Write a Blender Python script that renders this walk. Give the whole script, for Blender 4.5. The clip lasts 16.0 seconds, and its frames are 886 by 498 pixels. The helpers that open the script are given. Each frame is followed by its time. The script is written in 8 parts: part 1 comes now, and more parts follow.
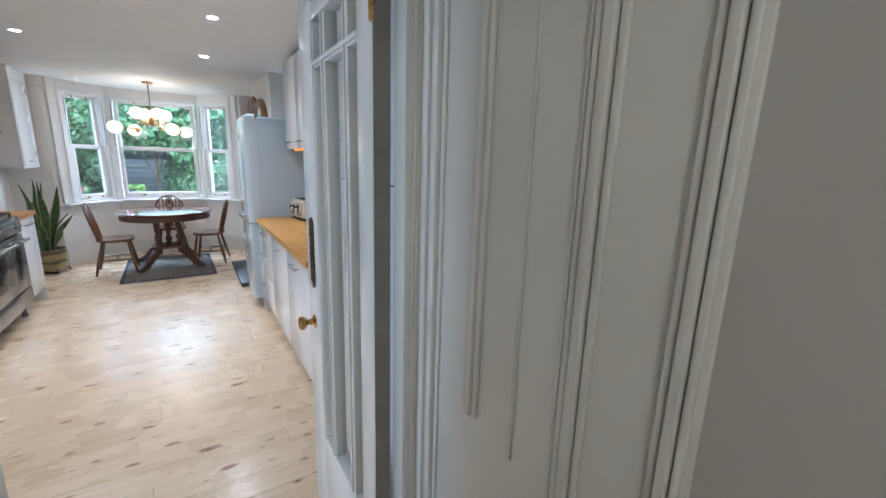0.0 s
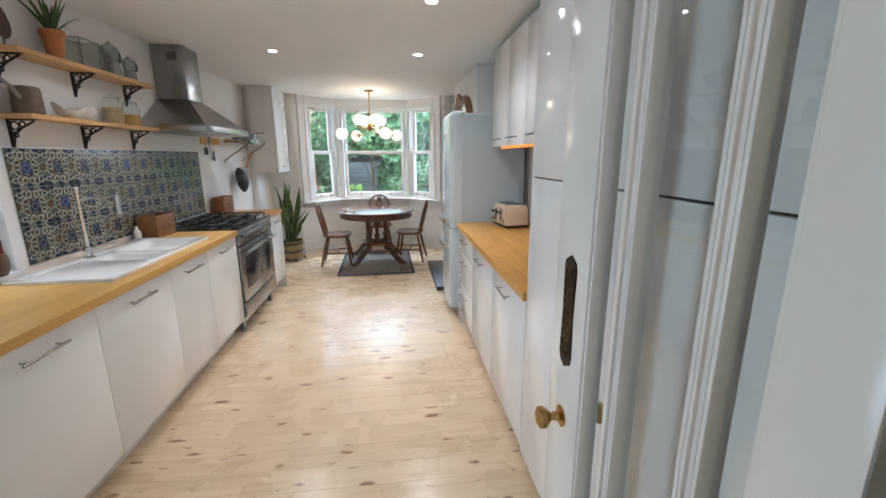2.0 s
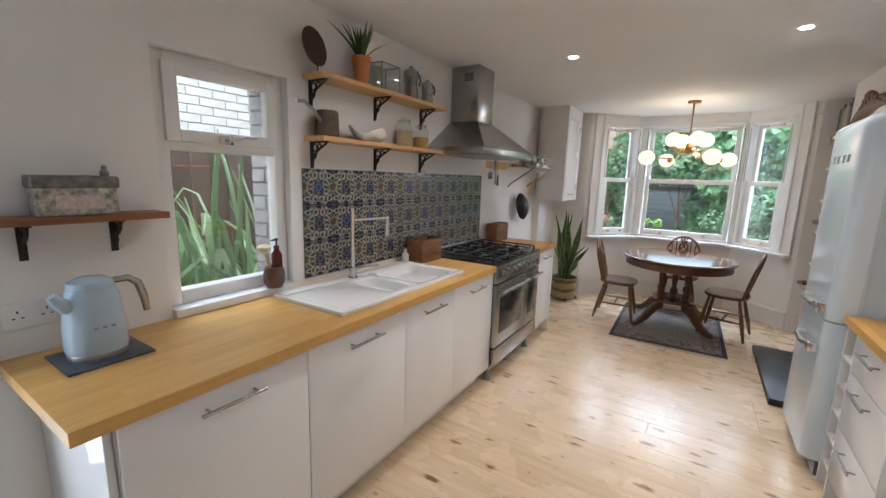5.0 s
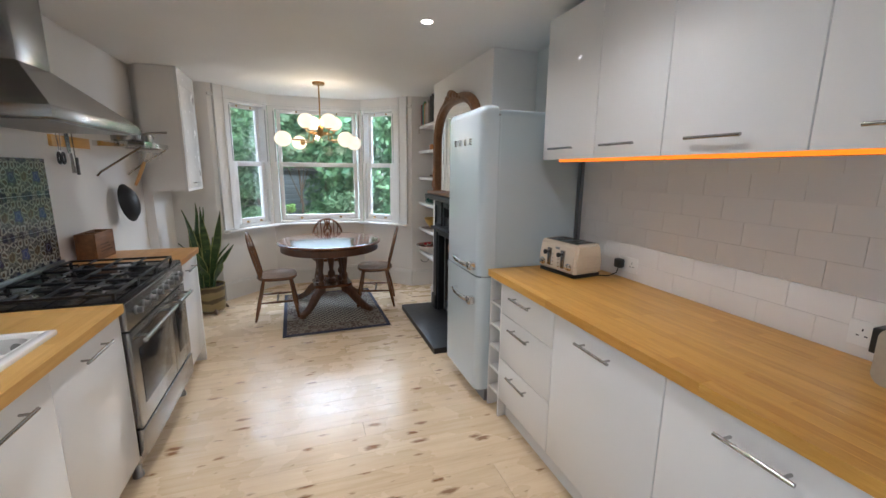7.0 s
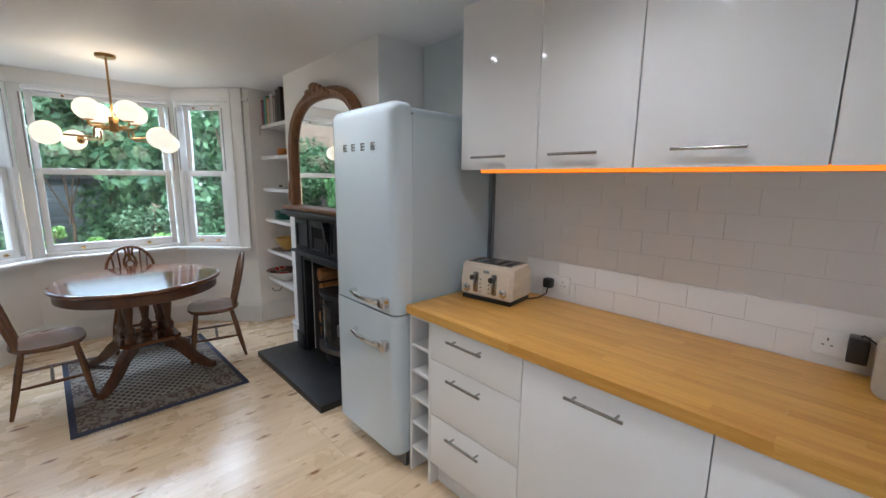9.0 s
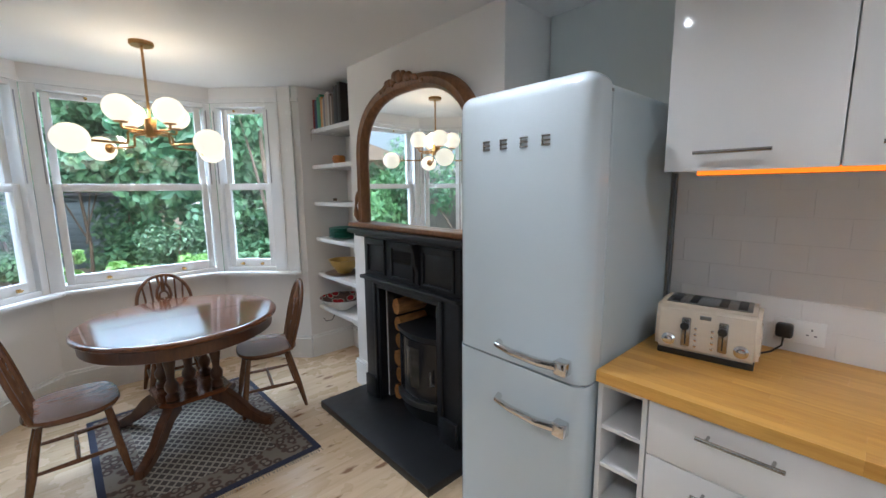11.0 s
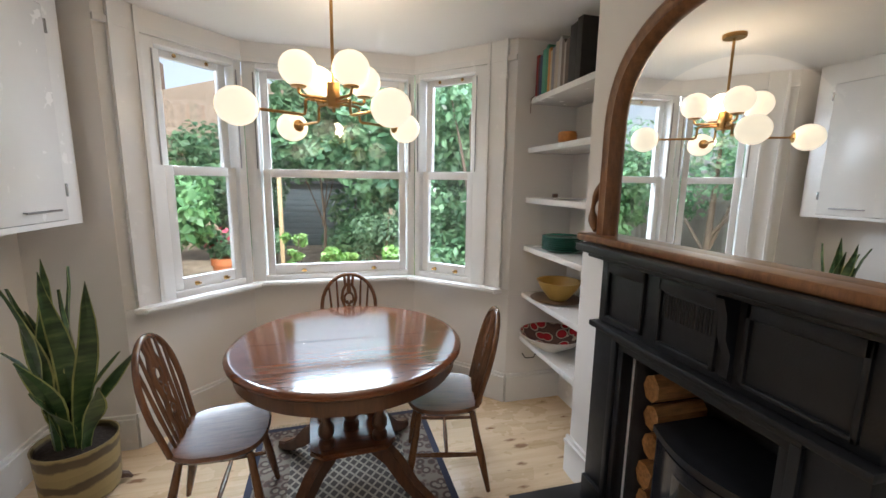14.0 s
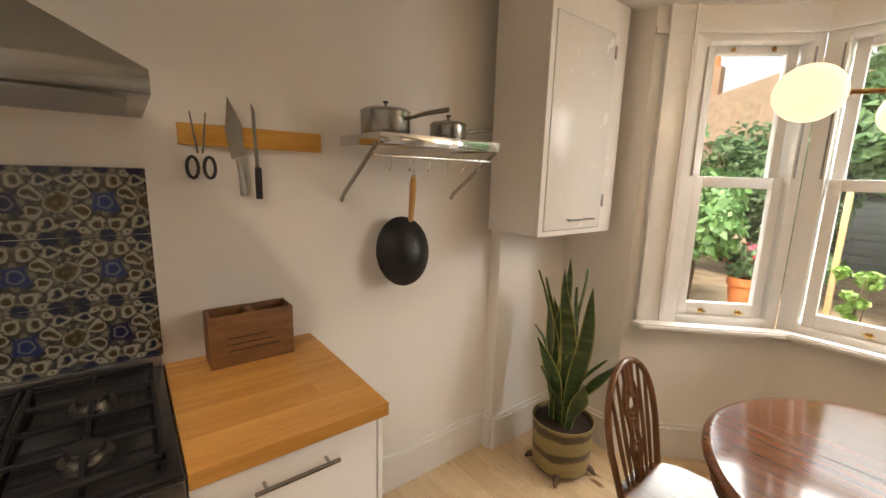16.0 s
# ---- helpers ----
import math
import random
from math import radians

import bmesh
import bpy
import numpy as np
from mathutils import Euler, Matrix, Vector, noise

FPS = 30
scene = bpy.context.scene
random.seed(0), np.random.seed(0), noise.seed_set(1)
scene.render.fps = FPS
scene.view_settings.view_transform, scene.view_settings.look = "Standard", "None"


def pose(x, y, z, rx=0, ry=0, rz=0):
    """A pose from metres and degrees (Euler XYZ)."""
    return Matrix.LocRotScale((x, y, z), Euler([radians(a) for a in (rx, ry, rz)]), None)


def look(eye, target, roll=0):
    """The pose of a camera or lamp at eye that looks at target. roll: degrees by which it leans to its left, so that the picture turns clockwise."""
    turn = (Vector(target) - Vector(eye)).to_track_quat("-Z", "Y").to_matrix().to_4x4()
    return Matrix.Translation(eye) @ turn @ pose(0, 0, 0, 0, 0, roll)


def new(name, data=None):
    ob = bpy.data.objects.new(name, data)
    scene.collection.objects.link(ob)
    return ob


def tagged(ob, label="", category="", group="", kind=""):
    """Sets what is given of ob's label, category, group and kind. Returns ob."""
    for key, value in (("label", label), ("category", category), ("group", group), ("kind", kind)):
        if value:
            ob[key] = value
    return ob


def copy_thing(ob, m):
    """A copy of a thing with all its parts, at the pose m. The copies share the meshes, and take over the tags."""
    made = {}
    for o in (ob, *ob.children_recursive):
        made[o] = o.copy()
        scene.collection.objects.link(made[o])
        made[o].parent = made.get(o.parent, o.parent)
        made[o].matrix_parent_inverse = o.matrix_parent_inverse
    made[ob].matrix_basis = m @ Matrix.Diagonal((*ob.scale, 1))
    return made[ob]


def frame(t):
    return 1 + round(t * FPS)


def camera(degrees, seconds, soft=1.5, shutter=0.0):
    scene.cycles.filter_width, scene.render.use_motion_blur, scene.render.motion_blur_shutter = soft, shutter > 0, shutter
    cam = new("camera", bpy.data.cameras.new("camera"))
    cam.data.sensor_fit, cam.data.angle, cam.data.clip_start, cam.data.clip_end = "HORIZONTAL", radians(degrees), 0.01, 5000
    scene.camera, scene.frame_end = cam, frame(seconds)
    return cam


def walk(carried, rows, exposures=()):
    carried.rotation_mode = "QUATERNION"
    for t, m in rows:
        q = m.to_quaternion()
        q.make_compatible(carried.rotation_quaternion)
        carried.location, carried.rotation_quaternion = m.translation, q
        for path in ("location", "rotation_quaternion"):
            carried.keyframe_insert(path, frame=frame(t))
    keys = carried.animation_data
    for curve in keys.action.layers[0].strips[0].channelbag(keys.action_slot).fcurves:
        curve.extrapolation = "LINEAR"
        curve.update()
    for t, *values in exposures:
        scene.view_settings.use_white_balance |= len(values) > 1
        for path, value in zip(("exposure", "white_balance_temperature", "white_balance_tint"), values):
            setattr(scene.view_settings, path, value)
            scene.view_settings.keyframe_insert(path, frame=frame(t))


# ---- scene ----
cam = camera(95.2, 16.0)
PATH = [
    (0, (0.01, 0.127, 1.498), (1.055, 1.779, 1.076), 1.7),
    (0.5, (-0.024, 0.222, 1.491), (0.77, 2.009, 1.071), 2.0),
    (1, (-0.033, 0.467, 1.515), (0.583, 2.329, 1.123), 1.5),
    (1.5, (-0.043, 0.633, 1.524), (0.409, 2.534, 1.099), 0.1),
    (2, (-0.007, 0.809, 1.503), (0.227, 2.744, 1.053), -0.2),
    (2.5, (0.012, 0.962, 1.504), (-0.138, 2.904, 1.053), 0.1),
    (3, (-0.026, 1.1, 1.487), (-0.59, 2.968, 1.048), 0.4),
    (3.2, (-0.053, 1.169, 1.49), (-0.756, 2.992, 1.064), 0.4),
    (5.3, (-0.144, 1.793, 1.524), (-1.197, 3.458, 1.18), 1.8),
    (5.5, (-0.203, 1.874, 1.506), (-1.09, 3.632, 1.157), 1.6),
    (6, (-0.406, 1.981, 1.528), (-0.747, 3.918, 1.168), 0.3),
    (6.5, (-0.474, 2.061, 1.514), (-0.29, 4.011, 1.109), 0.4),
    (7, (-0.502, 2.181, 1.507), (0.132, 4.039, 1.124), 0.6),
    (7.5, (-0.502, 2.316, 1.52), (0.443, 4.042, 1.161), 1.0),
    (8, (-0.533, 2.465, 1.512), (0.639, 4.044, 1.146), 1.0),
    (8.2, (-0.605, 2.545, 1.521), (0.64, 4.066, 1.153), 1.0),
    (10.3, (-0.666, 3.475, 1.526), (0.719, 4.882, 1.205), 0.2),
    (10.5, (-0.694, 3.589, 1.529), (0.692, 4.995, 1.212), -0.1),
    (11, (-0.702, 3.78, 1.523), (0.628, 5.244, 1.228), -0.6),
    (11.5, (-0.563, 4.015, 1.519), (0.656, 5.575, 1.238), -1.2),
    (12, (-0.492, 4.181, 1.5), (0.688, 5.761, 1.164), -1.2),
    (12.5, (-0.459, 4.388, 1.476), (0.702, 5.977, 1.114), -0.5),
    (13, (-0.444, 4.599, 1.486), (0.648, 6.232, 1.117), -0.1),
    (13.5, (-0.433, 4.689, 1.503), (0.47, 6.44, 1.155), -0.3),
    (14, (-0.293, 4.775, 1.505), (0.197, 6.687, 1.184), 0.8),
    (14.5, (-0.189, 4.9, 1.521), (-0.146, 6.868, 1.169), 1.9),
    (15, (-0.202, 5.002, 1.535), (-0.649, 6.917, 1.169), 1.6),
    (15.5, (-0.326, 5.12, 1.52), (-1.297, 6.836, 1.181), 1.4),
    (16, (-0.371, 5.116, 1.549), (-1.92, 6.331, 1.195), 1.6),
]
EXPOSURES = [(0, 1.35, 4950, 10), (0.7, 1.4, 5450, 10), (1.6, 1.32, 5450, 10), (2.3, 1.3, 5400, 10), (3, 1.05, 5450, 11), (5.4, 1.05, 5650, 13), (6.2, 1.18, 5500, 12), (7, 0.95, 5500, 11), (8.2, 0.86, 5450, 11), (10.3, 0.9, 5250, 10), (12.5, 0.92, 5350, 11), (14.0, 0.86, 5900, 13), (15, 0.85, 6100, 13), (15.5, 0.74, 6900, 14), (16, 1.07, 7800, 17)]
walk(cam, [(t, look(eye, target, roll)) for t, eye, target, roll in PATH], exposures=EXPOSURES)

# ---- world and light ----
world = bpy.data.worlds.new("sky_world")
scene.world = world
world.use_nodes = True
wn = world.node_tree
sky = wn.nodes.new("ShaderNodeTexSky")
sky.sky_type = "NISHITA"
sky.sun_disc = False
sky.sun_elevation, sky.sun_rotation = radians(38), radians(200)
sky.air_density, sky.dust_density, sky.ozone_density = 1.0, 3.0, 1.0
haze = wn.nodes.new("ShaderNodeHueSaturation")
haze.inputs["Saturation"].default_value = 0.45
wn.links.new(sky.outputs[0], haze.inputs["Color"])
wn.links.new(haze.outputs[0], wn.nodes["Background"].inputs[0])
wn.nodes["Background"].inputs[1].default_value = 0.15

sun = new("sun", bpy.data.lights.new("sun", "SUN"))
sun.data.energy, sun.data.angle, sun.data.color = 2.6, radians(15), (1.0, 0.95, 0.88)
sun.matrix_world = look((2.0, -6.0, 7.0), (0, 0, 0))


def area_lamp(name, eye, target, sx, sy, power, color):
    lamp = new(name, bpy.data.lights.new(name, "AREA"))
    lamp.data.shape, lamp.data.size, lamp.data.size_y = "RECTANGLE", sx, sy
    lamp.data.energy, lamp.data.color = power, color
    lamp.matrix_world = look(eye, target)
    return lamp


DAY = (0.86, 0.94, 1.0)
# daylight from the open sky over the garden and over the side passage
area_lamp("daylight_garden", (-0.32, 9.8, 4.5), (-0.32, 6.6, 0.5), 5.2, 2.6, 500, DAY)
area_lamp("daylight_garden_side", (2.0, 8.95, 2.3), (0.1, 7.4, 1.35), 1.3, 1.5, 62, DAY)
area_lamp("daylight_garden_side", (-2.7, 9.0, 3.15), (-0.7, 7.3, 1.4), 1.4, 1.3, 40, DAY)
area_lamp("daylight_passage", (-2.75, 2.9, 3.3), (-1.6, 2.75, 0.9), 0.9, 1.2, 45, DAY)
area_lamp("daylight_side_door", (-2.10, 1.47, 1.07), (0.0, 1.9, 0.7), 0.48, 1.6, 8, DAY)
# the low sky that each bay window looks out on, falling in at a slant
for x, y, ax, ay, w, power in ((-0.30, 8.22, 0.0, -1.0, 0.90, 1.15), (-1.36, 7.86, 0.55, -0.83, 0.32, 0.5), (0.73, 7.86, -0.55, -0.83, 0.32, 0.5)):
    lamp = area_lamp("window_daylight", (x, y, 1.55), (x + ax, y + ay, 1.55 - 0.72), w, 1.25, power, (0.72, 0.87, 1.0))
    lamp.data.spread = radians(58)


# the hall's own ceiling light
hall_lamp = new("hall_lamp", bpy.data.lights.new("hall_lamp", "POINT"))
hall_lamp.data.energy, hall_lamp.data.color, hall_lamp.data.shadow_soft_size = 7.3, (1.0, 0.86, 0.66), 0.12
hall_lamp.location = (-0.45, -1.0, 2.25)


# ---- helpers ----
def nodes_of(m):
    m.use_nodes = True
    t = m.node_tree
    return t, t.nodes["Principled BSDF"]


def set_in(node, **values):
    for key, value in values.items():
        node.inputs[key.replace("_", " ")].default_value = value


def ramp(t, source, stops):
    r = t.nodes.new("ShaderNodeValToRGB")
    el = r.color_ramp.elements
    while len(el) < len(stops):
        el.new(0.5)
    for e, (p, c) in zip(el, stops):
        e.position, e.color = p, (*c, 1)
    t.links.new(source, r.inputs[0])
    return r.outputs[0]


def coords(t, stretch=(1, 1, 1), kind="Object"):
    tc = t.nodes.new("ShaderNodeTexCoord")
    mp = t.nodes.new("ShaderNodeMapping")
    mp.inputs["Scale"].default_value = stretch
    t.links.new(tc.outputs[kind], mp.inputs["Vector"])
    return mp.outputs[0]


def noise_tex(t, vec, scale, detail=4, rough=0.55):
    n = t.nodes.new("ShaderNodeTexNoise")
    n.inputs["Scale"].default_value, n.inputs["Detail"].default_value = scale, detail
    n.inputs["Roughness"].default_value = rough
    t.links.new(vec, n.inputs["Vector"])
    return n.outputs[0]


def bump_to(t, bsdf, height, strength, distance=0.002):
    b = t.nodes.new("ShaderNodeBump")
    b.inputs["Strength"].default_value, b.inputs["Distance"].default_value = strength, distance
    t.links.new(height, b.inputs["Height"])
    t.links.new(b.outputs[0], bsdf.inputs["Normal"])


def math_node(t, op, a, b=None):
    n = t.nodes.new("ShaderNodeMath")
    n.operation = op
    for i, v in enumerate((a, b)):
        if v is None:
            continue
        if isinstance(v, (int, float)):
            n.inputs[i].default_value = v
        else:
            t.links.new(v, n.inputs[i])
    return n.outputs[0]


def mat(name, col, rough=0.5, metal=0.0, vary=0.12, scale=6, stretch=(1, 1, 1), bump=0.15, bscale=60, coat=0.0, rvary=0.08, dist=0.002):
    """A surface with two scales of variation, in metres."""
    m = bpy.data.materials.new(name)
    t, p = nodes_of(m)
    v = coords(t, stretch)
    big = noise_tex(t, v, scale, 5)
    fine = noise_tex(t, v, bscale, 3)
    lo = tuple(c * (1 - vary) for c in col)
    hi = tuple(min(1, c * (1 + vary)) for c in col)
    t.links.new(ramp(t, big, [(0.3, lo), (0.7, hi)]), p.inputs["Base Color"])
    mr = t.nodes.new("ShaderNodeMapRange")
    mr.inputs["To Min"].default_value, mr.inputs["To Max"].default_value = max(0.02, rough - rvary), min(1, rough + rvary)
    t.links.new(noise_tex(t, v, scale * 2.3, 4), mr.inputs[0])
    t.links.new(mr.outputs[0], p.inputs["Roughness"])
    set_in(p, Metallic=metal, Coat_Weight=coat, Coat_Roughness=0.08)
    if bump:
        bump_to(t, p, fine, bump, dist)
    return m


def wood(name, dark, light, rough=0.4, grain=(1, 14, 14), scale=3.0, coat=0.0, bump=0.1, rnd=0.0):
    """Wood with the grain along the object's x unless grain says otherwise."""
    m = bpy.data.materials.new(name)
    t, p = nodes_of(m)
    v = coords(t, grain)
    if rnd:
        info = t.nodes.new("ShaderNodeObjectInfo")
        add = t.nodes.new("ShaderNodeVectorMath")
        add.operation = "ADD"
        sc = math_node(t, "MULTIPLY", info.outputs["Random"], 37.0)
        t.links.new(v, add.inputs[0])
        t.links.new(sc, add.inputs[1])
        v = add.outputs[0]
    n = noise_tex(t, v, scale, 8, 0.65)
    f = noise_tex(t, v, scale * 9, 3)
    mix = math_node(t, "ADD", math_node(t, "MULTIPLY", n, 0.75), math_node(t, "MULTIPLY", f, 0.25))
    if rnd:
        mix = math_node(t, "ADD", mix, math_node(t, "MULTIPLY", math_node(t, "SUBTRACT", info.outputs["Random"], 0.5), rnd))
    t.links.new(ramp(t, mix, [(0.3, dark), (0.68, light)]), p.inputs["Base Color"])
    set_in(p, Roughness=rough, Coat_Weight=coat, Coat_Roughness=0.12)
    bump_to(t, p, mix, bump, 0.002)
    return m


def block_wood(name, dark, light, rough):
    """Solid worktop wood: long staves glued side by side, running along the object's y."""
    m = bpy.data.materials.new(name)
    t, p = nodes_of(m)
    tc = t.nodes.new("ShaderNodeTexCoord")
    mp = t.nodes.new("ShaderNodeMapping")
    mp.inputs["Rotation"].default_value = (0, 0, radians(90))
    t.links.new(tc.outputs["Object"], mp.inputs["Vector"])
    br = t.nodes.new("ShaderNodeTexBrick")
    br.offset, br.squash = 0.37, 1.0
    set_in(br, Color1=(0, 0, 0, 1), Color2=(1, 1, 1, 1), Mortar=(0.3, 0.3, 0.3, 1), Scale=1.0, Mortar_Size=0.0006, Brick_Width=0.52, Row_Height=0.043, Bias=0.0)
    t.links.new(mp.outputs[0], br.inputs["Vector"])
    v = coords(t, (26, 1.6, 26))
    n = noise_tex(t, v, 3.0, 7, 0.62)
    tone = math_node(t, "ADD", math_node(t, "MULTIPLY", n, 0.72), math_node(t, "MULTIPLY", br.outputs["Color"], 0.24))
    t.links.new(ramp(t, tone, [(0.28, dark), (0.72, light)]), p.inputs["Base Color"])
    rr = t.nodes.new("ShaderNodeMapRange")
    rr.inputs["To Min"].default_value, rr.inputs["To Max"].default_value = rough - 0.07, rough + 0.10
    t.links.new(noise_tex(t, coords(t), 5, 4), rr.inputs[0])
    t.links.new(rr.outputs[0], p.inputs["Roughness"])
    bump_to(t, p, n, 0.06, 0.001)
    return m


def glow(name, col, strength):
    m = bpy.data.materials.new(name)
    t, p = nodes_of(m)
    set_in(p, Base_Color=(*col, 1), Emission_Color=(*col, 1), Emission_Strength=strength, Roughness=0.4)
    return m


def glass_mat(name, col=(1, 1, 1), rough=0.0):
    """Thin clear pane: mostly see-through, with a faint mirror gloss."""
    m = bpy.data.materials.new(name)
    t, p = nodes_of(m)
    out = t.nodes["Material Output"]
    tr = t.nodes.new("ShaderNodeBsdfTransparent")
    gl = t.nodes.new("ShaderNodeBsdfGlossy")
    tr.inputs[0].default_value, gl.inputs["Roughness"].default_value = (*col, 1), rough
    lw = t.nodes.new("ShaderNodeLayerWeight")
    gloss = math_node(t, "ADD", math_node(t, "MULTIPLY", math_node(t, "POWER", lw.outputs["Facing"], 4.0), 0.5), 0.075)
    mx = t.nodes.new("ShaderNodeMixShader")
    t.links.new(gloss, mx.inputs[0])
    t.links.new(tr.outputs[0], mx.inputs[1])
    t.links.new(gl.outputs[0], mx.inputs[2])
    t.links.new(mx.outputs[0], out.inputs[0])
    t.nodes.remove(p)
    return m


def box(bm, x0, y0, z0, x1, y1, z1, bevel=0.0, seg=2):
    """An upright box between two corners, with rounded edges if asked."""
    r = bmesh.ops.create_cube(bm, size=1.0)
    vs = r["verts"]
    for v in vs:
        v.co = Vector((x0 + (v.co.x + 0.5) * (x1 - x0), y0 + (v.co.y + 0.5) * (y1 - y0), z0 + (v.co.z + 0.5) * (z1 - z0)))
    if bevel:
        es = list({e for v in vs for e in v.link_edges})
        bmesh.ops.bevel(bm, geom=es, offset=bevel, segments=seg, affect="EDGES", profile=0.5)
    return bm


def boxm(*a, **k):
    return box(bmesh.new(), *a, **k)


def ring_frame(p, d):
    d = Vector(d).normalized()
    a = d.orthogonal().normalized()
    return a, d.cross(a)


def tube(bm, pts, radii, seg=8, closed=False, flat=1.0, up=None):
    """A round (or flattened) bar along points."""
    pts = [Vector(p) for p in pts]
    if isinstance(radii, (int, float)):
        radii = [radii] * len(pts)
    n = len(pts)
    rings = []
    a = None
    for i, p in enumerate(pts):
        d = (pts[(i + 1) % n] - pts[i - 1]) if closed else pts[min(i + 1, n - 1)] - pts[max(i - 1, 0)]
        d.normalize()
        if up is not None:
            a = Vector(up).cross(d)
            a = a.normalized() if a.length > 1e-5 else d.orthogonal().normalized()
        elif a is None:
            a = d.orthogonal().normalized()
        else:
            a = (a - d * a.dot(d)).normalized()
        b = d.cross(a)
        rings.append([bm.verts.new(p + radii[i] * (math.cos(k * 2 * math.pi / seg) * a + flat * math.sin(k * 2 * math.pi / seg) * b)) for k in range(seg)])
    for i in range(n if closed else n - 1):
        r0, r1 = rings[i], rings[(i + 1) % n]
        for k in range(seg):
            bm.faces.new((r0[k], r0[(k + 1) % seg], r1[(k + 1) % seg], r1[k]))
    if not closed:
        bm.faces.new(rings[0][::-1])
        bm.faces.new(rings[-1])
    return bm


def lathe(bm, profile, at=(0, 0, 0), seg=24, m=None, cap=True):
    """Turned shape: (radius, height) pairs round the z axis, at a place or pose."""
    m = m or Matrix.Translation(at)
    rings = []
    for r, z in profile:
        if r < 1e-5:
            rings.append([bm.verts.new(m @ Vector((0, 0, z)))])
        else:
            rings.append([bm.verts.new(m @ Vector((r * math.cos(k * 2 * math.pi / seg), r * math.sin(k * 2 * math.pi / seg), z))) for k in range(seg)])
    for a, b in zip(rings, rings[1:]):
        for k in range(seg):
            k2 = (k + 1) % seg
            if len(a) == 1 and len(b) == 1:
                continue
            if len(a) == 1:
                bm.faces.new((a[0], b[k2], b[k]))
            elif len(b) == 1:
                bm.faces.new((a[k], a[k2], b[0]))
            else:
                bm.faces.new((a[k], a[k2], b[k2], b[k]))
    if cap and len(rings[0]) > 1:
        bm.faces.new(rings[0][::-1])
    if cap and len(rings[-1]) > 1:
        bm.faces.new(rings[-1])
    return bm


def prism(bm, outline, lo, hi, axis="z"):
    """A flat outline drawn out along an axis: (a, b) pairs in the other two axes, in order."""
    def put(a, b, c):
        return {"z": (a, b, c), "x": (c, a, b), "y": (a, c, b)}[axis]
    lower = [bm.verts.new(put(a, b, lo)) for a, b in outline]
    upper = [bm.verts.new(put(a, b, hi)) for a, b in outline]
    n = len(outline)
    for i in range(n):
        bm.faces.new((lower[i], lower[(i + 1) % n], upper[(i + 1) % n], upper[i]))
    bm.faces.new(lower[::-1])
    bm.faces.new(upper)
    bmesh.ops.recalc_face_normals(bm, faces=bm.faces)
    return bm


def moved(bm, m):
    bmesh.ops.transform(bm, matrix=m, verts=bm.verts)
    return bm


def thing(name, base=(0, 0, 0), label="", category="", group="", kind=""):
    ob = new(name)
    ob.location = base
    ob.empty_display_size = 0.1
    return tagged(ob, label, category, group, kind)


def part(name, bm, material, parent=None, label="", smooth=38):
    """Links a bmesh, built in the world's place, as one mesh under a thing or a part."""
    me = bpy.data.meshes.new(name)
    root = parent
    while root is not None and root.parent is not None:
        root = root.parent
    if root is not None:
        bmesh.ops.translate(bm, vec=-root.location, verts=bm.verts)
    bm.to_mesh(me)
    bm.free()
    me.materials.append(material)
    if smooth:
        me.shade_smooth()
        me.set_sharp_from_angle(angle=radians(smooth))
    ob = new(name, me)
    ob.parent = parent
    return tagged(ob, label)


def solid(name, bm, material, label="", category="", group="", kind="", smooth=38):
    """A thing or piece of the setting that is one mesh."""
    return tagged(part(name, bm, material, None, "", smooth), label, category, group, kind)


def share(name, me, parent, m, label=""):
    """One more object on a mesh that is already made."""
    ob = new(name, me)
    ob.parent = parent
    ob.matrix_basis = m
    return tagged(ob, label)

# ---- materials ----
M_WALL = mat("wall_paint", (0.80, 0.775, 0.745), 0.6, vary=0.02, scale=2, bump=0.12, bscale=90)
M_CEIL = mat("ceiling_paint", (0.80, 0.79, 0.77), 0.65, vary=0.015, scale=2, bump=0.08, bscale=120)
M_TRIM = mat("gloss_white_trim", (0.80, 0.79, 0.77), 0.25, vary=0.02, scale=5, bump=0.06, bscale=40)
M_DOORP = mat("aged_white_gloss", (0.75, 0.735, 0.68), 0.16, vary=0.03, scale=4, bump=0.12, bscale=25)
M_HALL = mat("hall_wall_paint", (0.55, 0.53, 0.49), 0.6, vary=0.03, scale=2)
M_GLOSSW = mat("white_gloss_front", (0.80, 0.79, 0.775), 0.09, vary=0.01, scale=2, bump=0.03, bscale=14, rvary=0.02)
M_CARC = mat("white_carcass", (0.74, 0.73, 0.71), 0.4, vary=0.02, scale=4)
M_STEEL = mat("brushed_steel", (0.38, 0.375, 0.365), 0.26, 1.0, vary=0.02, scale=2, bump=0.0, rvary=0.03)
M_STEELD = mat("dark_steel", (0.30, 0.30, 0.30), 0.32, 1.0, vary=0.08, scale=5)
M_CHROME = mat("chrome", (0.72, 0.72, 0.72), 0.08, 1.0, vary=0.03, bump=0.0)
M_BRASS = mat("aged_brass", (0.52, 0.33, 0.12), 0.25, 1.0, vary=0.2, scale=30, bump=0.1)
M_BLACKI = mat("black_cast_iron", (0.007, 0.0075, 0.009), 0.45, vary=0.3, scale=12, bump=0.3, bscale=140)
M_BLACKG = mat("black_enamel", (0.012, 0.012, 0.014), 0.16, vary=0.2, scale=8, bump=0.05)
M_SLATE = mat("black_slate", (0.008, 0.0085, 0.010), 0.40, vary=0.3, scale=9, bump=0.25, bscale=30)
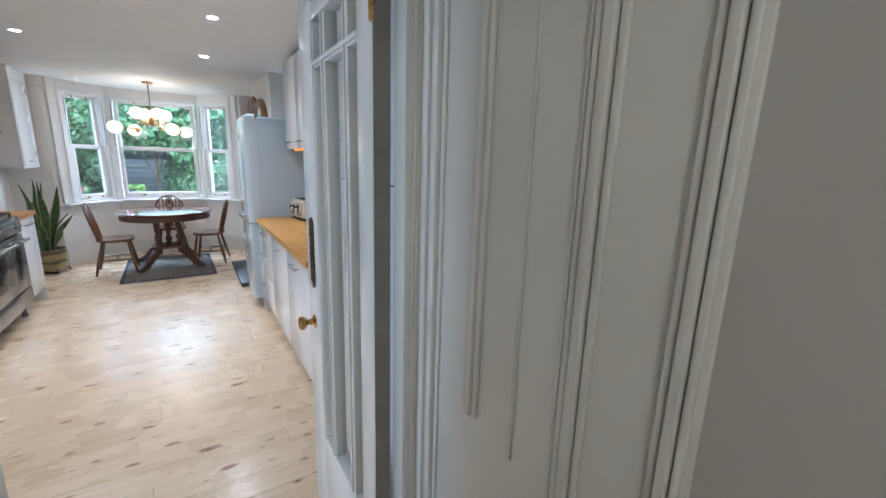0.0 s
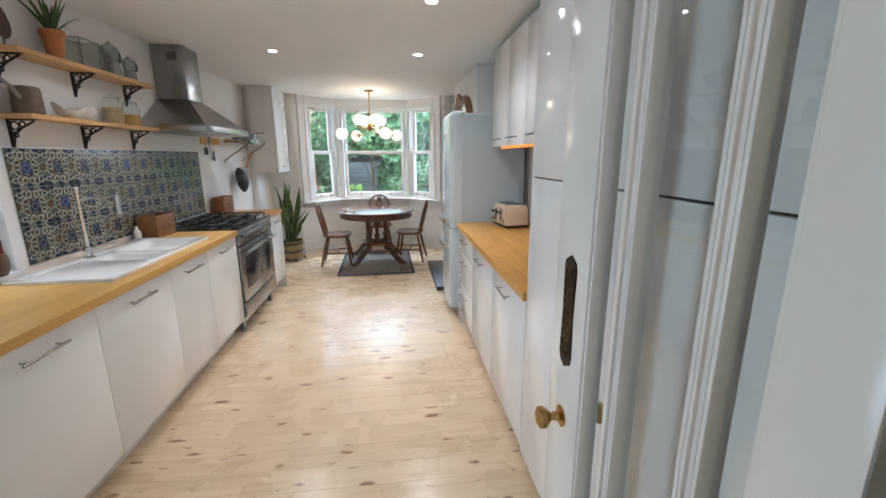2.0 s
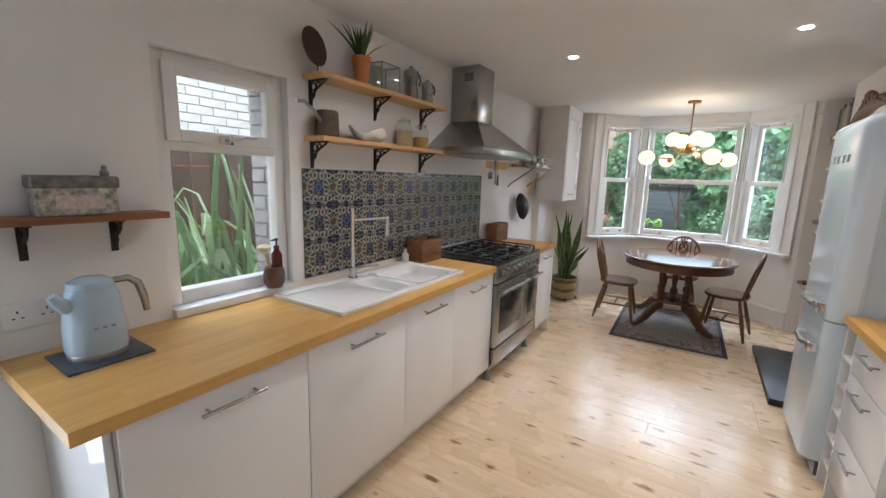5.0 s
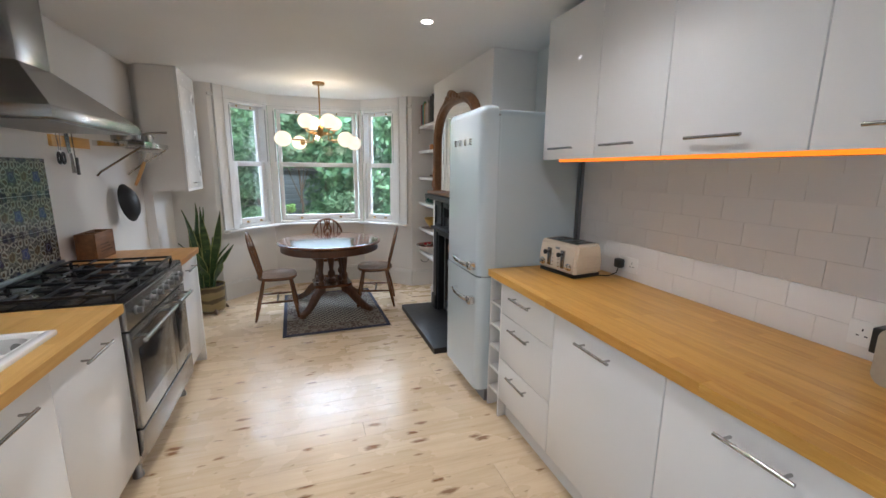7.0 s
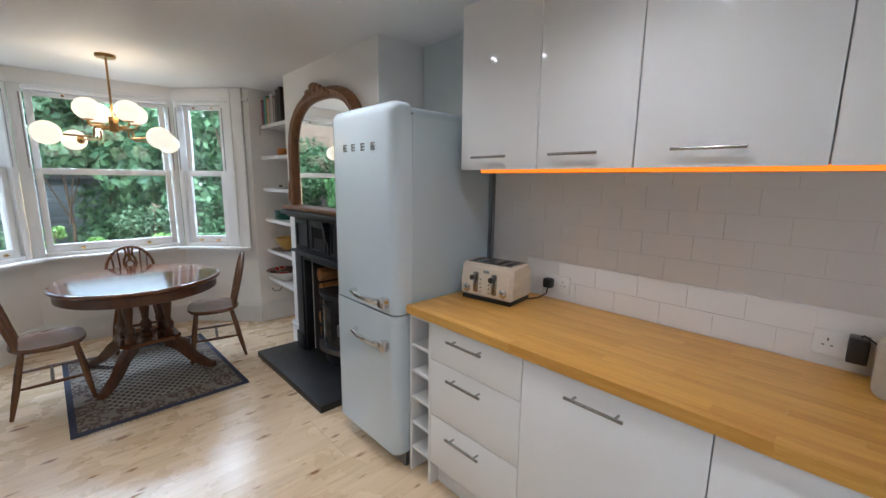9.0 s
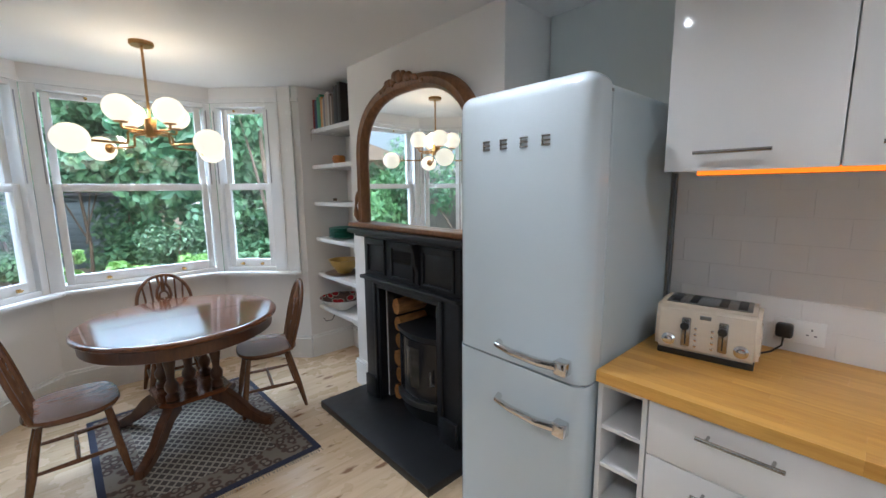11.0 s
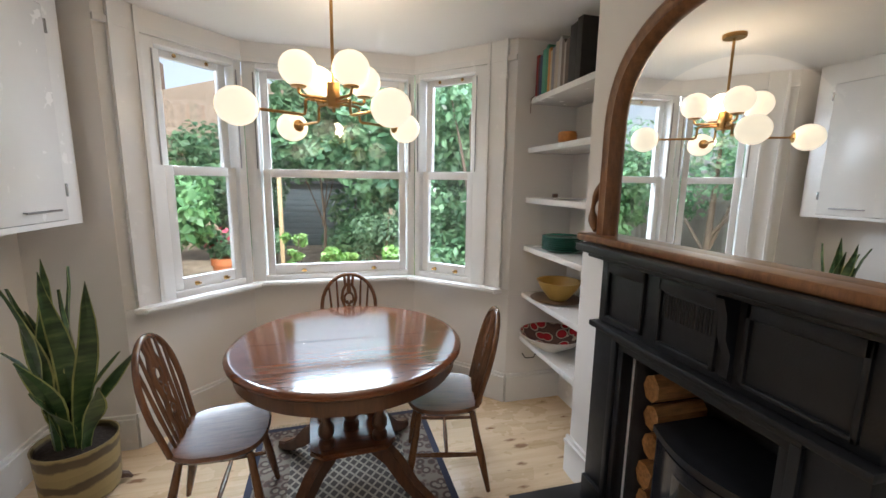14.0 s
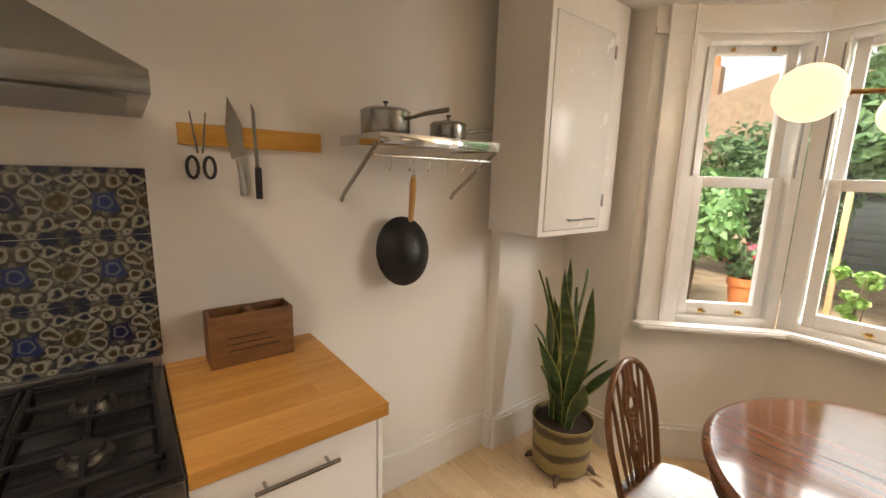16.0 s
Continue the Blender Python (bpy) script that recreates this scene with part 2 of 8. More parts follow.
M_FRIDGE = mat("pastel_blue_enamel", (0.575, 0.650, 0.695), 0.13, vary=0.012, scale=2, bump=0.02, bscale=8, coat=0.4, rvary=0.02)
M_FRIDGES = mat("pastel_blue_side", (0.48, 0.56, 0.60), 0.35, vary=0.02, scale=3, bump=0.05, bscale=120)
M_BLOCK = block_wood("oiled_beech_block", (0.52, 0.25, 0.035), (0.70, 0.40, 0.085), 0.30)
M_BLOCKE = block_wood("oiled_beech_end", (0.42, 0.18, 0.035), (0.64, 0.34, 0.10), 0.32)
M_BLOCKX = block_wood("oiled_beech_block_light", (0.55, 0.30, 0.070), (0.71, 0.44, 0.14), 0.32)
M_SHELFW = wood("oiled_shelf_wood", (0.46, 0.25, 0.085), (0.64, 0.40, 0.17), 0.45, grain=(14, 1.2, 14), scale=3)
M_DARKW = wood("dark_stained_wood", (0.046, 0.017, 0.007), (0.135, 0.054, 0.022), 0.30, grain=(12, 12, 1.5), scale=3, coat=0.3)
M_TABLET = wood("varnished_oak_top", (0.060, 0.016, 0.005), (0.17, 0.056, 0.018), 0.12, grain=(1.2, 15, 15), scale=3, coat=0.35, bump=0.05)
M_MIRRORW = wood("carved_walnut_frame", (0.105, 0.040, 0.013), (0.29, 0.130, 0.046), 0.38, grain=(9, 9, 2), scale=4)
M_BOXW = wood("old_box_wood", (0.10, 0.042, 0.016), (0.26, 0.12, 0.045), 0.55, grain=(9, 1.5, 9), scale=4)
M_RED_SHELF = wood("red_brown_shelf", (0.16, 0.055, 0.02), (0.30, 0.12, 0.045), 0.45, grain=(14, 1.2, 14), scale=3)
M_IRONB = mat("dark_iron_bracket", (0.030, 0.022, 0.018), 0.55, 0.4, vary=0.25, scale=30)
M_CERAM = mat("white_ceramic", (0.80, 0.79, 0.77), 0.10, vary=0.01, scale=3, bump=0.02, bscale=20, rvary=0.02)
M_GLASS = glass_mat("window_glass", (0.97, 0.985, 0.98))
M_GLASSJ = glass_mat("jar_glass", (0.93, 0.95, 0.94))
M_TERRA = mat("terracotta", (0.50, 0.16, 0.055), 0.7, vary=0.18, scale=12, bump=0.3)
M_SOIL = mat("dark_soil", (0.03, 0.02, 0.014), 0.9, vary=0.4, scale=40, bump=0.8, dist=0.006)
M_BULB = glow("lit_opal_globe", (1.0, 0.86, 0.62), 0.5)
M_SPOT = glow("lit_spot_lens", (1.0, 0.93, 0.80), 14.0)
M_LED = glow("amber_led_strip", (1.0, 0.20, 0.004), 0.75)
M_PLASTW = mat("white_plastic", (0.78, 0.77, 0.74), 0.3, vary=0.01, bump=0.0)
M_PLASTK = mat("black_plastic", (0.018, 0.018, 0.018), 0.35, vary=0.1, bump=0.05)
M_CREAM = mat("cream_enamel", (0.72, 0.63, 0.50), 0.2, vary=0.02, bump=0.02)

# ---- the room ----
XL, XR, YF, YB, H = -1.92, 1.22, 1.02, 7.24, 2.385   # side walls, door wall, bay wall, ceiling
CX = -0.318                                            # middle of the bay
BX, BY0, BY1 = 0.85, 5.05, 6.49                        # chimney breast


def structure(name, bm, m, label=""):
    return solid(name, bm, m, label, kind="structure")


# left wall round the side window
WY0, WY1, WZ0, WZ1 = 2.44, 3.04, 0.945, 1.985
bm = bmesh.new()
box(bm, XL - 0.3, YF - 0.6, 0, XL, 1.06, H + 0.1)
box(bm, XL - 0.3, 1.87, 0, XL, WY0, H + 0.1)
box(bm, XL - 0.3, 1.06, 2.05, XL, 1.87, H + 0.1)
box(bm, XL - 0.3, WY1, 0, XL, YB + 0.3, H + 0.1)
box(bm, XL - 0.3, WY0, 0, XL, WY1, WZ0)
box(bm, XL - 0.3, WY0, WZ1, XL, WY1, H + 0.1)
structure("wall_left", bm, M_WALL, "plain white plastered wall with a side window")
structure("wall_left_pier", prism(bmesh.new(), [(XL, 6.66), (-1.845, 6.66), (-1.845, YB), (XL, YB)], 0, H + 0.05), M_WALL, "white plastered pier beside the bay")
# right wall and chimney breast
structure("wall_right", boxm(XR, YF - 0.6, 0, XR + 0.3, YB + 0.3, H + 0.1), M_WALL, "plain white plastered wall")
bm = bmesh.new()
FY0, FY1, FZ1 = 5.42, 6.075, 0.885
box(bm, BX, BY0, 0, XR, FY0, H + 0.05)
box(bm, BX, FY1, 0, XR, BY1, H + 0.05)
box(bm, BX, FY0, FZ1, XR, FY1, H + 0.05)
structure("chimney_breast", bm, M_WALL, "white plastered chimney breast with a fireplace opening")
structure("recess_wall", boxm(XR - 0.012, 4.42, 0, XR - 0.002, BY0 - 0.01, H), mat("pale_grey_green_paint", (0.62, 0.655, 0.635), 0.6, vary=0.02, scale=2), "pale grey-green painted recess behind the fridge")
# door wall, thick, with a panelled opening
DX0, DX1, DY0, DZ = -0.300, 0.500, 0.45, 2.03
HY1 = 0.322                                             # where the doorway's right reveal meets the hall wall
bm = bmesh.new()
box(bm, XL - 0.3, DY0, 0, DX0 - 0.03, YF, H + 0.1)
box(bm, DX1 + 0.03, DY0, 0, XR + 0.3, YF, H + 0.1)
box(bm, -1.5, DY0 - 0.001, H, 0.75, YF - 0.3, 2.6)
box(bm, DX0 - 0.03, DY0, DZ + 0.03, DX1 + 0.03, YF, H + 0.1)
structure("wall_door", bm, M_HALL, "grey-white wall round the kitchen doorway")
# hallway shell behind the camera
bm = bmesh.new()
box(bm, -1.5, -1.6, 0, -1.3, DY0, 2.6)
box(bm, DX1 + 0.008, -1.6, 0, 0.75, DY0 - 0.002, 2.6)
box(bm, -1.5, -1.8, 0, 0.75, -1.6, 2.6)
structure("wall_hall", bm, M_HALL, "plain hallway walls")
structure("ceiling_hall", boxm(-1.5, -1.8, 2.6, 0.75, DY0, 2.7), M_CEIL, "plain hallway ceiling")
structure("floor_hall", boxm(-1.5, -1.8, -0.1, 0.75, DY0, 0.0), wood("hall_boards", (0.30, 0.18, 0.09), (0.42, 0.28, 0.15), 0.4), "wooden hallway floor")
# ceiling over room and bay
BO = [(XL - 0.3, YF - 0.2), (XR + 0.3, YF - 0.2), (XR + 0.3, 7.40), (1.0, 7.40), (0.45, 8.05), (2 * CX - 0.45, 8.05), (2 * CX - 1.0, 7.40), (XL - 0.3, 7.40)]
structure("ceiling", prism(bmesh.new(), BO, H, H + 0.12), M_CEIL, "smooth white painted ceiling")
structure("floor_base", prism(bmesh.new(), [(x, max(y, 0.45)) for x, y in BO], -0.12, -0.014), mat("under_floor", (0.10, 0.07, 0.04), 0.8), "dark under-floor below the boards")

# ---- the bay ----
PR, PL = Vector((0.79, 7.22)), Vector((2 * CX - 0.79, 7.22))
QR, QL = Vector((0.25, 7.77)), Vector((2 * CX - 0.25, 7.77))


def bay_wall(name, a, b, z0, z1, thick, m, lab=""):
    d = (b - a).normalized()
    n = Vector((-d.y, d.x))
    if n.dot(Vector((CX, 6)) - a) > 0:
        n = -n
    o = [a, b, b + n * thick, a + n * thick]
    return structure(name, prism(bmesh.new(), [(v.x, v.y) for v in o], z0, z1), m, lab)


SILL, HEAD = 0.80, 2.27
for nm, a, b in (("left", PL, QL), ("centre", QL, QR), ("right", QR, PR)):
    bay_wall("wall_bay_" + nm + "_below", a, b, 0, SILL, 0.24, M_WALL, "white wall below the bay window")
    bay_wall("wall_bay_" + nm + "_above", a, b, HEAD, H + 0.05, 0.24, M_WALL, "white wall above the bay window")
bm = bmesh.new()
box(bm, PR.x, 7.22, 0, XR + 0.3, 7.55, H + 0.05)
structure("wall_bay_end_right", bm, M_WALL, "white wall beside the bay")
structure("wall_bay_end_left", boxm(XL - 0.3, 7.22, 0, PL.x, 7.55, H + 0.05), M_WALL, "white wall beside the bay")


def sash_window(name, a, b, g0, g1, label):
    """A sliding sash window between plan points a and b (going right); glass from g0 to g1 along it."""
    d = (b - a).normalized()
    n = Vector((-d.y, d.x))                      # outward
    length = (b - a).length
    base = Matrix(((d.x, n.x, 0, a.x), (d.y, n.y, 0, a.y), (0, 0, 1, 0), (0, 0, 0, 1)))
    root = thing(name, (0, 0, 0), label, "window", kind="structure")

    def piece(nm, parent, *bxs, m=M_TRIM, bevel=0.004):
        bb = bmesh.new()
        for q in bxs:
            box(bb, *q, bevel=bevel)
        return part(nm, moved(bb, base), m, parent)
    st = 0.048
    w0, w1 = g0 - st, g1 + st
    # box frame
    piece("window_frame", root, (0.0, 0.002, SILL, w0 - 0.012, 0.16, HEAD), (w1 + 0.012, 0.002, SILL, length, 0.16, HEAD),
          (w0 - 0.012, 0.004, 2.225, w1 + 0.012, 0.16, HEAD), (w0 - 0.012, 0.004, SILL, w1 + 0.012, 0.16, 0.845))
    # upper sash further out
    zm = 1.555
    up = piece("upper_sash", root, (w0, 0.075, zm - 0.02, g0, 0.115, 2.225), (g1, 0.075, zm - 0.02, w1, 0.115, 2.225),
               (g0, 0.075, 2.185, g1, 0.115, 2.225), (g0, 0.075, zm - 0.02, g1, 0.115, zm + 0.025))
    lo = piece("lower_sash", root, (w0, 0.03, 0.845, g0, 0.07, zm + 0.03), (g1, 0.03, 0.845, w1, 0.07, zm + 0.03),
               (g0, 0.03, zm - 0.025, g1, 0.07, zm + 0.03), (g0, 0.03, 0.845, g1, 0.07, 0.915))
    for par, z0, z1, y in ((up, zm + 0.02, 2.19, 0.095), (lo, 0.91, zm - 0.02, 0.05)):
        pane = piece("pane", par, (g0 - 0.005, y, z0, g1 + 0.005, y + 0.004, z1), m=M_GLASS, bevel=0)
        pane.visible_shadow = False
    # grooves for the cords, and brass lifts and fasteners
    for x in (w0 - 0.03, w1 + 0.022):
        piece("sash_channel", root, (x, -0.001, zm + 0.03, x + 0.008, 0.004, 2.2), m=M_STEELD, bevel=0)
    for f in (0.22, 0.78):
        x = g0 + f * (g1 - g0)
        bb = bmesh.new()
        tube(bb, [(x - 0.018, 0.012, 0.872), (x, 0.002, 0.868), (x + 0.018, 0.012, 0.872)], 0.006, 6)
        box(bb, x - 0.012, 0.014, 0.860, x + 0.012, 0.030, 0.884, bevel=0.003)
        part("sash_lift", moved(bb, base), M_BRASS, lo, "small brass lift")
        bb = bmesh.new()
        lathe(bb, [(0.010, 0), (0.012, 0.006), (0.005, 0.012)], seg=10, m=pose(x, 0.07, 2.205, 90, 0, 0))
        part("sash_stop", moved(bb, base), M_BRASS, up, "small brass stop")
    return root


def along(a, b, p):
    return (Vector(p) - a).dot((b - a).normalized())


sash_window("window_centre", QL, QR, along(QL, QR, (-0.745, 7.8)), along(QL, QR, (0.14, 7.8)), "wide white sliding sash window in the bay")
sash_window("window_right", QR, PR, along(QR, PR, (0.352, 7.73)), along(QR, PR, (0.575, 7.50)), "narrow white sliding sash window in the bay")
sash_window("window_left", PL, QL, along(PL, QL, (-1.225, 7.48)), along(PL, QL, (-0.995, 7.72)), "narrow white sliding sash window in the bay")

# sill board, architraves and skirting
bm = bmesh.new()
o = [(PL.x + 0.06, 7.255), (QL.x + 0.03, QL.y - 0.02), (QR.x - 0.03, QR.y - 0.02), (PR.x - 0.06, 7.255)]
i = [(PL.x + 0.05, 7.195), (PL.x + 0.115, 7.185), (QL.x + 0.07, QL.y - 0.085), (QR.x - 0.07, QR.y - 0.085), (PR.x - 0.115, 7.185), (PR.x - 0.05, 7.195)]
prism(bm, o[::-1] + i, 0.785, 0.815)
bmesh.ops.bevel(bm, geom=[e for e in bm.edges], offset=0.008, segments=2, affect="EDGES")
structure("sill_bay", bm, M_TRIM, "white painted sill board round the bay")


def strip(bm, a, b, z0, z1, thick, side):
    """A board along a plan line, standing out by thick on the side towards a point."""
    a, b = Vector(a), Vector(b)
    d = (b - a).normalized()
    n = Vector((-d.y, d.x))
    if n.dot(Vector(side) - a) < 0:
        n = -n
    prism(bm, [(v.x, v.y) for v in (a, b, b + n * thick, a + n * thick)], z0, z1)


def trim_board(name, segs, lab, m=M_TRIM):
    bm = bmesh.new()
    for a, b, z0, z1, th, side in segs:
        strip(bm, a, b, z0, z1, th, side)
    return structure(name, bm, m, lab)


mid = (CX, 6.0)
for nm, pth in (("skirting_bay", [PL, QL, QR, PR]), ("skirting_left", [(XL, 5.66), (XL, 6.66), (-1.845, 6.66), (-1.845, 7.22), PL]),
                ("skirting_right", [PR, (XR, 7.22), (XR, BY1)]), ("skirting_breast", [(BX, BY1 + 0.016), (BX, 6.27)]), ("skirting_breast_near", [(BX, 5.26), (BX, BY0)])):
    segs = []
    for a, b in zip(pth, pth[1:]):
        segs += [(a, b, 0.0, 0.165, 0.018, mid), (a, b, 0.165, 0.185, 0.026, mid), (a, b, 0.185, 0.205, 0.014, mid)]
    trim_board(nm, segs, "tall white painted skirting board")
trim_board("skirting_breast_side", [((BX, BY1), (XR, BY1), 0, 0.165, 0.018, (1.0, 7.0)), ((BX, BY1), (XR, BY1), 0.165, 0.19, 0.024, (1.0, 7.0))], "tall white painted skirting board")
# moulded casing on both ends of the bay
for nm, s in (("left", -1), ("right", 1)):
    x = CX + s * 1.02
    bm = bmesh.new()
    d = Vector((-s * 0.70, 0.714))
    a = Vector((CX + s * 1.108, 7.22))
    for off, w, th in ((0.075, 0.115, 0.018), (0.055, 0.022, 0.034), (0.17, 0.02, 0.028)):
        strip(bm, a + d * off, a + d * (off + w), 0.815, H - 0.002, th, mid)
    structure("architrave_bay_" + nm, bm, M_TRIM, "moulded white casing at the end of the bay")
bm = bmesh.new()
for a, b in ((PL, QL), (QL, QR), (QR, PR)):
    strip(bm, a, b, HEAD - 0.012, HEAD + 0.02, 0.02, mid)
structure("head_moulding", bm, M_TRIM, "white moulding over the bay windows")

# ---- side window ----
root = thing("window_side", (XL, 2.74, WZ0), "white plastic casement window with an opening top light", "window", kind="structure")
bm = bmesh.new()
fx0, fx1 = XL - 0.115, XL - 0.045
for q in ((fx0, WY0, WZ0, fx1, WY0 + 0.065, WZ1), (fx0, WY1 - 0.055, WZ0, fx1, WY1, WZ1), (fx0, WY0 + 0.065, WZ1 - 0.05, fx1, WY1 - 0.055, WZ1),
          (fx0, WY0 + 0.065, WZ0, fx1, WY1 - 0.055, WZ0 + 0.06), (fx0, WY0 + 0.065, 1.60, fx1, WY1 - 0.055, 1.65)):
    box(bm, *q, bevel=0.004)
part("window_frame", bm, M_PLASTW, root)
bm = bmesh.new()
sx0, sx1 = XL - 0.075, XL - 0.028
for q in ((sx0, WY0 + 0.05, 1.635, sx1, WY0 + 0.105, 1.945), (sx0, WY1 - 0.10, 1.635, sx1, WY1 - 0.045, 1.945), (sx0, WY0 + 0.105, 1.90, sx1, WY1 - 0.10, 1.945), (sx0, WY0 + 0.105, 1.635, sx1, WY1 - 0.10, 1.685)):
    box(bm, *q, bevel=0.005)
top = part("top_light", bm, M_PLASTW, root)
p1 = part("pane", boxm(XL - 0.082, WY0 + 0.1, 1.68, XL - 0.078, WY1 - 0.095, 1.905), M_GLASS, top)
p2 = part("pane", boxm(XL - 0.09, WY0 + 0.06, WZ0 + 0.055, XL - 0.086, WY1 - 0.05, 1.605), M_GLASS, root)
p1.visible_shadow = p2.visible_shadow = False
bm = bmesh.new()
box(bm, sx1, 2.70, 1.635, sx1 + 0.012, 2.76, 1.675, bevel=0.003)
tube(bm, [(sx1 + 0.015, 2.73, 1.655), (sx1 + 0.03, 2.73, 1.655), (sx1 + 0.032, 2.78, 1.66), (sx1 + 0.03, 2.86, 1.675)], [0.008, 0.009, 0.008, 0.006], 8)
part("catch", bm, M_CHROME, top, "chrome window catch")
bm = boxm(XL - 0.05, WY0 + 0.003, WZ0 - 0.035, XL + 0.035, WY1 - 0.003, WZ0 + 0.003, bevel=0.006)
structure("sill_side", bm, M_TRIM, "white painted inner sill of the side window")

# ---- doorway lining and architraves ----
RIGHT_BEADS = ((0.329, 0.339, 0.0, 0.010), (0.342, 0.356, 0.0, 0.016), (0.360, 0.370, 0.0, 0.010),
               (0.474, 0.486, 0.0, 0.010), (0.490, 0.508, 0.0, 0.017), (0.512, 0.524, 0.0, 0.012), (0.528, 0.536, 0.0, 0.007),
               (0.630, 0.637, 0.93, 0.005), (0.742, 0.754, 0.955, 0.010), (0.758, 0.775, 0.955, 0.015), (0.779, 0.789, 0.955, 0.008),
               (0.900, 0.912, 0.0, 0.008), (0.917, 0.936, 0.0, 0.018), (0.941, 0.953, 0.0, 0.011), (0.960, 0.985, 0.0, 0.016))
LEFT_BEADS = ((0.505, 0.522, 0.0, 0.010), (0.528, 0.548, 0.0, 0.016), (0.790, 0.800, 0.0, 0.006), (0.806, 0.822, 0.0, 0.014), (0.862, 0.886, 0.0, 0.012), (0.905, 0.930, 0.0, 0.004))
lining = thing("door_lining", (0, 0.7, 0), "white gloss panelled door lining", kind="structure")
for xi, s, y0, beads in ((DX0, 1, DY0 - 0.01, LEFT_BEADS), (DX1, -1, HY1, RIGHT_BEADS)):
    xs = sorted((xi, xi - s * 0.03))
    part("reveal_board", boxm(xs[0], y0, 0, xs[1], YF + 0.003, DZ, bevel=0.003), M_DOORP, lining)
    for a, b, z0, th in beads:
        xs = sorted((xi, xi + s * th))
        part("bead", boxm(xs[0], a, z0, xs[1], b, DZ - 0.005, bevel=0.003), M_DOORP, lining)
part("head_board", boxm(DX0, HY1, DZ, DX1, YF + 0.003, DZ + 0.03, bevel=0.003), M_DOORP, lining)
# rebated post that the door hangs on
for xs, y1 in (((0.4450, 0.466), 1.054), ((0.466, 0.478), 1.038), ((0.478, 0.4995), 1.050)):
    part("hanging_post", boxm(xs[0], 0.992, 0, xs[1], y1, DZ - 0.002, bevel=0.003), M_DOORP, lining)
# ledge of the panelling on the latch side
part("ledge", tube(bmesh.new(), [(DX0 + 0.004, 0.46, 1.195), (DX0 + 0.004, 0.66, 1.195), (DX0 + 0.004, 0.785, 1.195)], [0.036, 0.036, 0.036], 12), M_DOORP, lining)
part("ledge_board", boxm(DX0 + 0.0005, 0.46, 1.208, DX0 + 0.052, 0.787, 1.226, bevel=0.006), M_DOORP, lining)
bm = bmesh.new()
for s, xi in ((-1, DX0), (1, DX1)):
    for off, w, th in ((0.004, 0.088, 0.016), (0.092, 0.014, 0.022), (0.108, 0.018, 0.034), (0.128, 0.014, 0.026), (0.144, 0.026, 0.036), (0.172, 0.012, 0.02)):
        for y0, y1 in ((DY0 - th, DY0), (YF, YF + th)):
            if (y0 == YF and off > 0.12) or (y0 < YF and s > 0):
                continue
            xs = sorted((xi + s * off, xi + s * (off + w)))
            box(bm, xs[0], y0, 0, xs[1], y1, DZ + 0.06, bevel=0.003)
structure("architrave_door", bm, M_DOORP, "broad moulded white door architrave")

# ceiling spotlights
for y in (3.43, 4.72):
    for x in (0.248, -1.0):
        root = thing("ceiling_spotlight", (x, y, H), "recessed round ceiling spotlight, switched on", "spotlight", "ceiling spotlights")
        bm = bmesh.new()
        lathe(bm, [(0.030, -0.004), (0.044, -0.003), (0.045, 0.0), (0.030, 0.0)], (x, y, H - 0.001), 20)
        part("rim", bm, M_PLASTW, root)
        part("lens", lathe(bmesh.new(), [(0.0, -0.0055), (0.031, -0.005), (0.031, -0.001)], (x, y, H - 0.001), 20), M_SPOT, root, "lit lens")
        lamp = new("spot_light", bpy.data.lights.new("spot_light", "SPOT"))
        lamp.data.energy, lamp.data.color, lamp.data.spot_size, lamp.data.spot_blend, lamp.data.shadow_soft_size = 22, (1.0, 0.92, 0.82), radians(150), 1.0, 0.03
        lamp.matrix_world = look((x, y, H - 0.012), (x, y, 0))

# ---- left run of units ----
WTF = -1.292                                            # front edge of the worktop
FRF = -1.31                                             # face of the fronts


def bar_handle(bm, a, b, out, r=0.006):
    """A steel bar with two posts; out: the way away from the door."""
    a, b, out = Vector(a), Vector(b), Vector(out)
    d = (b - a)
    tube(bm, [a + out, b + out], r, 10)
    for f in (0.13, 0.87):
        tube(bm, [a + d * f, a + d * f + out], r * 0.75, 8)
    return bm


def base_unit(y0, y1, name="base_cabinet", handle=True, label="white gloss base cabinet under the worktop"):
    root = thing(name, ((XL + FRF) / 2, (y0 + y1) / 2, 0), label, "cabinet", "base cabinets")
    part("body", boxm(XL + 0.01, y0, 0.13, FRF - 0.022, y1, 0.868), M_CARC, root)
    d = part("door", boxm(FRF - 0.02, y0 + (0.002 if y0 < 3 or y0 > 5 else 0.0005), 0.135, FRF, y1 - (0.002 if y1 < 3 or y1 > 4 else 0.0005), 0.862, bevel=0.002), M_GLOSSW, root)
    if handle:
        yc = (y0 + y1) / 2
        part("handle", bar_handle(bmesh.new(), (FRF, yc - 0.105, 0.805), (FRF, yc + 0.105, 0.805), (0.032, 0, 0)), M_STEEL, d, "brushed steel bar handle")
    part("plinth", boxm(FRF - 0.115, y0, 0.0, FRF - 0.10, y1, 0.13), M_CARC, root)
    return root


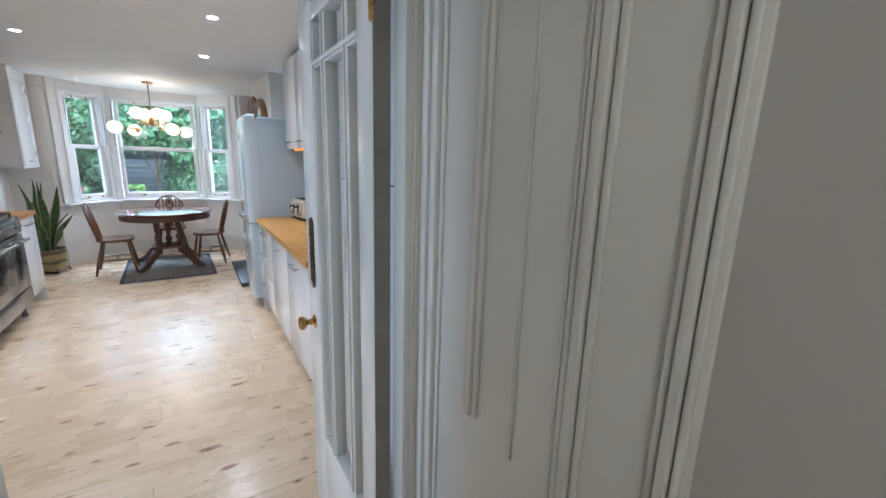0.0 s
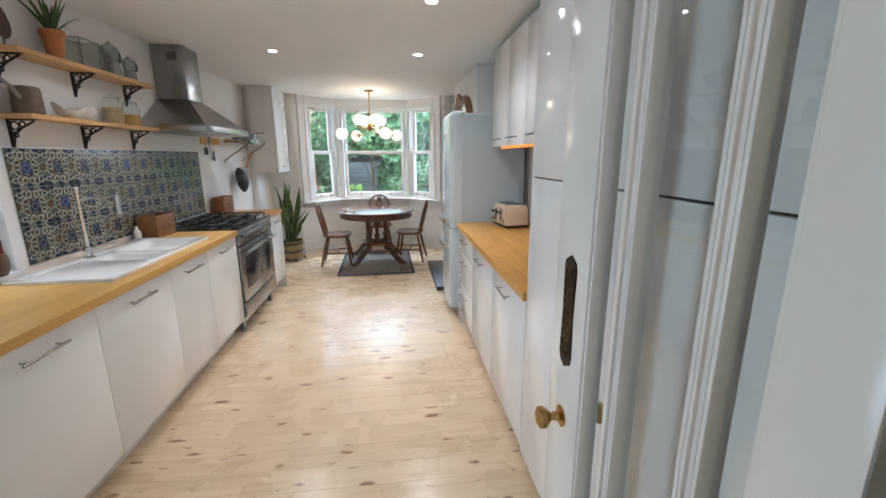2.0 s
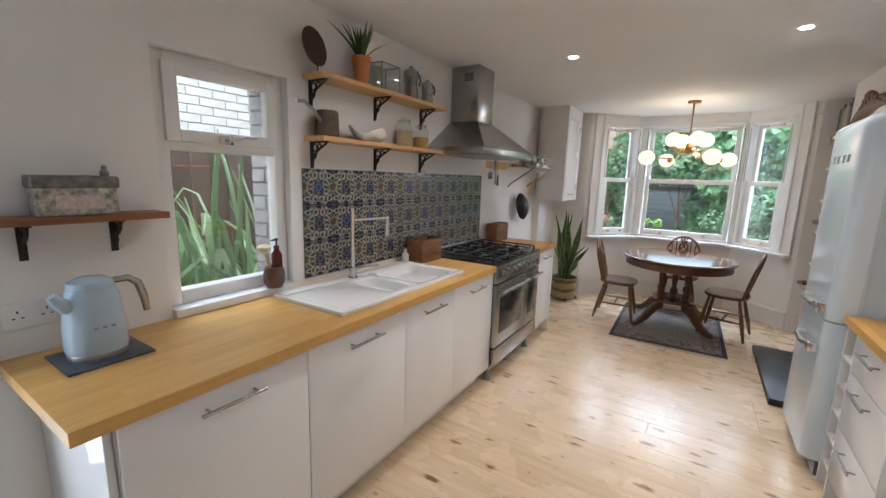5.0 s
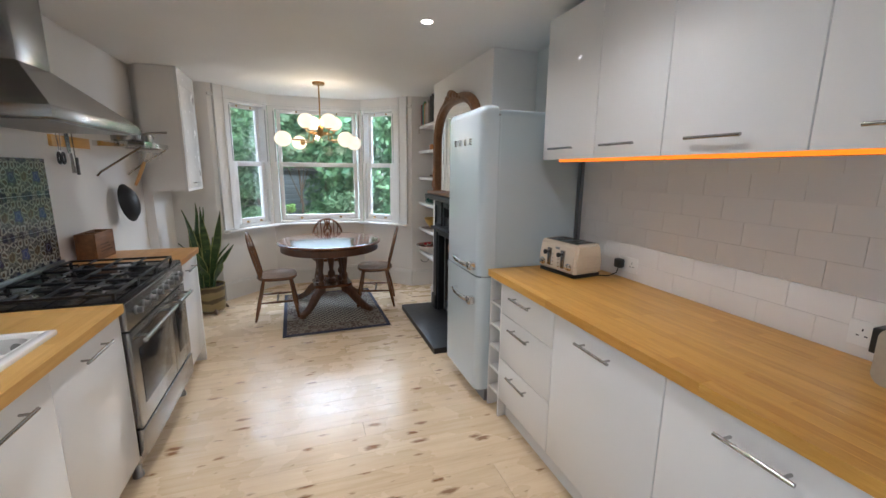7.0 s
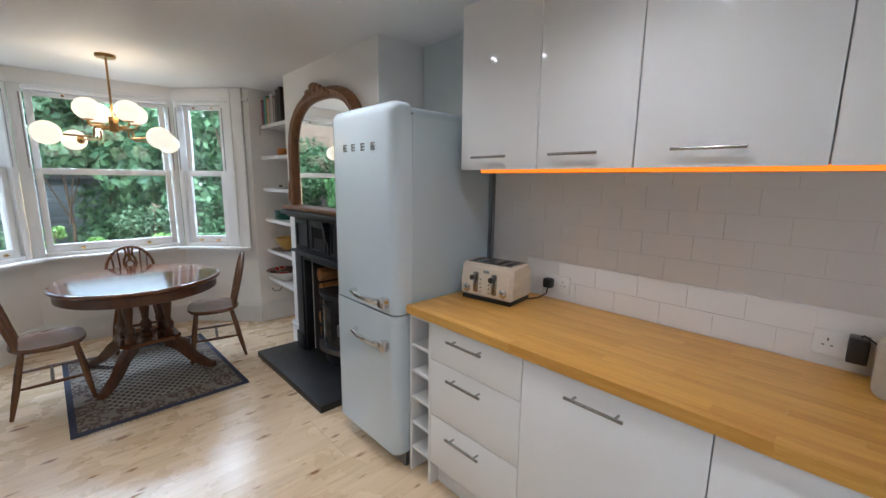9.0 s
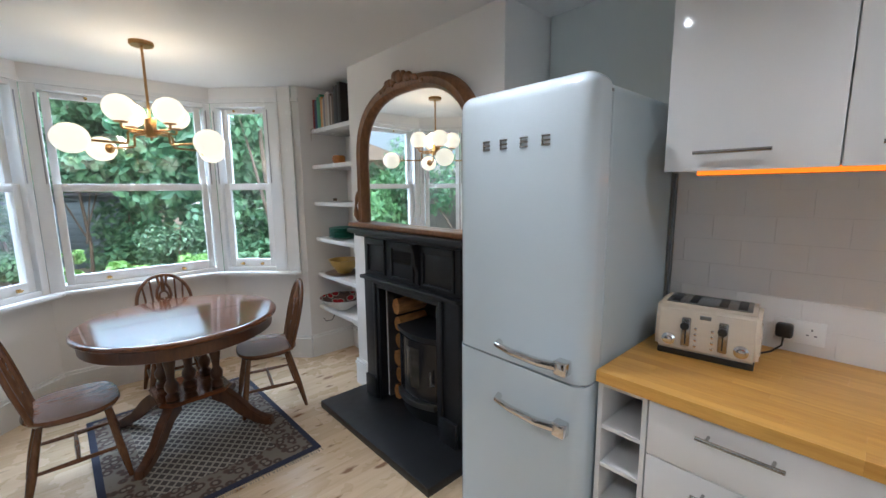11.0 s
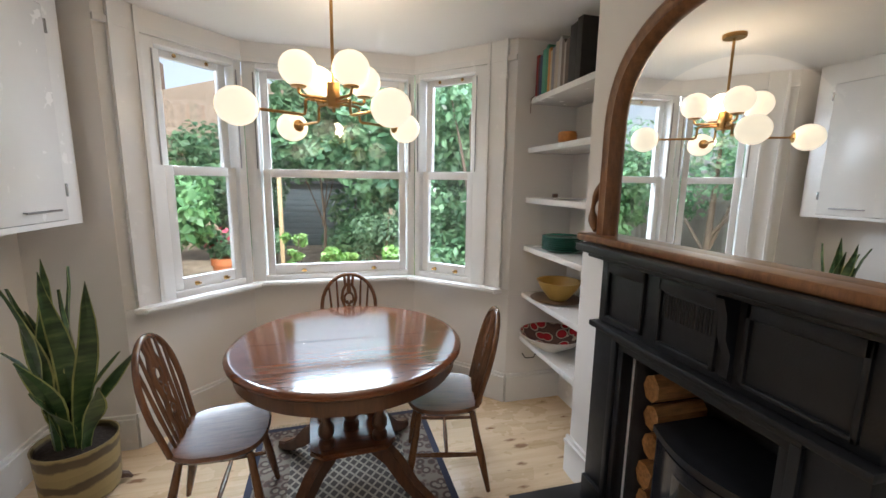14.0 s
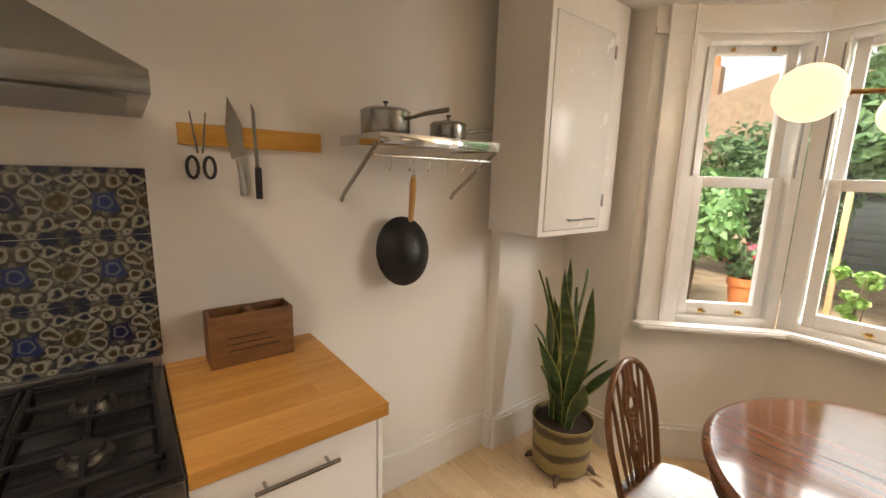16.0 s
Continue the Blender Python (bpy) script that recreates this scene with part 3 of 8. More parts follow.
for y0, y1 in ((2.03, 2.63), (2.63, 3.24), (3.24, 3.72), (3.72, 4.255)):
    base_unit(y0, y1)
solid("end_panel", boxm(XL + 0.01, 2.008, 0.0, FRF - 0.03, 2.028, 0.868, bevel=0.001), M_GLOSSW, "white gloss end panel closing the run of cabinets", "panel")
base_unit(5.165, 5.63, label="small white gloss base cabinet beside the range cooker")
solid("side_panel", boxm(XL + 0.01, 5.632, 0.0, FRF, 5.648, 0.868, bevel=0.001), M_CARC, "white side panel of the small cabinet", "panel")

SK = (-1.86, 2.87, -1.375, 3.94)                         # sink rim
bm = bmesh.new()
for q in ((XL + 0.002, 1.935, WTF, SK[1] + 0.02), (XL + 0.002, SK[3] - 0.02, WTF, 4.262), (XL + 0.002, SK[1] + 0.02, SK[0] + 0.02, SK[3] - 0.02), (SK[2] - 0.02, SK[1] + 0.02, WTF, SK[3] - 0.02)):
    box(bm, q[0], q[1], 0.870, q[2], q[3], 0.910)
bmesh.ops.remove_doubles(bm, verts=bm.verts, dist=0.0005)
solid("worktop", bm, M_BLOCKX, "long oiled solid beech worktop with a sink let in", "worktop")

# ---- ceramic sink with drainer, one and a half bowls ----
def bowl(bm, x0, y0, x1, y1, ztop, depth, r=0.05):
    """A rounded open basin sunk from ztop."""
    def loop(ix, z, rr):
        a0, b0, a1, b1 = x0 + ix, y0 + ix, x1 - ix, y1 - ix
        out = []
        for cx, cy, s in ((a1 - rr, b1 - rr, 0), (a0 + rr, b1 - rr, 90), (a0 + rr, b0 + rr, 180), (a1 - rr, b0 + rr, 270)):
            for k in range(5):
                an = radians(s + k * 22.5)
                out.append(bm.verts.new((cx + rr * math.cos(an), cy + rr * math.sin(an), z)))
        return out
    loops = [loop(-0.03, ztop + 0.0015, r + 0.02), loop(-0.012, ztop + 0.001, r + 0.01), loop(0.0, ztop - 0.006, r), loop(0.008, ztop - depth * 0.8, r), loop(0.035, ztop - depth, r)]
    for a, b in zip(loops, loops[1:]):
        for k in range(20):
            bm.faces.new((a[k], b[k], b[(k + 1) % 20], a[(k + 1) % 20]))
    bm.faces.new(loops[-1][::-1])
    return bm


sink = thing("kitchen_sink", ((SK[0] + SK[2]) / 2, 3.4, 0.91), "white ceramic inset sink with drainer and one and a half bowls", "sink")
bm = bmesh.new()
zt = 0.928
x0, y0, x1, y1 = SK
B1, B2 = (x0 + 0.09, 3.50, x1 - 0.045, 3.895), (x0 + 0.13, 3.27, x1 - 0.06, 3.45)
# rim pieces round the two bowls and the smooth drainer
box(bm, x0, y0, 0.905, x1, y0 + 0.03, zt, bevel=0.008)
box(bm, x0, y0 + 0.015, 0.905, x0 + 0.07, y1, zt, bevel=0.008)
box(bm, x1 - 0.036, y0 + 0.015, 0.905, x1, y1, zt, bevel=0.008)
box(bm, x0 + 0.05, B1[3] + 0.008, 0.905, x1 - 0.02, y1, zt, bevel=0.008)
box(bm, x0 + 0.05, B2[3] + 0.008, 0.905, x1 - 0.02, B1[1] - 0.008, zt - 0.004, bevel=0.005)
box(bm, x0 + 0.05, y0 + 0.02, 0.905, x1 - 0.02, B2[1] - 0.008, zt - 0.007, bevel=0.003)
box(bm, x0 + 0.05, B2[1] - 0.01, 0.905, B2[0] - 0.008, B2[3] + 0.01, zt - 0.004)
box(bm, x0 + 0.05, B1[1] - 0.01, 0.905, B1[0] - 0.008, B1[3] + 0.01, zt - 0.002)
box(bm, B2[2] + 0.008, B2[1] - 0.01, 0.905, x1 - 0.02, B2[3] + 0.01, zt - 0.004)
box(bm, B1[2] + 0.004, B1[1] - 0.01, 0.905, x1 - 0.02, B1[3] + 0.01, zt - 0.002)
part("rim", bm, M_CERAM, sink)
part("main_bowl", bowl(bmesh.new(), *B1, zt - 0.002, 0.17), M_CERAM, sink)
part("half_bowl", bowl(bmesh.new(), *B2, zt - 0.004, 0.11), M_CERAM, sink)
part("overflow", lathe(bmesh.new(), [(0.016, 0), (0.018, 0.003), (0.009, 0.004)], seg=14, m=pose(B1[0] + 0.30, B1[3] - 0.006, zt - 0.04, 90, 0, 0)), M_STEELD, sink, "steel overflow grille")
# tap: column, cross spout, side spray
tap = thing("kitchen_tap", (-1.80, 3.36, 0.928), "tall chrome mixer tap with a hanging spray", "tap")
bm = bmesh.new()
lathe(bm, [(0.030, 0.0), (0.030, 0.012), (0.022, 0.018), (0.021, 0.07), (0.012, 0.078), (0.011, 0.40), (0.014, 0.405), (0.014, 0.42), (0.0, 0.424)], (-1.80, 3.36, 0.916), 16)
part("column", bm, M_CHROME, tap)
bm = bmesh.new()
tube(bm, [(-1.80, 3.36, 1.265), (-1.78, 3.47, 1.265), (-1.75, 3.60, 1.265)], 0.008, 10)
part("spout", bm, M_CHROME, tap)
part("spray_head", lathe(bmesh.new(), [(0.010, 0.13), (0.014, 0.12), (0.014, 0.06), (0.020, 0.02), (0.021, 0.0), (0.0, 0.0)], (-1.75, 3.605, 1.145), 14), M_CHROME, tap, "chrome spray head")
bm = bmesh.new()
tube(bm, [(-1.79, 3.37, 0.972), (-1.74, 3.42, 0.985), (-1.70, 3.47, 0.992)], [0.012, 0.009, 0.008], 10)
part("lever", bm, M_CHROME, tap)

# ---- patterned wall tiles ----
TW, TH = 0.2058, 0.1997                                 # one tile


def tile_mat():
    m = bpy.data.materials.new("painted_floral_tile")
    t, p = nodes_of(m)
    tc = t.nodes.new("ShaderNodeTexCoord")
    sp = t.nodes.new("ShaderNodeSeparateXYZ")
    t.links.new(tc.outputs["Object"], sp.inputs[0])
    a = math_node(t, "MULTIPLY", sp.outputs["Y"], 1 / TW)
    b = math_node(t, "MULTIPLY", sp.outputs["Z"], 1 / TH)
    wob = math_node(t, "MULTIPLY", math_node(t, "SUBTRACT", noise_tex(t, tc.outputs["Object"], 30, 2), 0.5), 0.15)
    aa, bb = math_node(t, "ADD", math_node(t, "ABSOLUTE", a), wob), math_node(t, "SUBTRACT", math_node(t, "ABSOLUTE", b), wob)

    def dist(u, v):
        du, dv = math_node(t, "SUBTRACT", aa, u), math_node(t, "SUBTRACT", bb, v)
        return math_node(t, "SQRT", math_node(t, "ADD", math_node(t, "MULTIPLY", du, du), math_node(t, "MULTIPLY", dv, dv)))
    cb = t.nodes.new("ShaderNodeCombineXYZ")
    t.links.new(aa, cb.inputs[0])
    t.links.new(bb, cb.inputs[1])
    info = t.nodes.new("ShaderNodeObjectInfo")
    navy, cream, olive, brown = (0.022, 0.025, 0.055), (0.36, 0.355, 0.30), (0.13, 0.12, 0.075), (0.075, 0.050, 0.032)
    ground = ramp(t, noise_tex(t, cb.outputs[0], 9, 4), [(0.38, (0.035, 0.038, 0.045)), (0.50, (0.085, 0.085, 0.070)), (0.62, (0.24, 0.235, 0.19))])

    def over(base, mask, col):
        mx = t.nodes.new("ShaderNodeMix")
        mx.data_type = "RGBA"
        t.links.new(mask, mx.inputs[0])
        t.links.new(base, mx.inputs[6])
        if isinstance(col, tuple):
            mx.inputs[7].default_value = (*col, 1)
        else:
            t.links.new(col, mx.inputs[7])
        return mx.outputs[2]

    def under(v, lim, soft=0.02):
        r = t.nodes.new("ShaderNodeMapRange")
        r.inputs["From Min"].default_value, r.inputs["From Max"].default_value = lim + soft, lim - soft
        t.links.new(v, r.inputs[0])
        return r.outputs[0]
    def flower(col, u, v, r, heart):
        e = dist(u, v)
        petal = t.nodes.new("ShaderNodeTexVoronoi")
        petal.inputs["Scale"].default_value = 9.0
        t.links.new(cb.outputs[0], petal.inputs["Vector"])
        e = math_node(t, "ADD", e, math_node(t, "MULTIPLY", math_node(t, "SUBTRACT", petal.outputs["Distance"], 0.4), 0.06))
        for lim, c in ((r * 1.12, brown), (r, cream), (r * 0.62, olive), (r * 0.48, heart)):
            col = over(col, under(e, lim, 0.012), c)
        return col
    col = ground
    for u, v, r, heart in ((0.25, 0.13, 0.105, brown), (0.12, 0.32, 0.105, brown), (0.38, 0.30, 0.10, navy), (0.24, 0.42, 0.075, brown)):
        col = flower(col, u, v, r, heart)
    # blue square in the middle, brown medallions at the sides, dark leaves along the joints
    sq = math_node(t, "MAXIMUM", aa, bb)
    pick = math_node(t, "GREATER_THAN", info.outputs["Random"], 0.45)
    blue = t.nodes.new("ShaderNodeMix")
    blue.data_type = "RGBA"
    t.links.new(pick, blue.inputs[0])
    blue.inputs[6].default_value, blue.inputs[7].default_value = (0.030, 0.045, 0.15, 1), (0.028, 0.026, 0.062, 1)
    col = over(col, under(sq, 0.135, 0.015), blue.outputs[2])
    fleck = math_node(t, "ABSOLUTE", math_node(t, "SUBTRACT", dist(0.0, 0.0), 0.085))
    col = over(col, under(fleck, 0.012, 0.01), (0.16, 0.17, 0.22))
    d0 = dist(0.5, 0.0)
    for lim, c in ((0.145, cream), (0.125, (0.12, 0.10, 0.05)), (0.085, brown), (0.03, olive)):
        col = over(col, under(d0, lim, 0.012), c)
    col = over(col, under(dist(0.37, 0.48), 0.085), navy)
    col = over(col, under(dist(0.0, 0.5), 0.115), (0.32, 0.30, 0.22))
    col = over(col, under(dist(0.0, 0.5), 0.095), navy)
    t.links.new(col, p.inputs["Base Color"])
    set_in(p, Roughness=0.16)
    bump_to(t, p, noise_tex(t, tc.outputs["Object"], 25, 3), 0.12, 0.002)
    return m


M_TILE = tile_mat()
splash = thing("splashback", (XL, 4.14, 0.95), "splashback of blue, cream and olive floral ceramic tiles", "splashback")
part("grout", boxm(XL + 0.0005, 3.11, 0.945, XL + 0.004, 5.168, 1.549), mat("pale_grout", (0.55, 0.54, 0.50), 0.8), splash)
tb = boxm(0, -TW / 2 + 0.0002, -TH / 2 + 0.0013, 0.0065, TW / 2 - 0.0002, TH / 2 - 0.0013, bevel=0.0010, seg=1)
tme = bpy.data.meshes.new("tile")
tb.to_mesh(tme)
tb.free()
tme.materials.append(M_TILE)
for r in range(3):
    for c in range(10):
        share("tile", tme, splash, pose(0.004, 3.11 + TW * (c + 0.5) - 4.14, 0.949 + TH * (r + 0.5) - 0.95))

# ---- range cooker ----
RX, RY0, RY1 = -1.285, 4.266, 5.162
rc = thing("range_cooker", (-1.6, 4.71, 0), "wide stainless steel range cooker with a black gas hob", "cooker")
part("body", boxm(XL + 0.02, RY0, 0.10, RX - 0.03, RY1, 0.90, bevel=0.004), M_STEEL, rc)
part("control_panel", boxm(RX - 0.04, RY0, 0.775, RX, RY1, 0.905, bevel=0.006), M_STEEL, rc)
for k in range(8):
    yk = RY0 + 0.10 + k * 0.099
    kb = bmesh.new()
    lathe(kb, [(0.021, 0.0), (0.021, 0.006), (0.016, 0.010), (0.015, 0.030), (0.0, 0.032)], seg=14, m=pose(RX, yk, 0.845, 0, 90, 0))
    part("knob", kb, M_STEELD, rc, "round steel control knob")


def oven_door(y0, y1, hy0, hy1, hz):
    d = part("oven_door", boxm(RX - 0.035, y0, 0.285, RX, y1, 0.765, bevel=0.006), M_STEEL, rc)
    part("window", boxm(RX - 0.002, y0 + 0.07, 0.38, RX + 0.0025, y1 - 0.07, 0.66, bevel=0.002), M_BLACKG, d, "dark glass oven window")
    part("handle", bar_handle(bmesh.new(), (RX, hy0, hz), (RX, hy1, hz), (0.045, 0, 0), 0.011), M_STEEL, d)


oven_door(RY0 + 0.006, RY0 + 0.575, RY0 + 0.04, RY0 + 0.54, 0.715)
oven_door(RY0 + 0.585, RY1 - 0.006, RY0 + 0.61, RY1 - 0.03, 0.715)
part("storage_drawer", boxm(RX - 0.03, RY0 + 0.006, 0.135, RX + 0.002, RY1 - 0.006, 0.275, bevel=0.006), M_STEEL, rc)
for yk in (RY0 + 0.06, RY1 - 0.06):
    for xk in (RX - 0.07, XL + 0.08):
        part("foot", lathe(bmesh.new(), [(0.026, 0.0), (0.024, 0.02), (0.018, 0.03), (0.018, 0.11)], (xk, yk, 0), 12), M_STEELD, rc)
part("hob_top", boxm(XL + 0.02, RY0, 0.898, RX - 0.005, RY1, 0.918, bevel=0.004), M_BLACKG, rc)
part("upstand", boxm(XL + 0.012, RY0, 0.90, XL + 0.034, RY1, 0.955, bevel=0.003), M_STEELD, rc)
for k in range(3):
    yb = RY0 + 0.03 + k * 0.285
    g = bmesh.new()
    gx0, gx1, gy0, gy1, gz = XL + 0.07, RX - 0.05, yb, yb + 0.265, 0.952
    for q in ((gx0, gy0, gx1, gy0), (gx0, gy1, gx1, gy1), (gx0, gy0, gx0, gy1), (gx1, gy0, gx1, gy1), ((gx0 + gx1) / 2, gy0, (gx0 + gx1) / 2, gy1)):
        box(g, min(q[0], q[2]) - 0.006, min(q[1], q[3]) - 0.006, gz - 0.012, max(q[0], q[2]) + 0.006, max(q[1], q[3]) + 0.006, gz, bevel=0.002)
    for xx in (gx0, gx1):
        for yy in (gy0, gy1):
            box(g, xx - 0.006, yy - 0.006, 0.917, xx + 0.006, yy + 0.006, gz - 0.01)
    for bx in (gx0 + 0.13, gx1 - 0.13):
        by = (gy0 + gy1) / 2
        for an in range(4):
            c, sn = math.cos(an * math.pi / 2), math.sin(an * math.pi / 2)
            tube(g, [(bx + 0.035 * c, by + 0.035 * sn, gz - 0.004), (bx + 0.13 * c, by + 0.13 * sn, gz - 0.006)], 0.006, 6)
        u = bmesh.new()
        lathe(u, [(0.05, 0.0), (0.05, 0.008), (0.036, 0.010), (0.036, 0.022), (0.0, 0.024)], (bx, by, 0.917), 18)
        ring_ = part("burner", u, M_STEEL, rc, "round gas burner with a steel ring")
        part("burner_cap", lathe(bmesh.new(), [(0.034, 0.0), (0.036, 0.004), (0.033, 0.009), (0.0, 0.011)], (bx, by, 0.9395), 18), M_BLACKG, ring_, "black enamelled cap")
    part("pan_support", g, M_BLACKI, rc, "black cast-iron pan support")

# ---- cooker hood ----
hood = thing("cooker_hood", (XL, 4.715, 1.66), "stainless steel chimney cooker hood on the wall", "cooker hood")
hy0, hy1, hx = 4.255, 5.175, -1.43
bm = bmesh.new()
lo = [(XL + 0.005, hy0, 1.745), (hx, hy0, 1.745), (hx, hy1, 1.745), (XL + 0.005, hy1, 1.745)]
up = [(XL + 0.005, 4.585, 1.965), (-1.67, 4.585, 1.965), (-1.67, 4.845, 1.965), (XL + 0.005, 4.845, 1.965)]
lv, uv = [bm.verts.new(v) for v in lo], [bm.verts.new(v) for v in up]
for k in range(4):
    bm.faces.new((lv[k], lv[(k + 1) % 4], uv[(k + 1) % 4], uv[k]))
bm.faces.new(uv)
bm.faces.new(lv[::-1])
part("canopy", bm, M_STEEL, hood, smooth=0)
part("rim", boxm(XL + 0.005, hy0, 1.695, hx + 0.002, hy1, 1.746, bevel=0.003), M_STEEL, hood)
part("filter", boxm(XL + 0.05, hy0 + 0.04, 1.690, hx - 0.04, hy1 - 0.04, 1.697), M_STEELD, hood)
ch = part("chimney", boxm(XL + 0.005, 4.585, 1.96, -1.67, 4.845, H - 0.003, bevel=0.002), M_STEEL, hood)
bm = bmesh.new()
for k in range(4):
    box(bm, -1.80, 4.5835, 2.27 + k * 0.016, -1.72, 4.586, 2.277 + k * 0.016)
part("vent_slots", bm, M_BLACKI, ch)

# ---- wall shelves with iron brackets ----
def iron_bracket(bm, y, z, reach=0.13, drop=0.14, x=None):
    """A pierced iron bracket under a shelf at height z."""
    x = XL if x is None else x
    box(bm, x, y - 0.011, z - drop, x + 0.007, y + 0.011, z, bevel=0.002)
    box(bm, x, y - 0.011, z - 0.007, x + reach, y + 0.011, z, bevel=0.002)
    pts = [(x + 0.006, y, z - drop + 0.01), (x + 0.02, y, z - drop * 0.55), (x + 0.055, y, z - 0.045), (x + reach - 0.01, y, z - 0.01)]
    tube(bm, pts, 0.006, 6)
    for cx, cz, r in ((0.028, 0.032, 0.019), (0.064, 0.025, 0.013), (0.024, 0.075, 0.013)):
        ring = [(x + cx + r * math.cos(k * math.pi / 5), y, z - cz + r * math.sin(k * math.pi / 5)) for k in range(10)]
        tube(bm, ring, 0.0042, 5, closed=True)
    return bm


for z in (2.0, 1.69):
    sh = thing("wall_shelf", (XL, 3.76, z), "oiled wooden wall shelf on dark iron brackets", "shelf", "wall shelves over the sink")
    part("board", boxm(XL + 0.001, 3.13, z, XL + 0.155, 4.30, z + 0.024, bevel=0.002), M_SHELFW, sh)
    for y in (3.18, 3.68, 4.17):
        part("bracket", iron_bracket(bmesh.new(), y, z - 0.0005), M_IRONB, sh, "pierced dark iron bracket")
sh = thing("wall_shelf", (XL, 2.2, 1.35), "red-brown wooden wall shelf on iron brackets", "shelf")
part("board", boxm(XL + 0.001, 1.96, 1.340, XL + 0.115, 2.415, 1.364, bevel=0.002), M_RED_SHELF, sh)
for y in (2.03, 2.27):
    part("bracket", iron_bracket(bmesh.new(), y, 1.3395, 0.09, 0.12), M_IRONB, sh, "dark iron bracket")

# ---- wall cabinet by the bay ----
wc = thing("wall_cabinet", (-1.69, 6.86, 1.29), "white painted wall cabinet up to the ceiling", "cabinet")
part("body", boxm(-1.843, 6.56, 1.29, -1.548, 7.15, H - 0.002), M_WALL, wc)
bm = bmesh.new()
for q in ((6.558, 1.288, 6.59, H - 0.002), (7.045, 1.288, 7.152, H - 0.002), (6.59, 1.288, 7.045, 1.312), (6.59, 2.245, 7.045, H - 0.002)):
    box(bm, -1.55, q[0], q[1], -1.526, q[2], q[3])
part("face_frame", bm, M_TRIM, wc)
d = part("door", boxm(-1.546, 6.593, 1.315, -1.522, 7.042, 2.242, bevel=0.002), M_TRIM, wc)
part("handle", bar_handle(bmesh.new(), (-1.522, 6.735, 1.362), (-1.522, 6.945, 1.362), (0.028, 0, 0), 0.005), M_STEELD, d)
for z in (1.42, 2.13):
    part("hinge", boxm(-1.524, 7.04, z, -1.516, 7.052, z + 0.06, bevel=0.001), M_STEEL, d)

# ---- right run of units ----
RF = 0.565                                               # face of the fronts


def r_front(parent, y0, y1, z0, z1, name, hz=None, hl=0.20, hc=None):
    d = part(name, boxm(RF, y0 + 0.002, z0, RF + 0.019, y1 - 0.002, z1, bevel=0.002), M_GLOSSW, parent)
    if hz:
        c = hc or (y0 + y1) / 2
        part("handle", bar_handle(bmesh.new(), (RF, c - hl / 2, hz), (RF, c + hl / 2, hz), (-0.032, 0, 0)), M_STEEL, d, "brushed steel bar handle")
    return d


def r_unit(y0, y1, name, label):
    u = thing(name, (0.9, (y0 + y1) / 2, 0), label, "cabinet", "base cabinets opposite")
    part("body", boxm(RF + 0.021, y0, 0.13, XR - 0.005, y1, 0.868), M_CARC, u)
    part("plinth", boxm(RF + 0.055, y0, 0.0, RF + 0.07, y1, 0.13), M_CARC, u)
    return u


u = r_unit(3.70, 4.225, "drawer_unit", "white gloss unit of three drawers under the worktop")
for z0, z1, hz in ((0.685, 0.862, 0.815), (0.40, 0.681, 0.630), (0.135, 0.396, 0.340)):
    r_front(u, 3.70, 4.225, z0, z1, "drawer", hz, hc=3.985)
for y0, y1 in ((3.08, 3.70), (2.462, 3.08)):
    u = r_unit(y0, y1, "base_cabinet", "white gloss base cabinet under the worktop")
    r_front(u, y0, y1, 0.135, 0.862, "door", 0.80, hc=(y0 + y1) / 2 + 0.015)
# open bottle rack beside the fridge
u = thing("bottle_rack", (0.9, 4.31, 0), "narrow white open bottle rack under the worktop", "rack")
bm = bmesh.new()
box(bm, RF + 0.004, 4.228, 0.0, XR - 0.005, 4.244, 0.868)
box(bm, RF + 0.004, 4.374, 0.0, XR - 0.005, 4.390, 0.868)
box(bm, XR - 0.02, 4.244, 0.1, XR - 0.006, 4.374, 0.868)
part("sides", bm, M_CARC, u)
for z in (0.13, 0.272, 0.414, 0.556, 0.698, 0.85):
    part("shelf", boxm(RF + 0.006, 4.245, z, XR - 0.03, 4.373, z + 0.014), M_CARC, u)
def stave_worktop(name, x0, y0, x1, y1, rows, m_core, m_stave, label, seed):
    """A worktop of glued staves that run along y, on a solid core."""
    root = thing(name, (x0, y0, 0.87), label, "worktop")
    part("core", boxm(x0 + 0.0015, y0 + 0.0015, 0.8705, x1 - 0.001, y1 - 0.0015, 0.9085), m_core, root)
    wide = (x1 - x0) / rows
    made, rst = {}, random.Random(seed)
    for r in range(rows):
        y = y0
        while y < y1 - 0.002:
            ln = round(min(rst.choice((0.35, 0.5, 0.65, 0.8)), y1 - y), 3)
            if y1 - y - ln < 0.12:
                ln = round(y1 - y, 3)
            if ln not in made:
                sb_ = boxm(0, -wide / 2 + 0.0001, 0, ln - 0.0002, wide / 2 - 0.0001, 0.040, bevel=0.0006, seg=1)
                made[ln] = bpy.data.meshes.new("stave")
                sb_.to_mesh(made[ln])
                sb_.free()
                made[ln].materials.append(m_stave)
            share("stave", made[ln], root, pose(wide * (r + 0.5), y - y0, 0, 0, 0, 90))
            y += ln
    return root


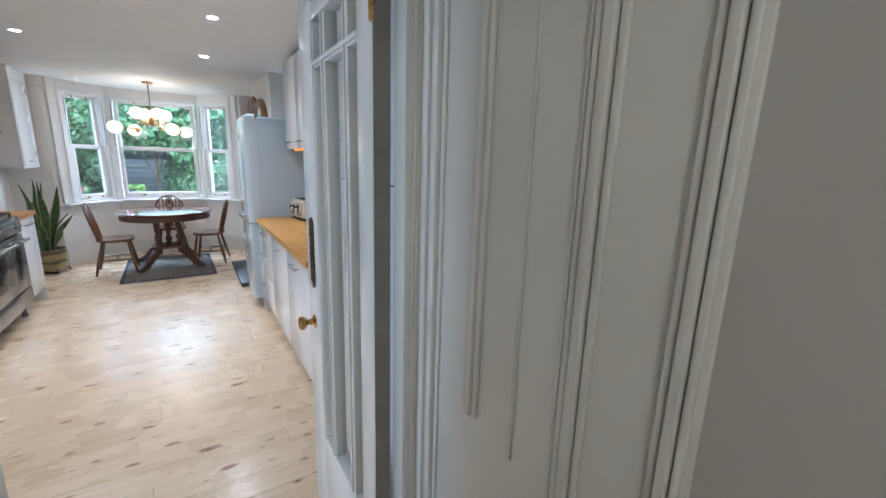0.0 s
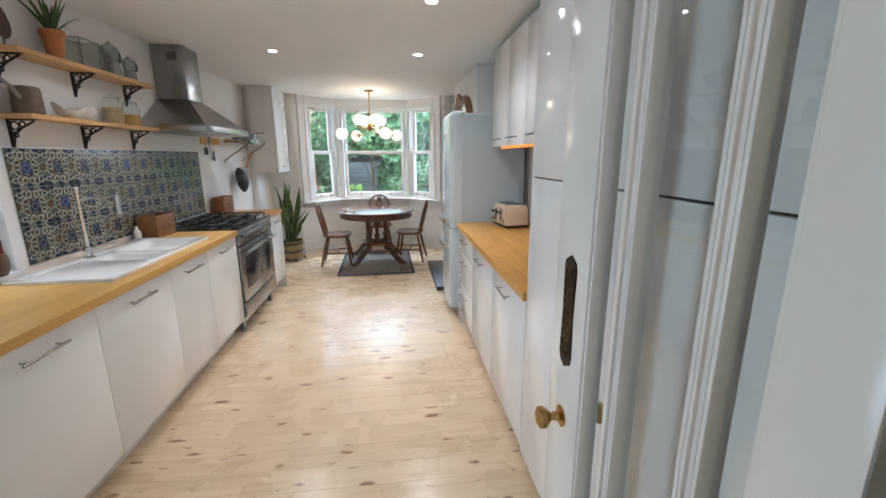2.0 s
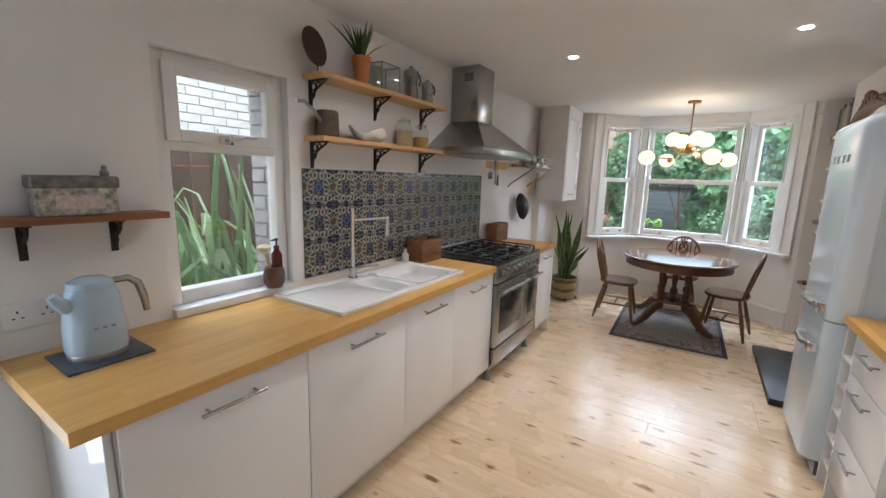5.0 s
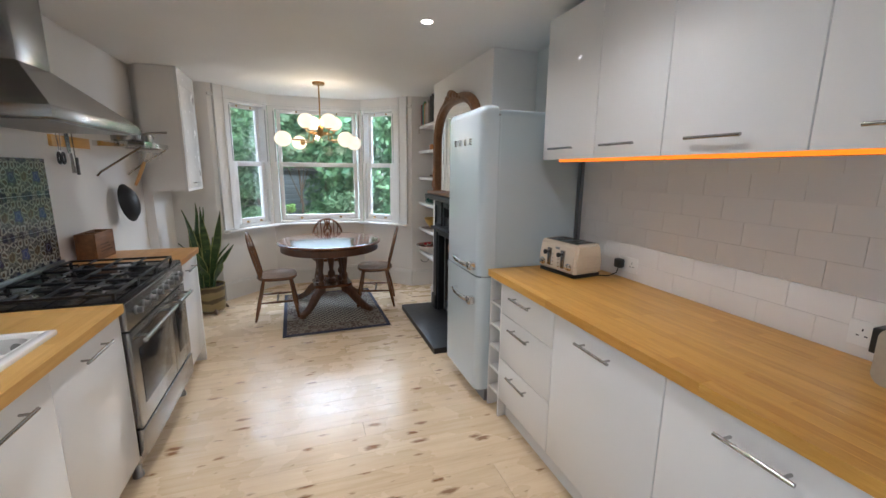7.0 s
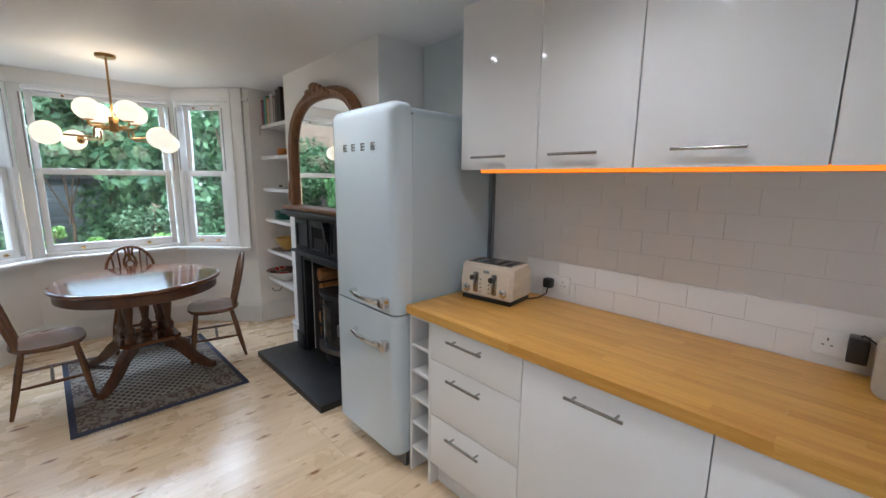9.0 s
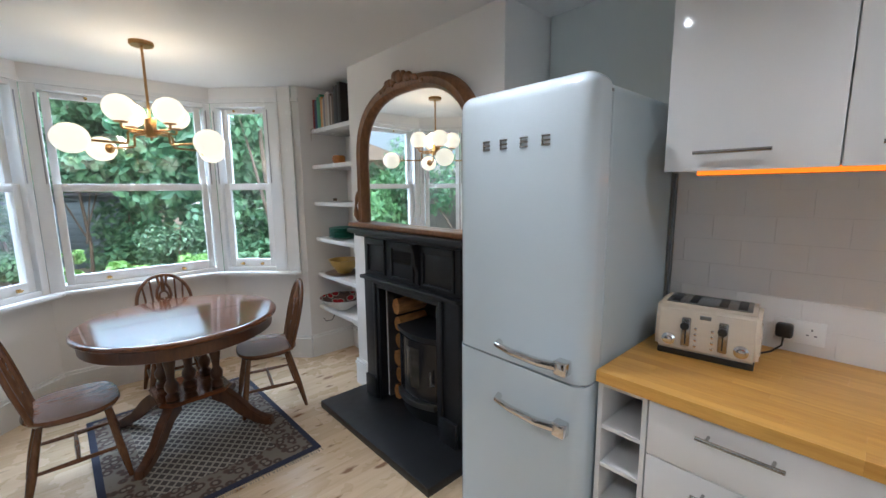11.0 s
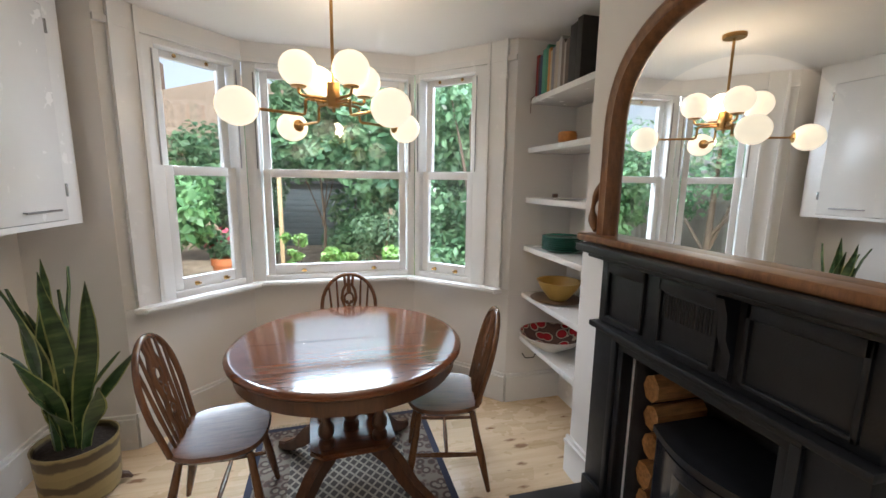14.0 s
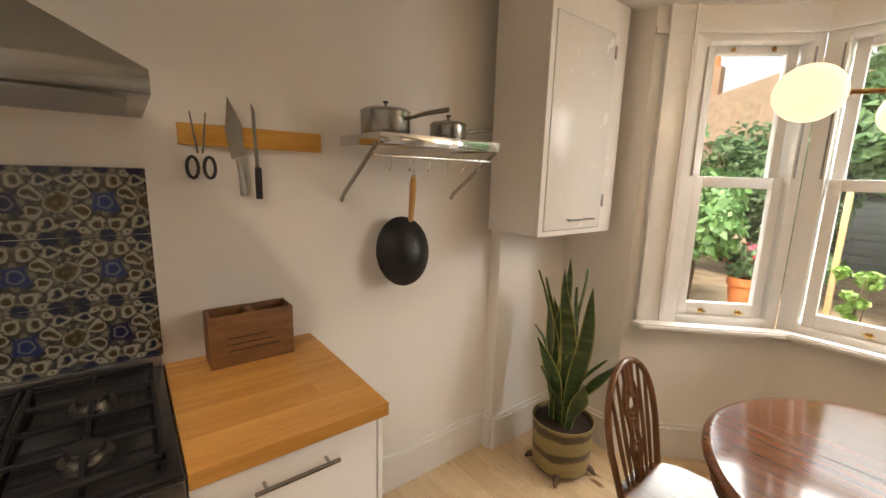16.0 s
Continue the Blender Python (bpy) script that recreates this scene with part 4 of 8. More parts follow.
M_STAVE = wood("oiled_beech_stave", (0.50, 0.24, 0.036), (0.70, 0.40, 0.088), 0.30, grain=(1.2, 14, 14), rnd=0.22)
M_STAVEE = wood("oiled_beech_end_stave", (0.44, 0.19, 0.036), (0.63, 0.33, 0.095), 0.32, grain=(1.2, 14, 14), rnd=0.16)
stave_worktop("worktop", 0.55, 2.458, XR - 0.002, 4.392, 15, M_BLOCK, M_STAVE, "long oiled solid beech worktop of glued staves", 21)
stave_worktop("worktop_end", XL + 0.002, 5.168, WTF, 5.658, 14, M_BLOCKE, M_STAVEE, "short oiled beech worktop beside the range cooker", 5)
# tall larder cabinet
tc_ = thing("tall_cabinet", (0.88, 1.76, 0), "tall white gloss larder cabinet up to the ceiling", "cabinet")
part("body", boxm(RF + 0.021, 1.03, 0.10, XR - 0.005, 2.455, 2.33), M_CARC, tc_)
part("plinth", boxm(RF + 0.06, 1.03, 0.0, RF + 0.075, 2.455, 0.10), M_CARC, tc_)
for y0, y1 in ((1.85, 2.455), (1.245, 1.85)):
    for z0, z1 in ((0.105, 1.413), (1.419, 2.325)):
        part("door", boxm(RF, y0 + 0.0015, z0, RF + 0.019, y1 - 0.0015, z1, bevel=0.002), M_GLOSSW, tc_)
# black strip that stands in for the shade between upper and lower doors
part("gap_shade", boxm(RF + 0.012, 1.245, 1.4125, RF + 0.0205, 2.455, 1.4195), M_BLACKI, tc_)
# wall cabinets
UF = 0.853
for y0, y1 in ((3.88, 4.33), (3.475, 3.88), (2.965, 3.475), (2.458, 2.965)):
    u = thing("wall_cabinet", (1.03, (y0 + y1) / 2, 1.575), "white gloss wall cabinet over the worktop", "cabinet", "wall cabinets")
    part("body", boxm(UF + 0.021, y0, 1.578, XR - 0.003, y1, 2.33), M_CARC, u)
    d = part("door", boxm(UF, y0 + 0.002, 1.572, UF + 0.019, y1 - 0.002, 2.332, bevel=0.002), M_GLOSSW, u)
    c = (y0 + y1) / 2 + 0.025
    part("handle", bar_handle(bmesh.new(), (UF, c - 0.103, 1.63), (UF, c + 0.103, 1.63), (-0.03, 0, 0)), M_STEEL, d, "brushed steel bar handle")
led = thing("led_strip", (0.95, 3.35, 1.57), "glowing amber LED strip under the wall cabinets", "light strip")
part("diffuser", boxm(0.905, 2.46, 1.559, 0.918, 4.24, 1.5775, bevel=0.002), M_LED, led)
part("channel", boxm(0.918, 2.46, 1.557, 0.926, 4.24, 1.578), M_STEEL, led)
# white wall tiles behind the worktop
def gloss_tile():
    return mat("white_brick_tile", (0.76, 0.735, 0.70), 0.22, vary=0.02, scale=3, bump=0.08, bscale=9)


bt = thing("tiled_splashback", (XR, 3.4, 0.91), "white brick-bond wall tiles behind the worktop", "splashback")
part("grout", boxm(XR - 0.004, 2.456, 0.911, XR - 0.0005, 4.40, 1.577), mat("white_grout", (0.76, 0.735, 0.70), 0.4), bt)
MT = gloss_tile()
tl = {}
for r in range(7):
    y = 2.458 - (0.1 if r % 2 else 0.0)
    while y < 4.39:
        a, b = max(y, 2.458), min(y + 0.1985, 4.398)
        ln = round(b - a, 3)
        if ln > 0.01:
            key = (ln, r == 6)
            if key not in tl:
                bb = boxm(-0.0045, 0.0004, 0.0004, 0, ln - 0.0004, (0.0989 if r < 6 else 0.064), bevel=0.0003, seg=1)
                me = bpy.data.meshes.new("tile")
                bb.to_mesh(me)
                bb.free()
                me.materials.append(MT)
                tl[key] = me
            share("tile", tl[key], bt, pose(-0.003, a - 3.4, 0.911 + r * 0.0995 - 0.91))
        y += 0.1995

# ---- retro fridge freezer ----
fr = thing("fridge_freezer", (0.86, 4.70, 0), "tall pastel blue rounded retro fridge freezer", "fridge")
fy0, fy1 = 4.405, 5.005


def rounded(bm, x0, y0, z0, x1, y1, z1, r, which, seg=6):
    """A box with some of its edges rounded far: which(edge middle) says which."""
    rr = bmesh.ops.create_cube(bm, size=1.0)
    for v in rr["verts"]:
        v.co = Vector((x0 + (v.co.x + 0.5) * (x1 - x0), y0 + (v.co.y + 0.5) * (y1 - y0), z0 + (v.co.z + 0.5) * (z1 - z0)))
    es = list({e for v in rr["verts"] for e in v.link_edges})
    big = [e for e in es if which((e.verts[0].co + e.verts[1].co) / 2)]
    bmesh.ops.bevel(bm, geom=big, offset=r, segments=seg, affect="EDGES", profile=0.5)
    return bm


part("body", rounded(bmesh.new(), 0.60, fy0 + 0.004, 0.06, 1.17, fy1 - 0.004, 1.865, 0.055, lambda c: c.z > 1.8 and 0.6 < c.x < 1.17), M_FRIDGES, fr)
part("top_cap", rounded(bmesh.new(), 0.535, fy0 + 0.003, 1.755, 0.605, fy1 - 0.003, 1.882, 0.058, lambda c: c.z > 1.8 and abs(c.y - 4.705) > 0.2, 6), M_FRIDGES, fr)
d1 = part("upper_door", rounded(bmesh.new(), 0.490, fy0, 0.857, 0.598, fy1, 1.885, 0.058,
                                lambda c: (c.x < 0.5 and (c.z > 1.8 or abs(c.y - 4.705) > 0.2)) or (c.z > 1.8 and abs(c.y - 4.705) > 0.2), 7), M_FRIDGE, fr, smooth=60)
d2 = part("lower_door", rounded(bmesh.new(), 0.490, fy0, 0.09, 0.598, fy1, 0.849, 0.05, lambda c: c.x < 0.5 and abs(c.y - 4.705) > 0.2, 7), M_FRIDGE, fr, smooth=60)
part("seal", boxm(0.52, fy0 + 0.01, 0.845, 0.60, fy1 - 0.01, 0.86), M_STEELD, fr)
part("base", boxm(0.56, fy0 + 0.01, 0.0, 1.15, fy1 - 0.01, 0.09), M_STEELD, fr)
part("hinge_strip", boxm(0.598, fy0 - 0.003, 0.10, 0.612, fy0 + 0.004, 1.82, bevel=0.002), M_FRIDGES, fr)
part("hinge_cap", boxm(0.592, fy0 - 0.002, 1.822, 0.606, fy0 + 0.003, 1.832, bevel=0.001), M_STEELD, fr)
for par, z in ((d1, 0.925), (d2, 0.70)):
    bm = bmesh.new()
    tube(bm, [(0.488, 4.76, z), (0.452, 4.745, z), (0.438, 4.67, z - 0.003), (0.440, 4.55, z - 0.006), (0.456, 4.49, z - 0.006)], [0.013, 0.015, 0.018, 0.020, 0.022], 12, flat=0.75)
    rounded(bm, 0.446, 4.448, z - 0.034, 0.492, 4.498, z + 0.018, 0.008, lambda c: True, 3)
    part("handle", bm, M_CHROME, par, "chunky chrome lever handle")
for k, y in enumerate((4.838, 4.755, 4.665, 4.575)):
    bm = bmesh.new()
    for z in (1.666, 1.681, 1.696):
        box(bm, 0.4865, y - 0.017, z - 0.0032, 0.491, y + 0.017, z + 0.0032, bevel=0.001)
    box(bm, 0.487, y + 0.010, 1.664, 0.491, y + 0.016, 1.698, bevel=0.001)
    part("badge", bm, M_STEEL, d1, "small barred steel badge")
# ---- fridge corner: dark strip for the shade in the gap beside the tall wall edge
solid("gap_shade_strip", boxm(XR - 0.035, 4.394, 0.91, XR - 0.012, 4.402, 1.575), M_STEELD, kind="structure")

# ---- fireplace ----
fp = thing("fireplace", (0.80, 5.765, 0), "black painted cast-iron fireplace surround with a mantelshelf", "fireplace")
SX = 0.775                                                # face of the surround
part("leg", boxm(SX, 6.085, 0.05, BX, 6.245, 0.905, bevel=0.005), M_BLACKI, fp)
part("leg", boxm(SX, 5.285, 0.05, BX, 5.445, 0.905, bevel=0.005), M_BLACKI, fp)
for y0, y1 in ((6.10, 6.235), (5.295, 5.43)):
    part("plinth_block", boxm(SX - 0.022, y0, 0.05, SX + 0.002, y1, 0.20, bevel=0.004), M_BLACKI, fp)
part("lintel", boxm(SX, 5.445, 0.868, BX, 6.085, 0.905, bevel=0.004), M_BLACKI, fp)
# stepped inner moulding round the opening
for k, (o, x) in enumerate(((0.0, 0.0), (0.03, 0.012))):
    bm = bmesh.new()
    y0, y1, zt_ = 5.412 + o, 6.118 - o, 0.888 - o
    xa = SX - 0.014 + x
    for q in ((y0, 0.05, y0 + 0.028, zt_), (y1 - 0.028, 0.05, y1, zt_), (y0, zt_, y1, zt_ + 0.028)):
        box(bm, xa, q[0], q[1], SX + 0.01, q[2], q[3], bevel=0.004)
    part("inner_moulding", bm, M_BLACKI, fp)
part("cornice", boxm(SX - 0.028, 5.272, 0.905, SX + 0.05, 6.258, 0.930, bevel=0.006), M_BLACKI, fp)
part("frieze", boxm(SX + 0.012, 5.285, 0.930, BX, 6.245, 1.205, bevel=0.004), M_BLACKI, fp)
for y0, y1 in ((5.985, 6.20), (5.68, 5.915), (5.325, 5.60)):
    bm = bmesh.new()
    for q in ((y0, 0.955, y0 + 0.014, 1.195), (y1 - 0.014, 0.955, y1, 1.195), (y0, 0.955, y1, 0.969), (y0, 1.151, y1, 1.195)):
        box(bm, SX, q[0], q[1], SX + 0.016, q[2], q[3], bevel=0.003)
    part("frieze_panel", bm, M_BLACKI, fp)
for k in range(18):
    yk = 5.705 + k * 0.0108
    part("flute", tube(bmesh.new(), [(SX + 0.006, yk, 1.06), (SX + 0.004, yk, 1.10), (SX + 0.006, yk, 1.14)], 0.0036, 5), M_BLACKI, fp)
for y, s in ((5.64, -1),):
    bm = bmesh.new()
    prism(bm, [(SX + 0.014, 0.94), (SX - 0.004, 0.96), (SX - 0.002, 1.03), (SX - 0.026, 1.08), (SX - 0.032, 1.15), (SX - 0.050, 1.20), (SX + 0.014, 1.20)], y - 0.014, y + 0.014, "y")
    part("corbel", bm, M_BLACKI, fp)
part("bed_moulding", boxm(SX - 0.045, 5.255, 1.205, BX, 6.275, 1.228, bevel=0.008), M_BLACKI, fp)
part("mantelshelf", boxm(0.70, 5.14, 1.226, BX, 6.325, 1.262, bevel=0.008, seg=3), M_BLACKI, fp)
# firebox
fb = mat("sooty_brick", (0.035, 0.028, 0.024), 0.85, vary=0.4, scale=9, bump=0.5)
bm = bmesh.new()
box(bm, BX + 0.001, FY0 - 0.001, 0.05, 1.16, FY0 + 0.012, FZ1)
box(bm, BX + 0.001, FY1 - 0.012, 0.05, 1.16, FY1 + 0.001, FZ1)
box(bm, 1.15, FY0, 0.05, 1.165, FY1, FZ1)
box(bm, BX + 0.001, FY0, FZ1 - 0.012, 1.16, FY1, FZ1 + 0.001)
part("firebox_lining", bm, fb, fp)
solid("hearth", boxm(0.448, 5.175, 0.0, 1.14, 6.345, 0.05, bevel=0.003), M_SLATE, "black slate hearth slab on the floor", "hearth")
# stove with a bowed front
sv = thing("wood_stove", (0.90, 5.74, 0.05), "small black wood-burning stove with a bowed glass door", "stove")


def bowed(y0, y1, z0, z1, xf, bow, xb):
    pts = [(xb, y0)]
    n = 10
    for k in range(n + 1):
        f = k / n
        pts.append((xf - bow * math.sin(math.pi * f), y0 + (y1 - y0) * f))
    pts.append((xb, y1))
    return prism(bmesh.new(), pts, z0, z1)


part("body", bowed(5.515, 5.915, 0.12, 0.60, 0.835, 0.05, 1.1), M_BLACKI, sv)
part("top_plate", bowed(5.505, 5.925, 0.60, 0.625, 0.825, 0.055, 1.1), M_BLACKI, sv)
dr = part("door", bowed(5.53, 5.90, 0.215, 0.585, 0.825, 0.05, 0.85), M_BLACKG, sv)
part("glass", bowed(5.58, 5.85, 0.28, 0.54, 0.817, 0.048, 0.84), mat("smoked_stove_glass", (0.03, 0.027, 0.022), 0.06, vary=0.5, scale=14, bump=0.0), dr, "sooted glass")
part("ash_lip", bowed(5.53, 5.90, 0.165, 0.20, 0.802, 0.055, 0.85), M_STEELD, sv, "polished lip below the door")
part("base", bowed(5.525, 5.905, 0.05, 0.125, 0.85, 0.045, 1.08), M_BLACKI, sv)
bm = bmesh.new()
tube(bm, [(0.815, 5.545, 0.33), (0.79, 5.55, 0.33), (0.79, 5.55, 0.42)], 0.006, 8)
part("door_latch", bm, M_STEELD, dr)
# stacked logs at both sides
barkm = mat("split_log", (0.42, 0.20, 0.065), 0.75, vary=0.35, scale=14, bump=0.5, stretch=(1, 5, 5))
rl = random.Random(8)
for y in (6.0, 5.462):
    for k in range(6):
        r = 0.046 if y > 5.7 else 0.03
        z = 0.05 + r + k * (0.125 if y > 5.7 else 0.07)
        if z + r > 0.80:
            break
        bm = bmesh.new()
        pts = [(r * (0.75 + 0.3 * rl.random()) * math.cos(a * math.pi / 3.5), (r * 1.35 * (0.8 + 0.25 * rl.random())) * math.sin(a * math.pi / 3.5)) for a in range(7)]
        prism(bm, [(y + min(max(a, -r), r * 0.95), z + b) for a, b in pts], 0.862 + rl.random() * 0.03, 1.12, "x")
        solid("log", bm, barkm, "split firewood log stacked beside the stove", "log", "stacked firewood logs", smooth=0)

# ---- overmantel mirror ----
mr = thing("overmantel_mirror", (0.80, 5.77, 1.262), "large arched mirror in a carved brown wooden frame", "mirror")
my0, my1, mz0 = 5.165, 6.335, 1.262
mc, half = (my0 + my1) / 2, (my1 - my0) / 2


def arch(inset, n=28):
    """Outline of the arched frame, from the foot on one side to the other."""
    hw = half - inset
    out = [(mc - hw, mz0 + 0.03)]
    zs, rz = 1.70, 0.475 - inset
    for k in range(n + 1):
        a = math.pi - math.pi * k / n
        c, s = math.cos(a), math.sin(a)
        out.append((mc + hw * math.copysign(abs(c) ** 0.78, c), zs + rz * abs(s) ** 0.80))
    out.append((mc + hw, mz0 + 0.03))
    return out


bm = bmesh.new()
o = arch(0.0)
i_ = arch(0.085)
prof = [(0.0, 0.0), (0.012, 0.028), (0.032, 0.040), (0.05, 0.030), (0.065, 0.034), (0.078, 0.018), (0.085, 0.006)]
rows = []
for ins, dep in prof:
    rows.append([bm.verts.new((BX - 0.012 - dep - 0.012, y, z)) for y, z in arch(ins)])
back = [bm.verts.new((BX - 0.003, y, z)) for y, z in o]
rows = [back] + rows + [[bm.verts.new((BX - 0.003, y, z)) for y, z in i_]]
for a, b in zip(rows, rows[1:]):
    for k in range(len(a) - 1):
        bm.faces.new((a[k], a[k + 1], b[k + 1], b[k]))
bmesh.ops.recalc_face_normals(bm, faces=bm.faces)
part("frame", bm, M_MIRRORW, mr, smooth=50)
mglass = bpy.data.materials.new("mirror_silver")
t_, p_ = nodes_of(mglass)
set_in(p_, Base_Color=(0.86, 0.87, 0.86, 1), Metallic=1.0, Roughness=0.01)
part("mirror_glass", prism(bmesh.new(), [(y, z) for y, z in arch(0.08)][::-1] and arch(0.08), BX - 0.020, BX - 0.012, "x"), mglass, mr, "clear silvered glass", smooth=0)
part("base_rail", boxm(BX - 0.105, my0 - 0.055, mz0, BX - 0.003, my1 + 0.055, mz0 + 0.032, bevel=0.008, seg=3), M_MIRRORW, mr)
# carved crest and side scrolls
bm = bmesh.new()
rg = random.Random(3)
for k in range(26):
    f = (k - 12.5) / 13
    y = mc + 0.04 + 0.21 * f
    z = 2.165 - 0.05 * f * f + rg.uniform(-0.016, 0.022) * (1 - abs(f))
    r = 0.030 * (1 - 0.6 * abs(f)) * rg.uniform(0.75, 1.15)
    bmesh.ops.create_icosphere(bm, subdivisions=2, radius=1.0, matrix=Matrix.Translation((BX - 0.05 - rg.uniform(0, 0.018), y, z)) @ Matrix.Diagonal((r * 0.7, r * rg.uniform(0.7, 1.5), r, 1)))
part("crest", bm, M_MIRRORW, mr, "carved leaf crest", smooth=60)
for s, y0 in ((1, my1 - 0.01), (-1, my0 + 0.01)):
    bm = bmesh.new()
    pts = []
    for k in range(14):
        a = k / 13 * 4.2
        pts.append((BX - 0.036, y0 + s * (0.022 + 0.036 * math.sin(a * 1.15)), mz0 + 0.045 + 0.0205 * k))
    tube(bm, pts, [0.018, 0.025, 0.028, 0.023, 0.014, 0.011, 0.013, 0.020, 0.025, 0.023, 0.016, 0.011, 0.008, 0.004], 12, flat=0.8)
    part("side_scroll", bm, M_MIRRORW, mr, "carved side scroll", smooth=60)

# ---- alcove shelves ----
for z in (2.035, 1.735, 1.42, 1.105, 0.785, 0.48):
    solid("alcove_shelf", boxm(0.885, 6.492, z - 0.034, XR - 0.001, 7.218, z, bevel=0.003), M_TRIM, "thick white painted shelf in the alcove", "shelf", "alcove shelves")

# ---- dining table ----
TX, TY = -0.265, 6.70
tb_ = thing("dining_table", (TX, TY, 0.012), "round dark varnished oak pedestal table", "table")
bm = bmesh.new()
lathe(bm, [(0.0, 0.718), (0.520, 0.718), (0.535, 0.722), (0.543, 0.732), (0.543, 0.742), (0.535, 0.750), (0.515, 0.753), (0.0, 0.753)], (TX, TY, 0), 72)
part("tabletop", bm, M_TABLET, tb_)
bm = bmesh.new()
lathe(bm, [(0.505, 0.648), (0.512, 0.652), (0.512, 0.719), (0.49, 0.719), (0.485, 0.650)], (TX, TY, 0), 64)
part("apron", bm, M_DARKW, tb_)
part("leaf_joint", boxm(TX - 0.53, TY - 0.0012, 0.7525, TX + 0.53, TY + 0.0012, 0.7536), M_BLACKI, tb_)
bm = prism(bmesh.new(), [(TX + 0.245 * math.cos(radians(49 + 90 * (k // 2) + (9 if k % 2 else -9))), TY + 0.245 * math.sin(radians(49 + 90 * (k // 2) + (9 if k % 2 else -9)))) for k in range(8)], 0.258, 0.285)
bmesh.ops.bevel(bm, geom=[e for e in bm.edges if abs(e.verts[0].co.z - e.verts[1].co.z) < 1e-4], offset=0.006, segments=2, affect="EDGES")
part("platform", bm, M_TABLET, tb_)
part("top_cleat", boxm(TX - 0.30, TY - 0.25, 0.69, TX + 0.30, TY + 0.25, 0.718), M_DARKW, tb_)
turned = [(0.034, 0.0), (0.036, 0.03), (0.022, 0.045), (0.036, 0.07), (0.037, 0.10), (0.020, 0.13), (0.024, 0.17), (0.034, 0.24), (0.035, 0.28), (0.023, 0.33), (0.021, 0.36), (0.034, 0.375), (0.034, 0.415)]
for k in range(4):
    a = radians(45 + 90 * k + 4)
    px_, py_ = TX + 0.175 * math.cos(a), TY + 0.175 * math.sin(a)
    part("column", lathe(bmesh.new(), turned, (px_, py_, 0.282), 16), M_DARKW, tb_, "turned column")
    bm = bmesh.new()
    prism(bm, [(0.14, 0.262), (0.22, 0.262), (0.30, 0.205), (0.38, 0.115), (0.46, 0.065), (0.505, 0.055), (0.512, 0.012), (0.47, 0.012), (0.40, 0.032), (0.31, 0.085), (0.22, 0.165), (0.14, 0.195)], -0.028, 0.028, "y")
    bmesh.ops.bevel(bm, geom=[e for e in bm.edges if abs(e.verts[0].co.y - e.verts[1].co.y) < 1e-4], offset=0.007, segments=2, affect="EDGES")
    moved(bm, pose(TX, TY, 0, 0, 0, 45 + 90 * k + 4))
    part("foot", bm, M_DARKW, tb_, "curved splayed foot")
part("middle_column", lathe(bmesh.new(), [(r * 1.1, z) for r, z in turned], (TX, TY, 0.282), 16), M_DARKW, tb_)

# ---- rug ----
def rug_mat():
    m = bpy.data.materials.new("worn_patterned_wool")
    t, p = nodes_of(m)
    v = coords(t, (1, 1, 1))
    sp = t.nodes.new("ShaderNodeSeparateXYZ")
    t.links.new(v, sp.inputs[0])
    ax, ay = math_node(t, "ABSOLUTE", sp.outputs[0]), math_node(t, "ABSOLUTE", sp.outputs[1])
    edge = math_node(t, "MINIMUM", math_node(t, "SUBTRACT", 0.50, ax), math_node(t, "SUBTRACT", 0.66, ay))
    # diamond lattice in the field
    u = math_node(t, "ADD", math_node(t, "MULTIPLY", sp.outputs[0], 19.0), math_node(t, "MULTIPLY", sp.outputs[1], 15.0))
    w = math_node(t, "SUBTRACT", math_node(t, "MULTIPLY", sp.outputs[0], 19.0), math_node(t, "MULTIPLY", sp.outputs[1], 15.0))
    lat = math_node(t, "MINIMUM", math_node(t, "ABSOLUTE", math_node(t, "SUBTRACT", math_node(t, "FRACT", u), 0.5)), math_node(t, "ABSOLUTE", math_node(t, "SUBTRACT", math_node(t, "FRACT", w), 0.5)))
    field = ramp(t, lat, [(0.10, (0.36, 0.32, 0.25)), (0.17, (0.060, 0.048, 0.042))])
    vo = t.nodes.new("ShaderNodeTexVoronoi")
    vo.inputs["Scale"].default_value = 21
    t.links.new(v, vo.inputs["Vector"])
    bord = ramp(t, vo.outputs["Distance"], [(0.25, (0.27, 0.23, 0.17)), (0.33, (0.055, 0.040, 0.034)), (0.5, (0.10, 0.052, 0.038)), (0.62, (0.22, 0.185, 0.14))])
    mx = t.nodes.new("ShaderNodeMix")
    mx.data_type = "RGBA"
    t.links.new(math_node(t, "GREATER_THAN", edge, 0.20), mx.inputs[0])
    t.links.new(bord, mx.inputs[6])
    t.links.new(field, mx.inputs[7])
    m2 = t.nodes.new("ShaderNodeMix")
    m2.data_type = "RGBA"
    t.links.new(math_node(t, "LESS_THAN", edge, 0.035), m2.inputs[0])
    t.links.new(mx.outputs[2], m2.inputs[6])
    m2.inputs[7].default_value = (0.018, 0.024, 0.055, 1)
    worn = noise_tex(t, v, 7, 4)
    m3 = t.nodes.new("ShaderNodeMix")
    m3.data_type = "RGBA"
    t.links.new(math_node(t, "MULTIPLY", worn, 0.35), m3.inputs[0])
    t.links.new(m2.outputs[2], m3.inputs[6])
    m3.inputs[7].default_value = (0.10, 0.085, 0.07, 1)
    t.links.new(m3.outputs[2], p.inputs["Base Color"])
    set_in(p, Roughness=0.95)
    bump_to(t, p, noise_tex(t, v, 240, 2), 0.5, 0.003)
    return m


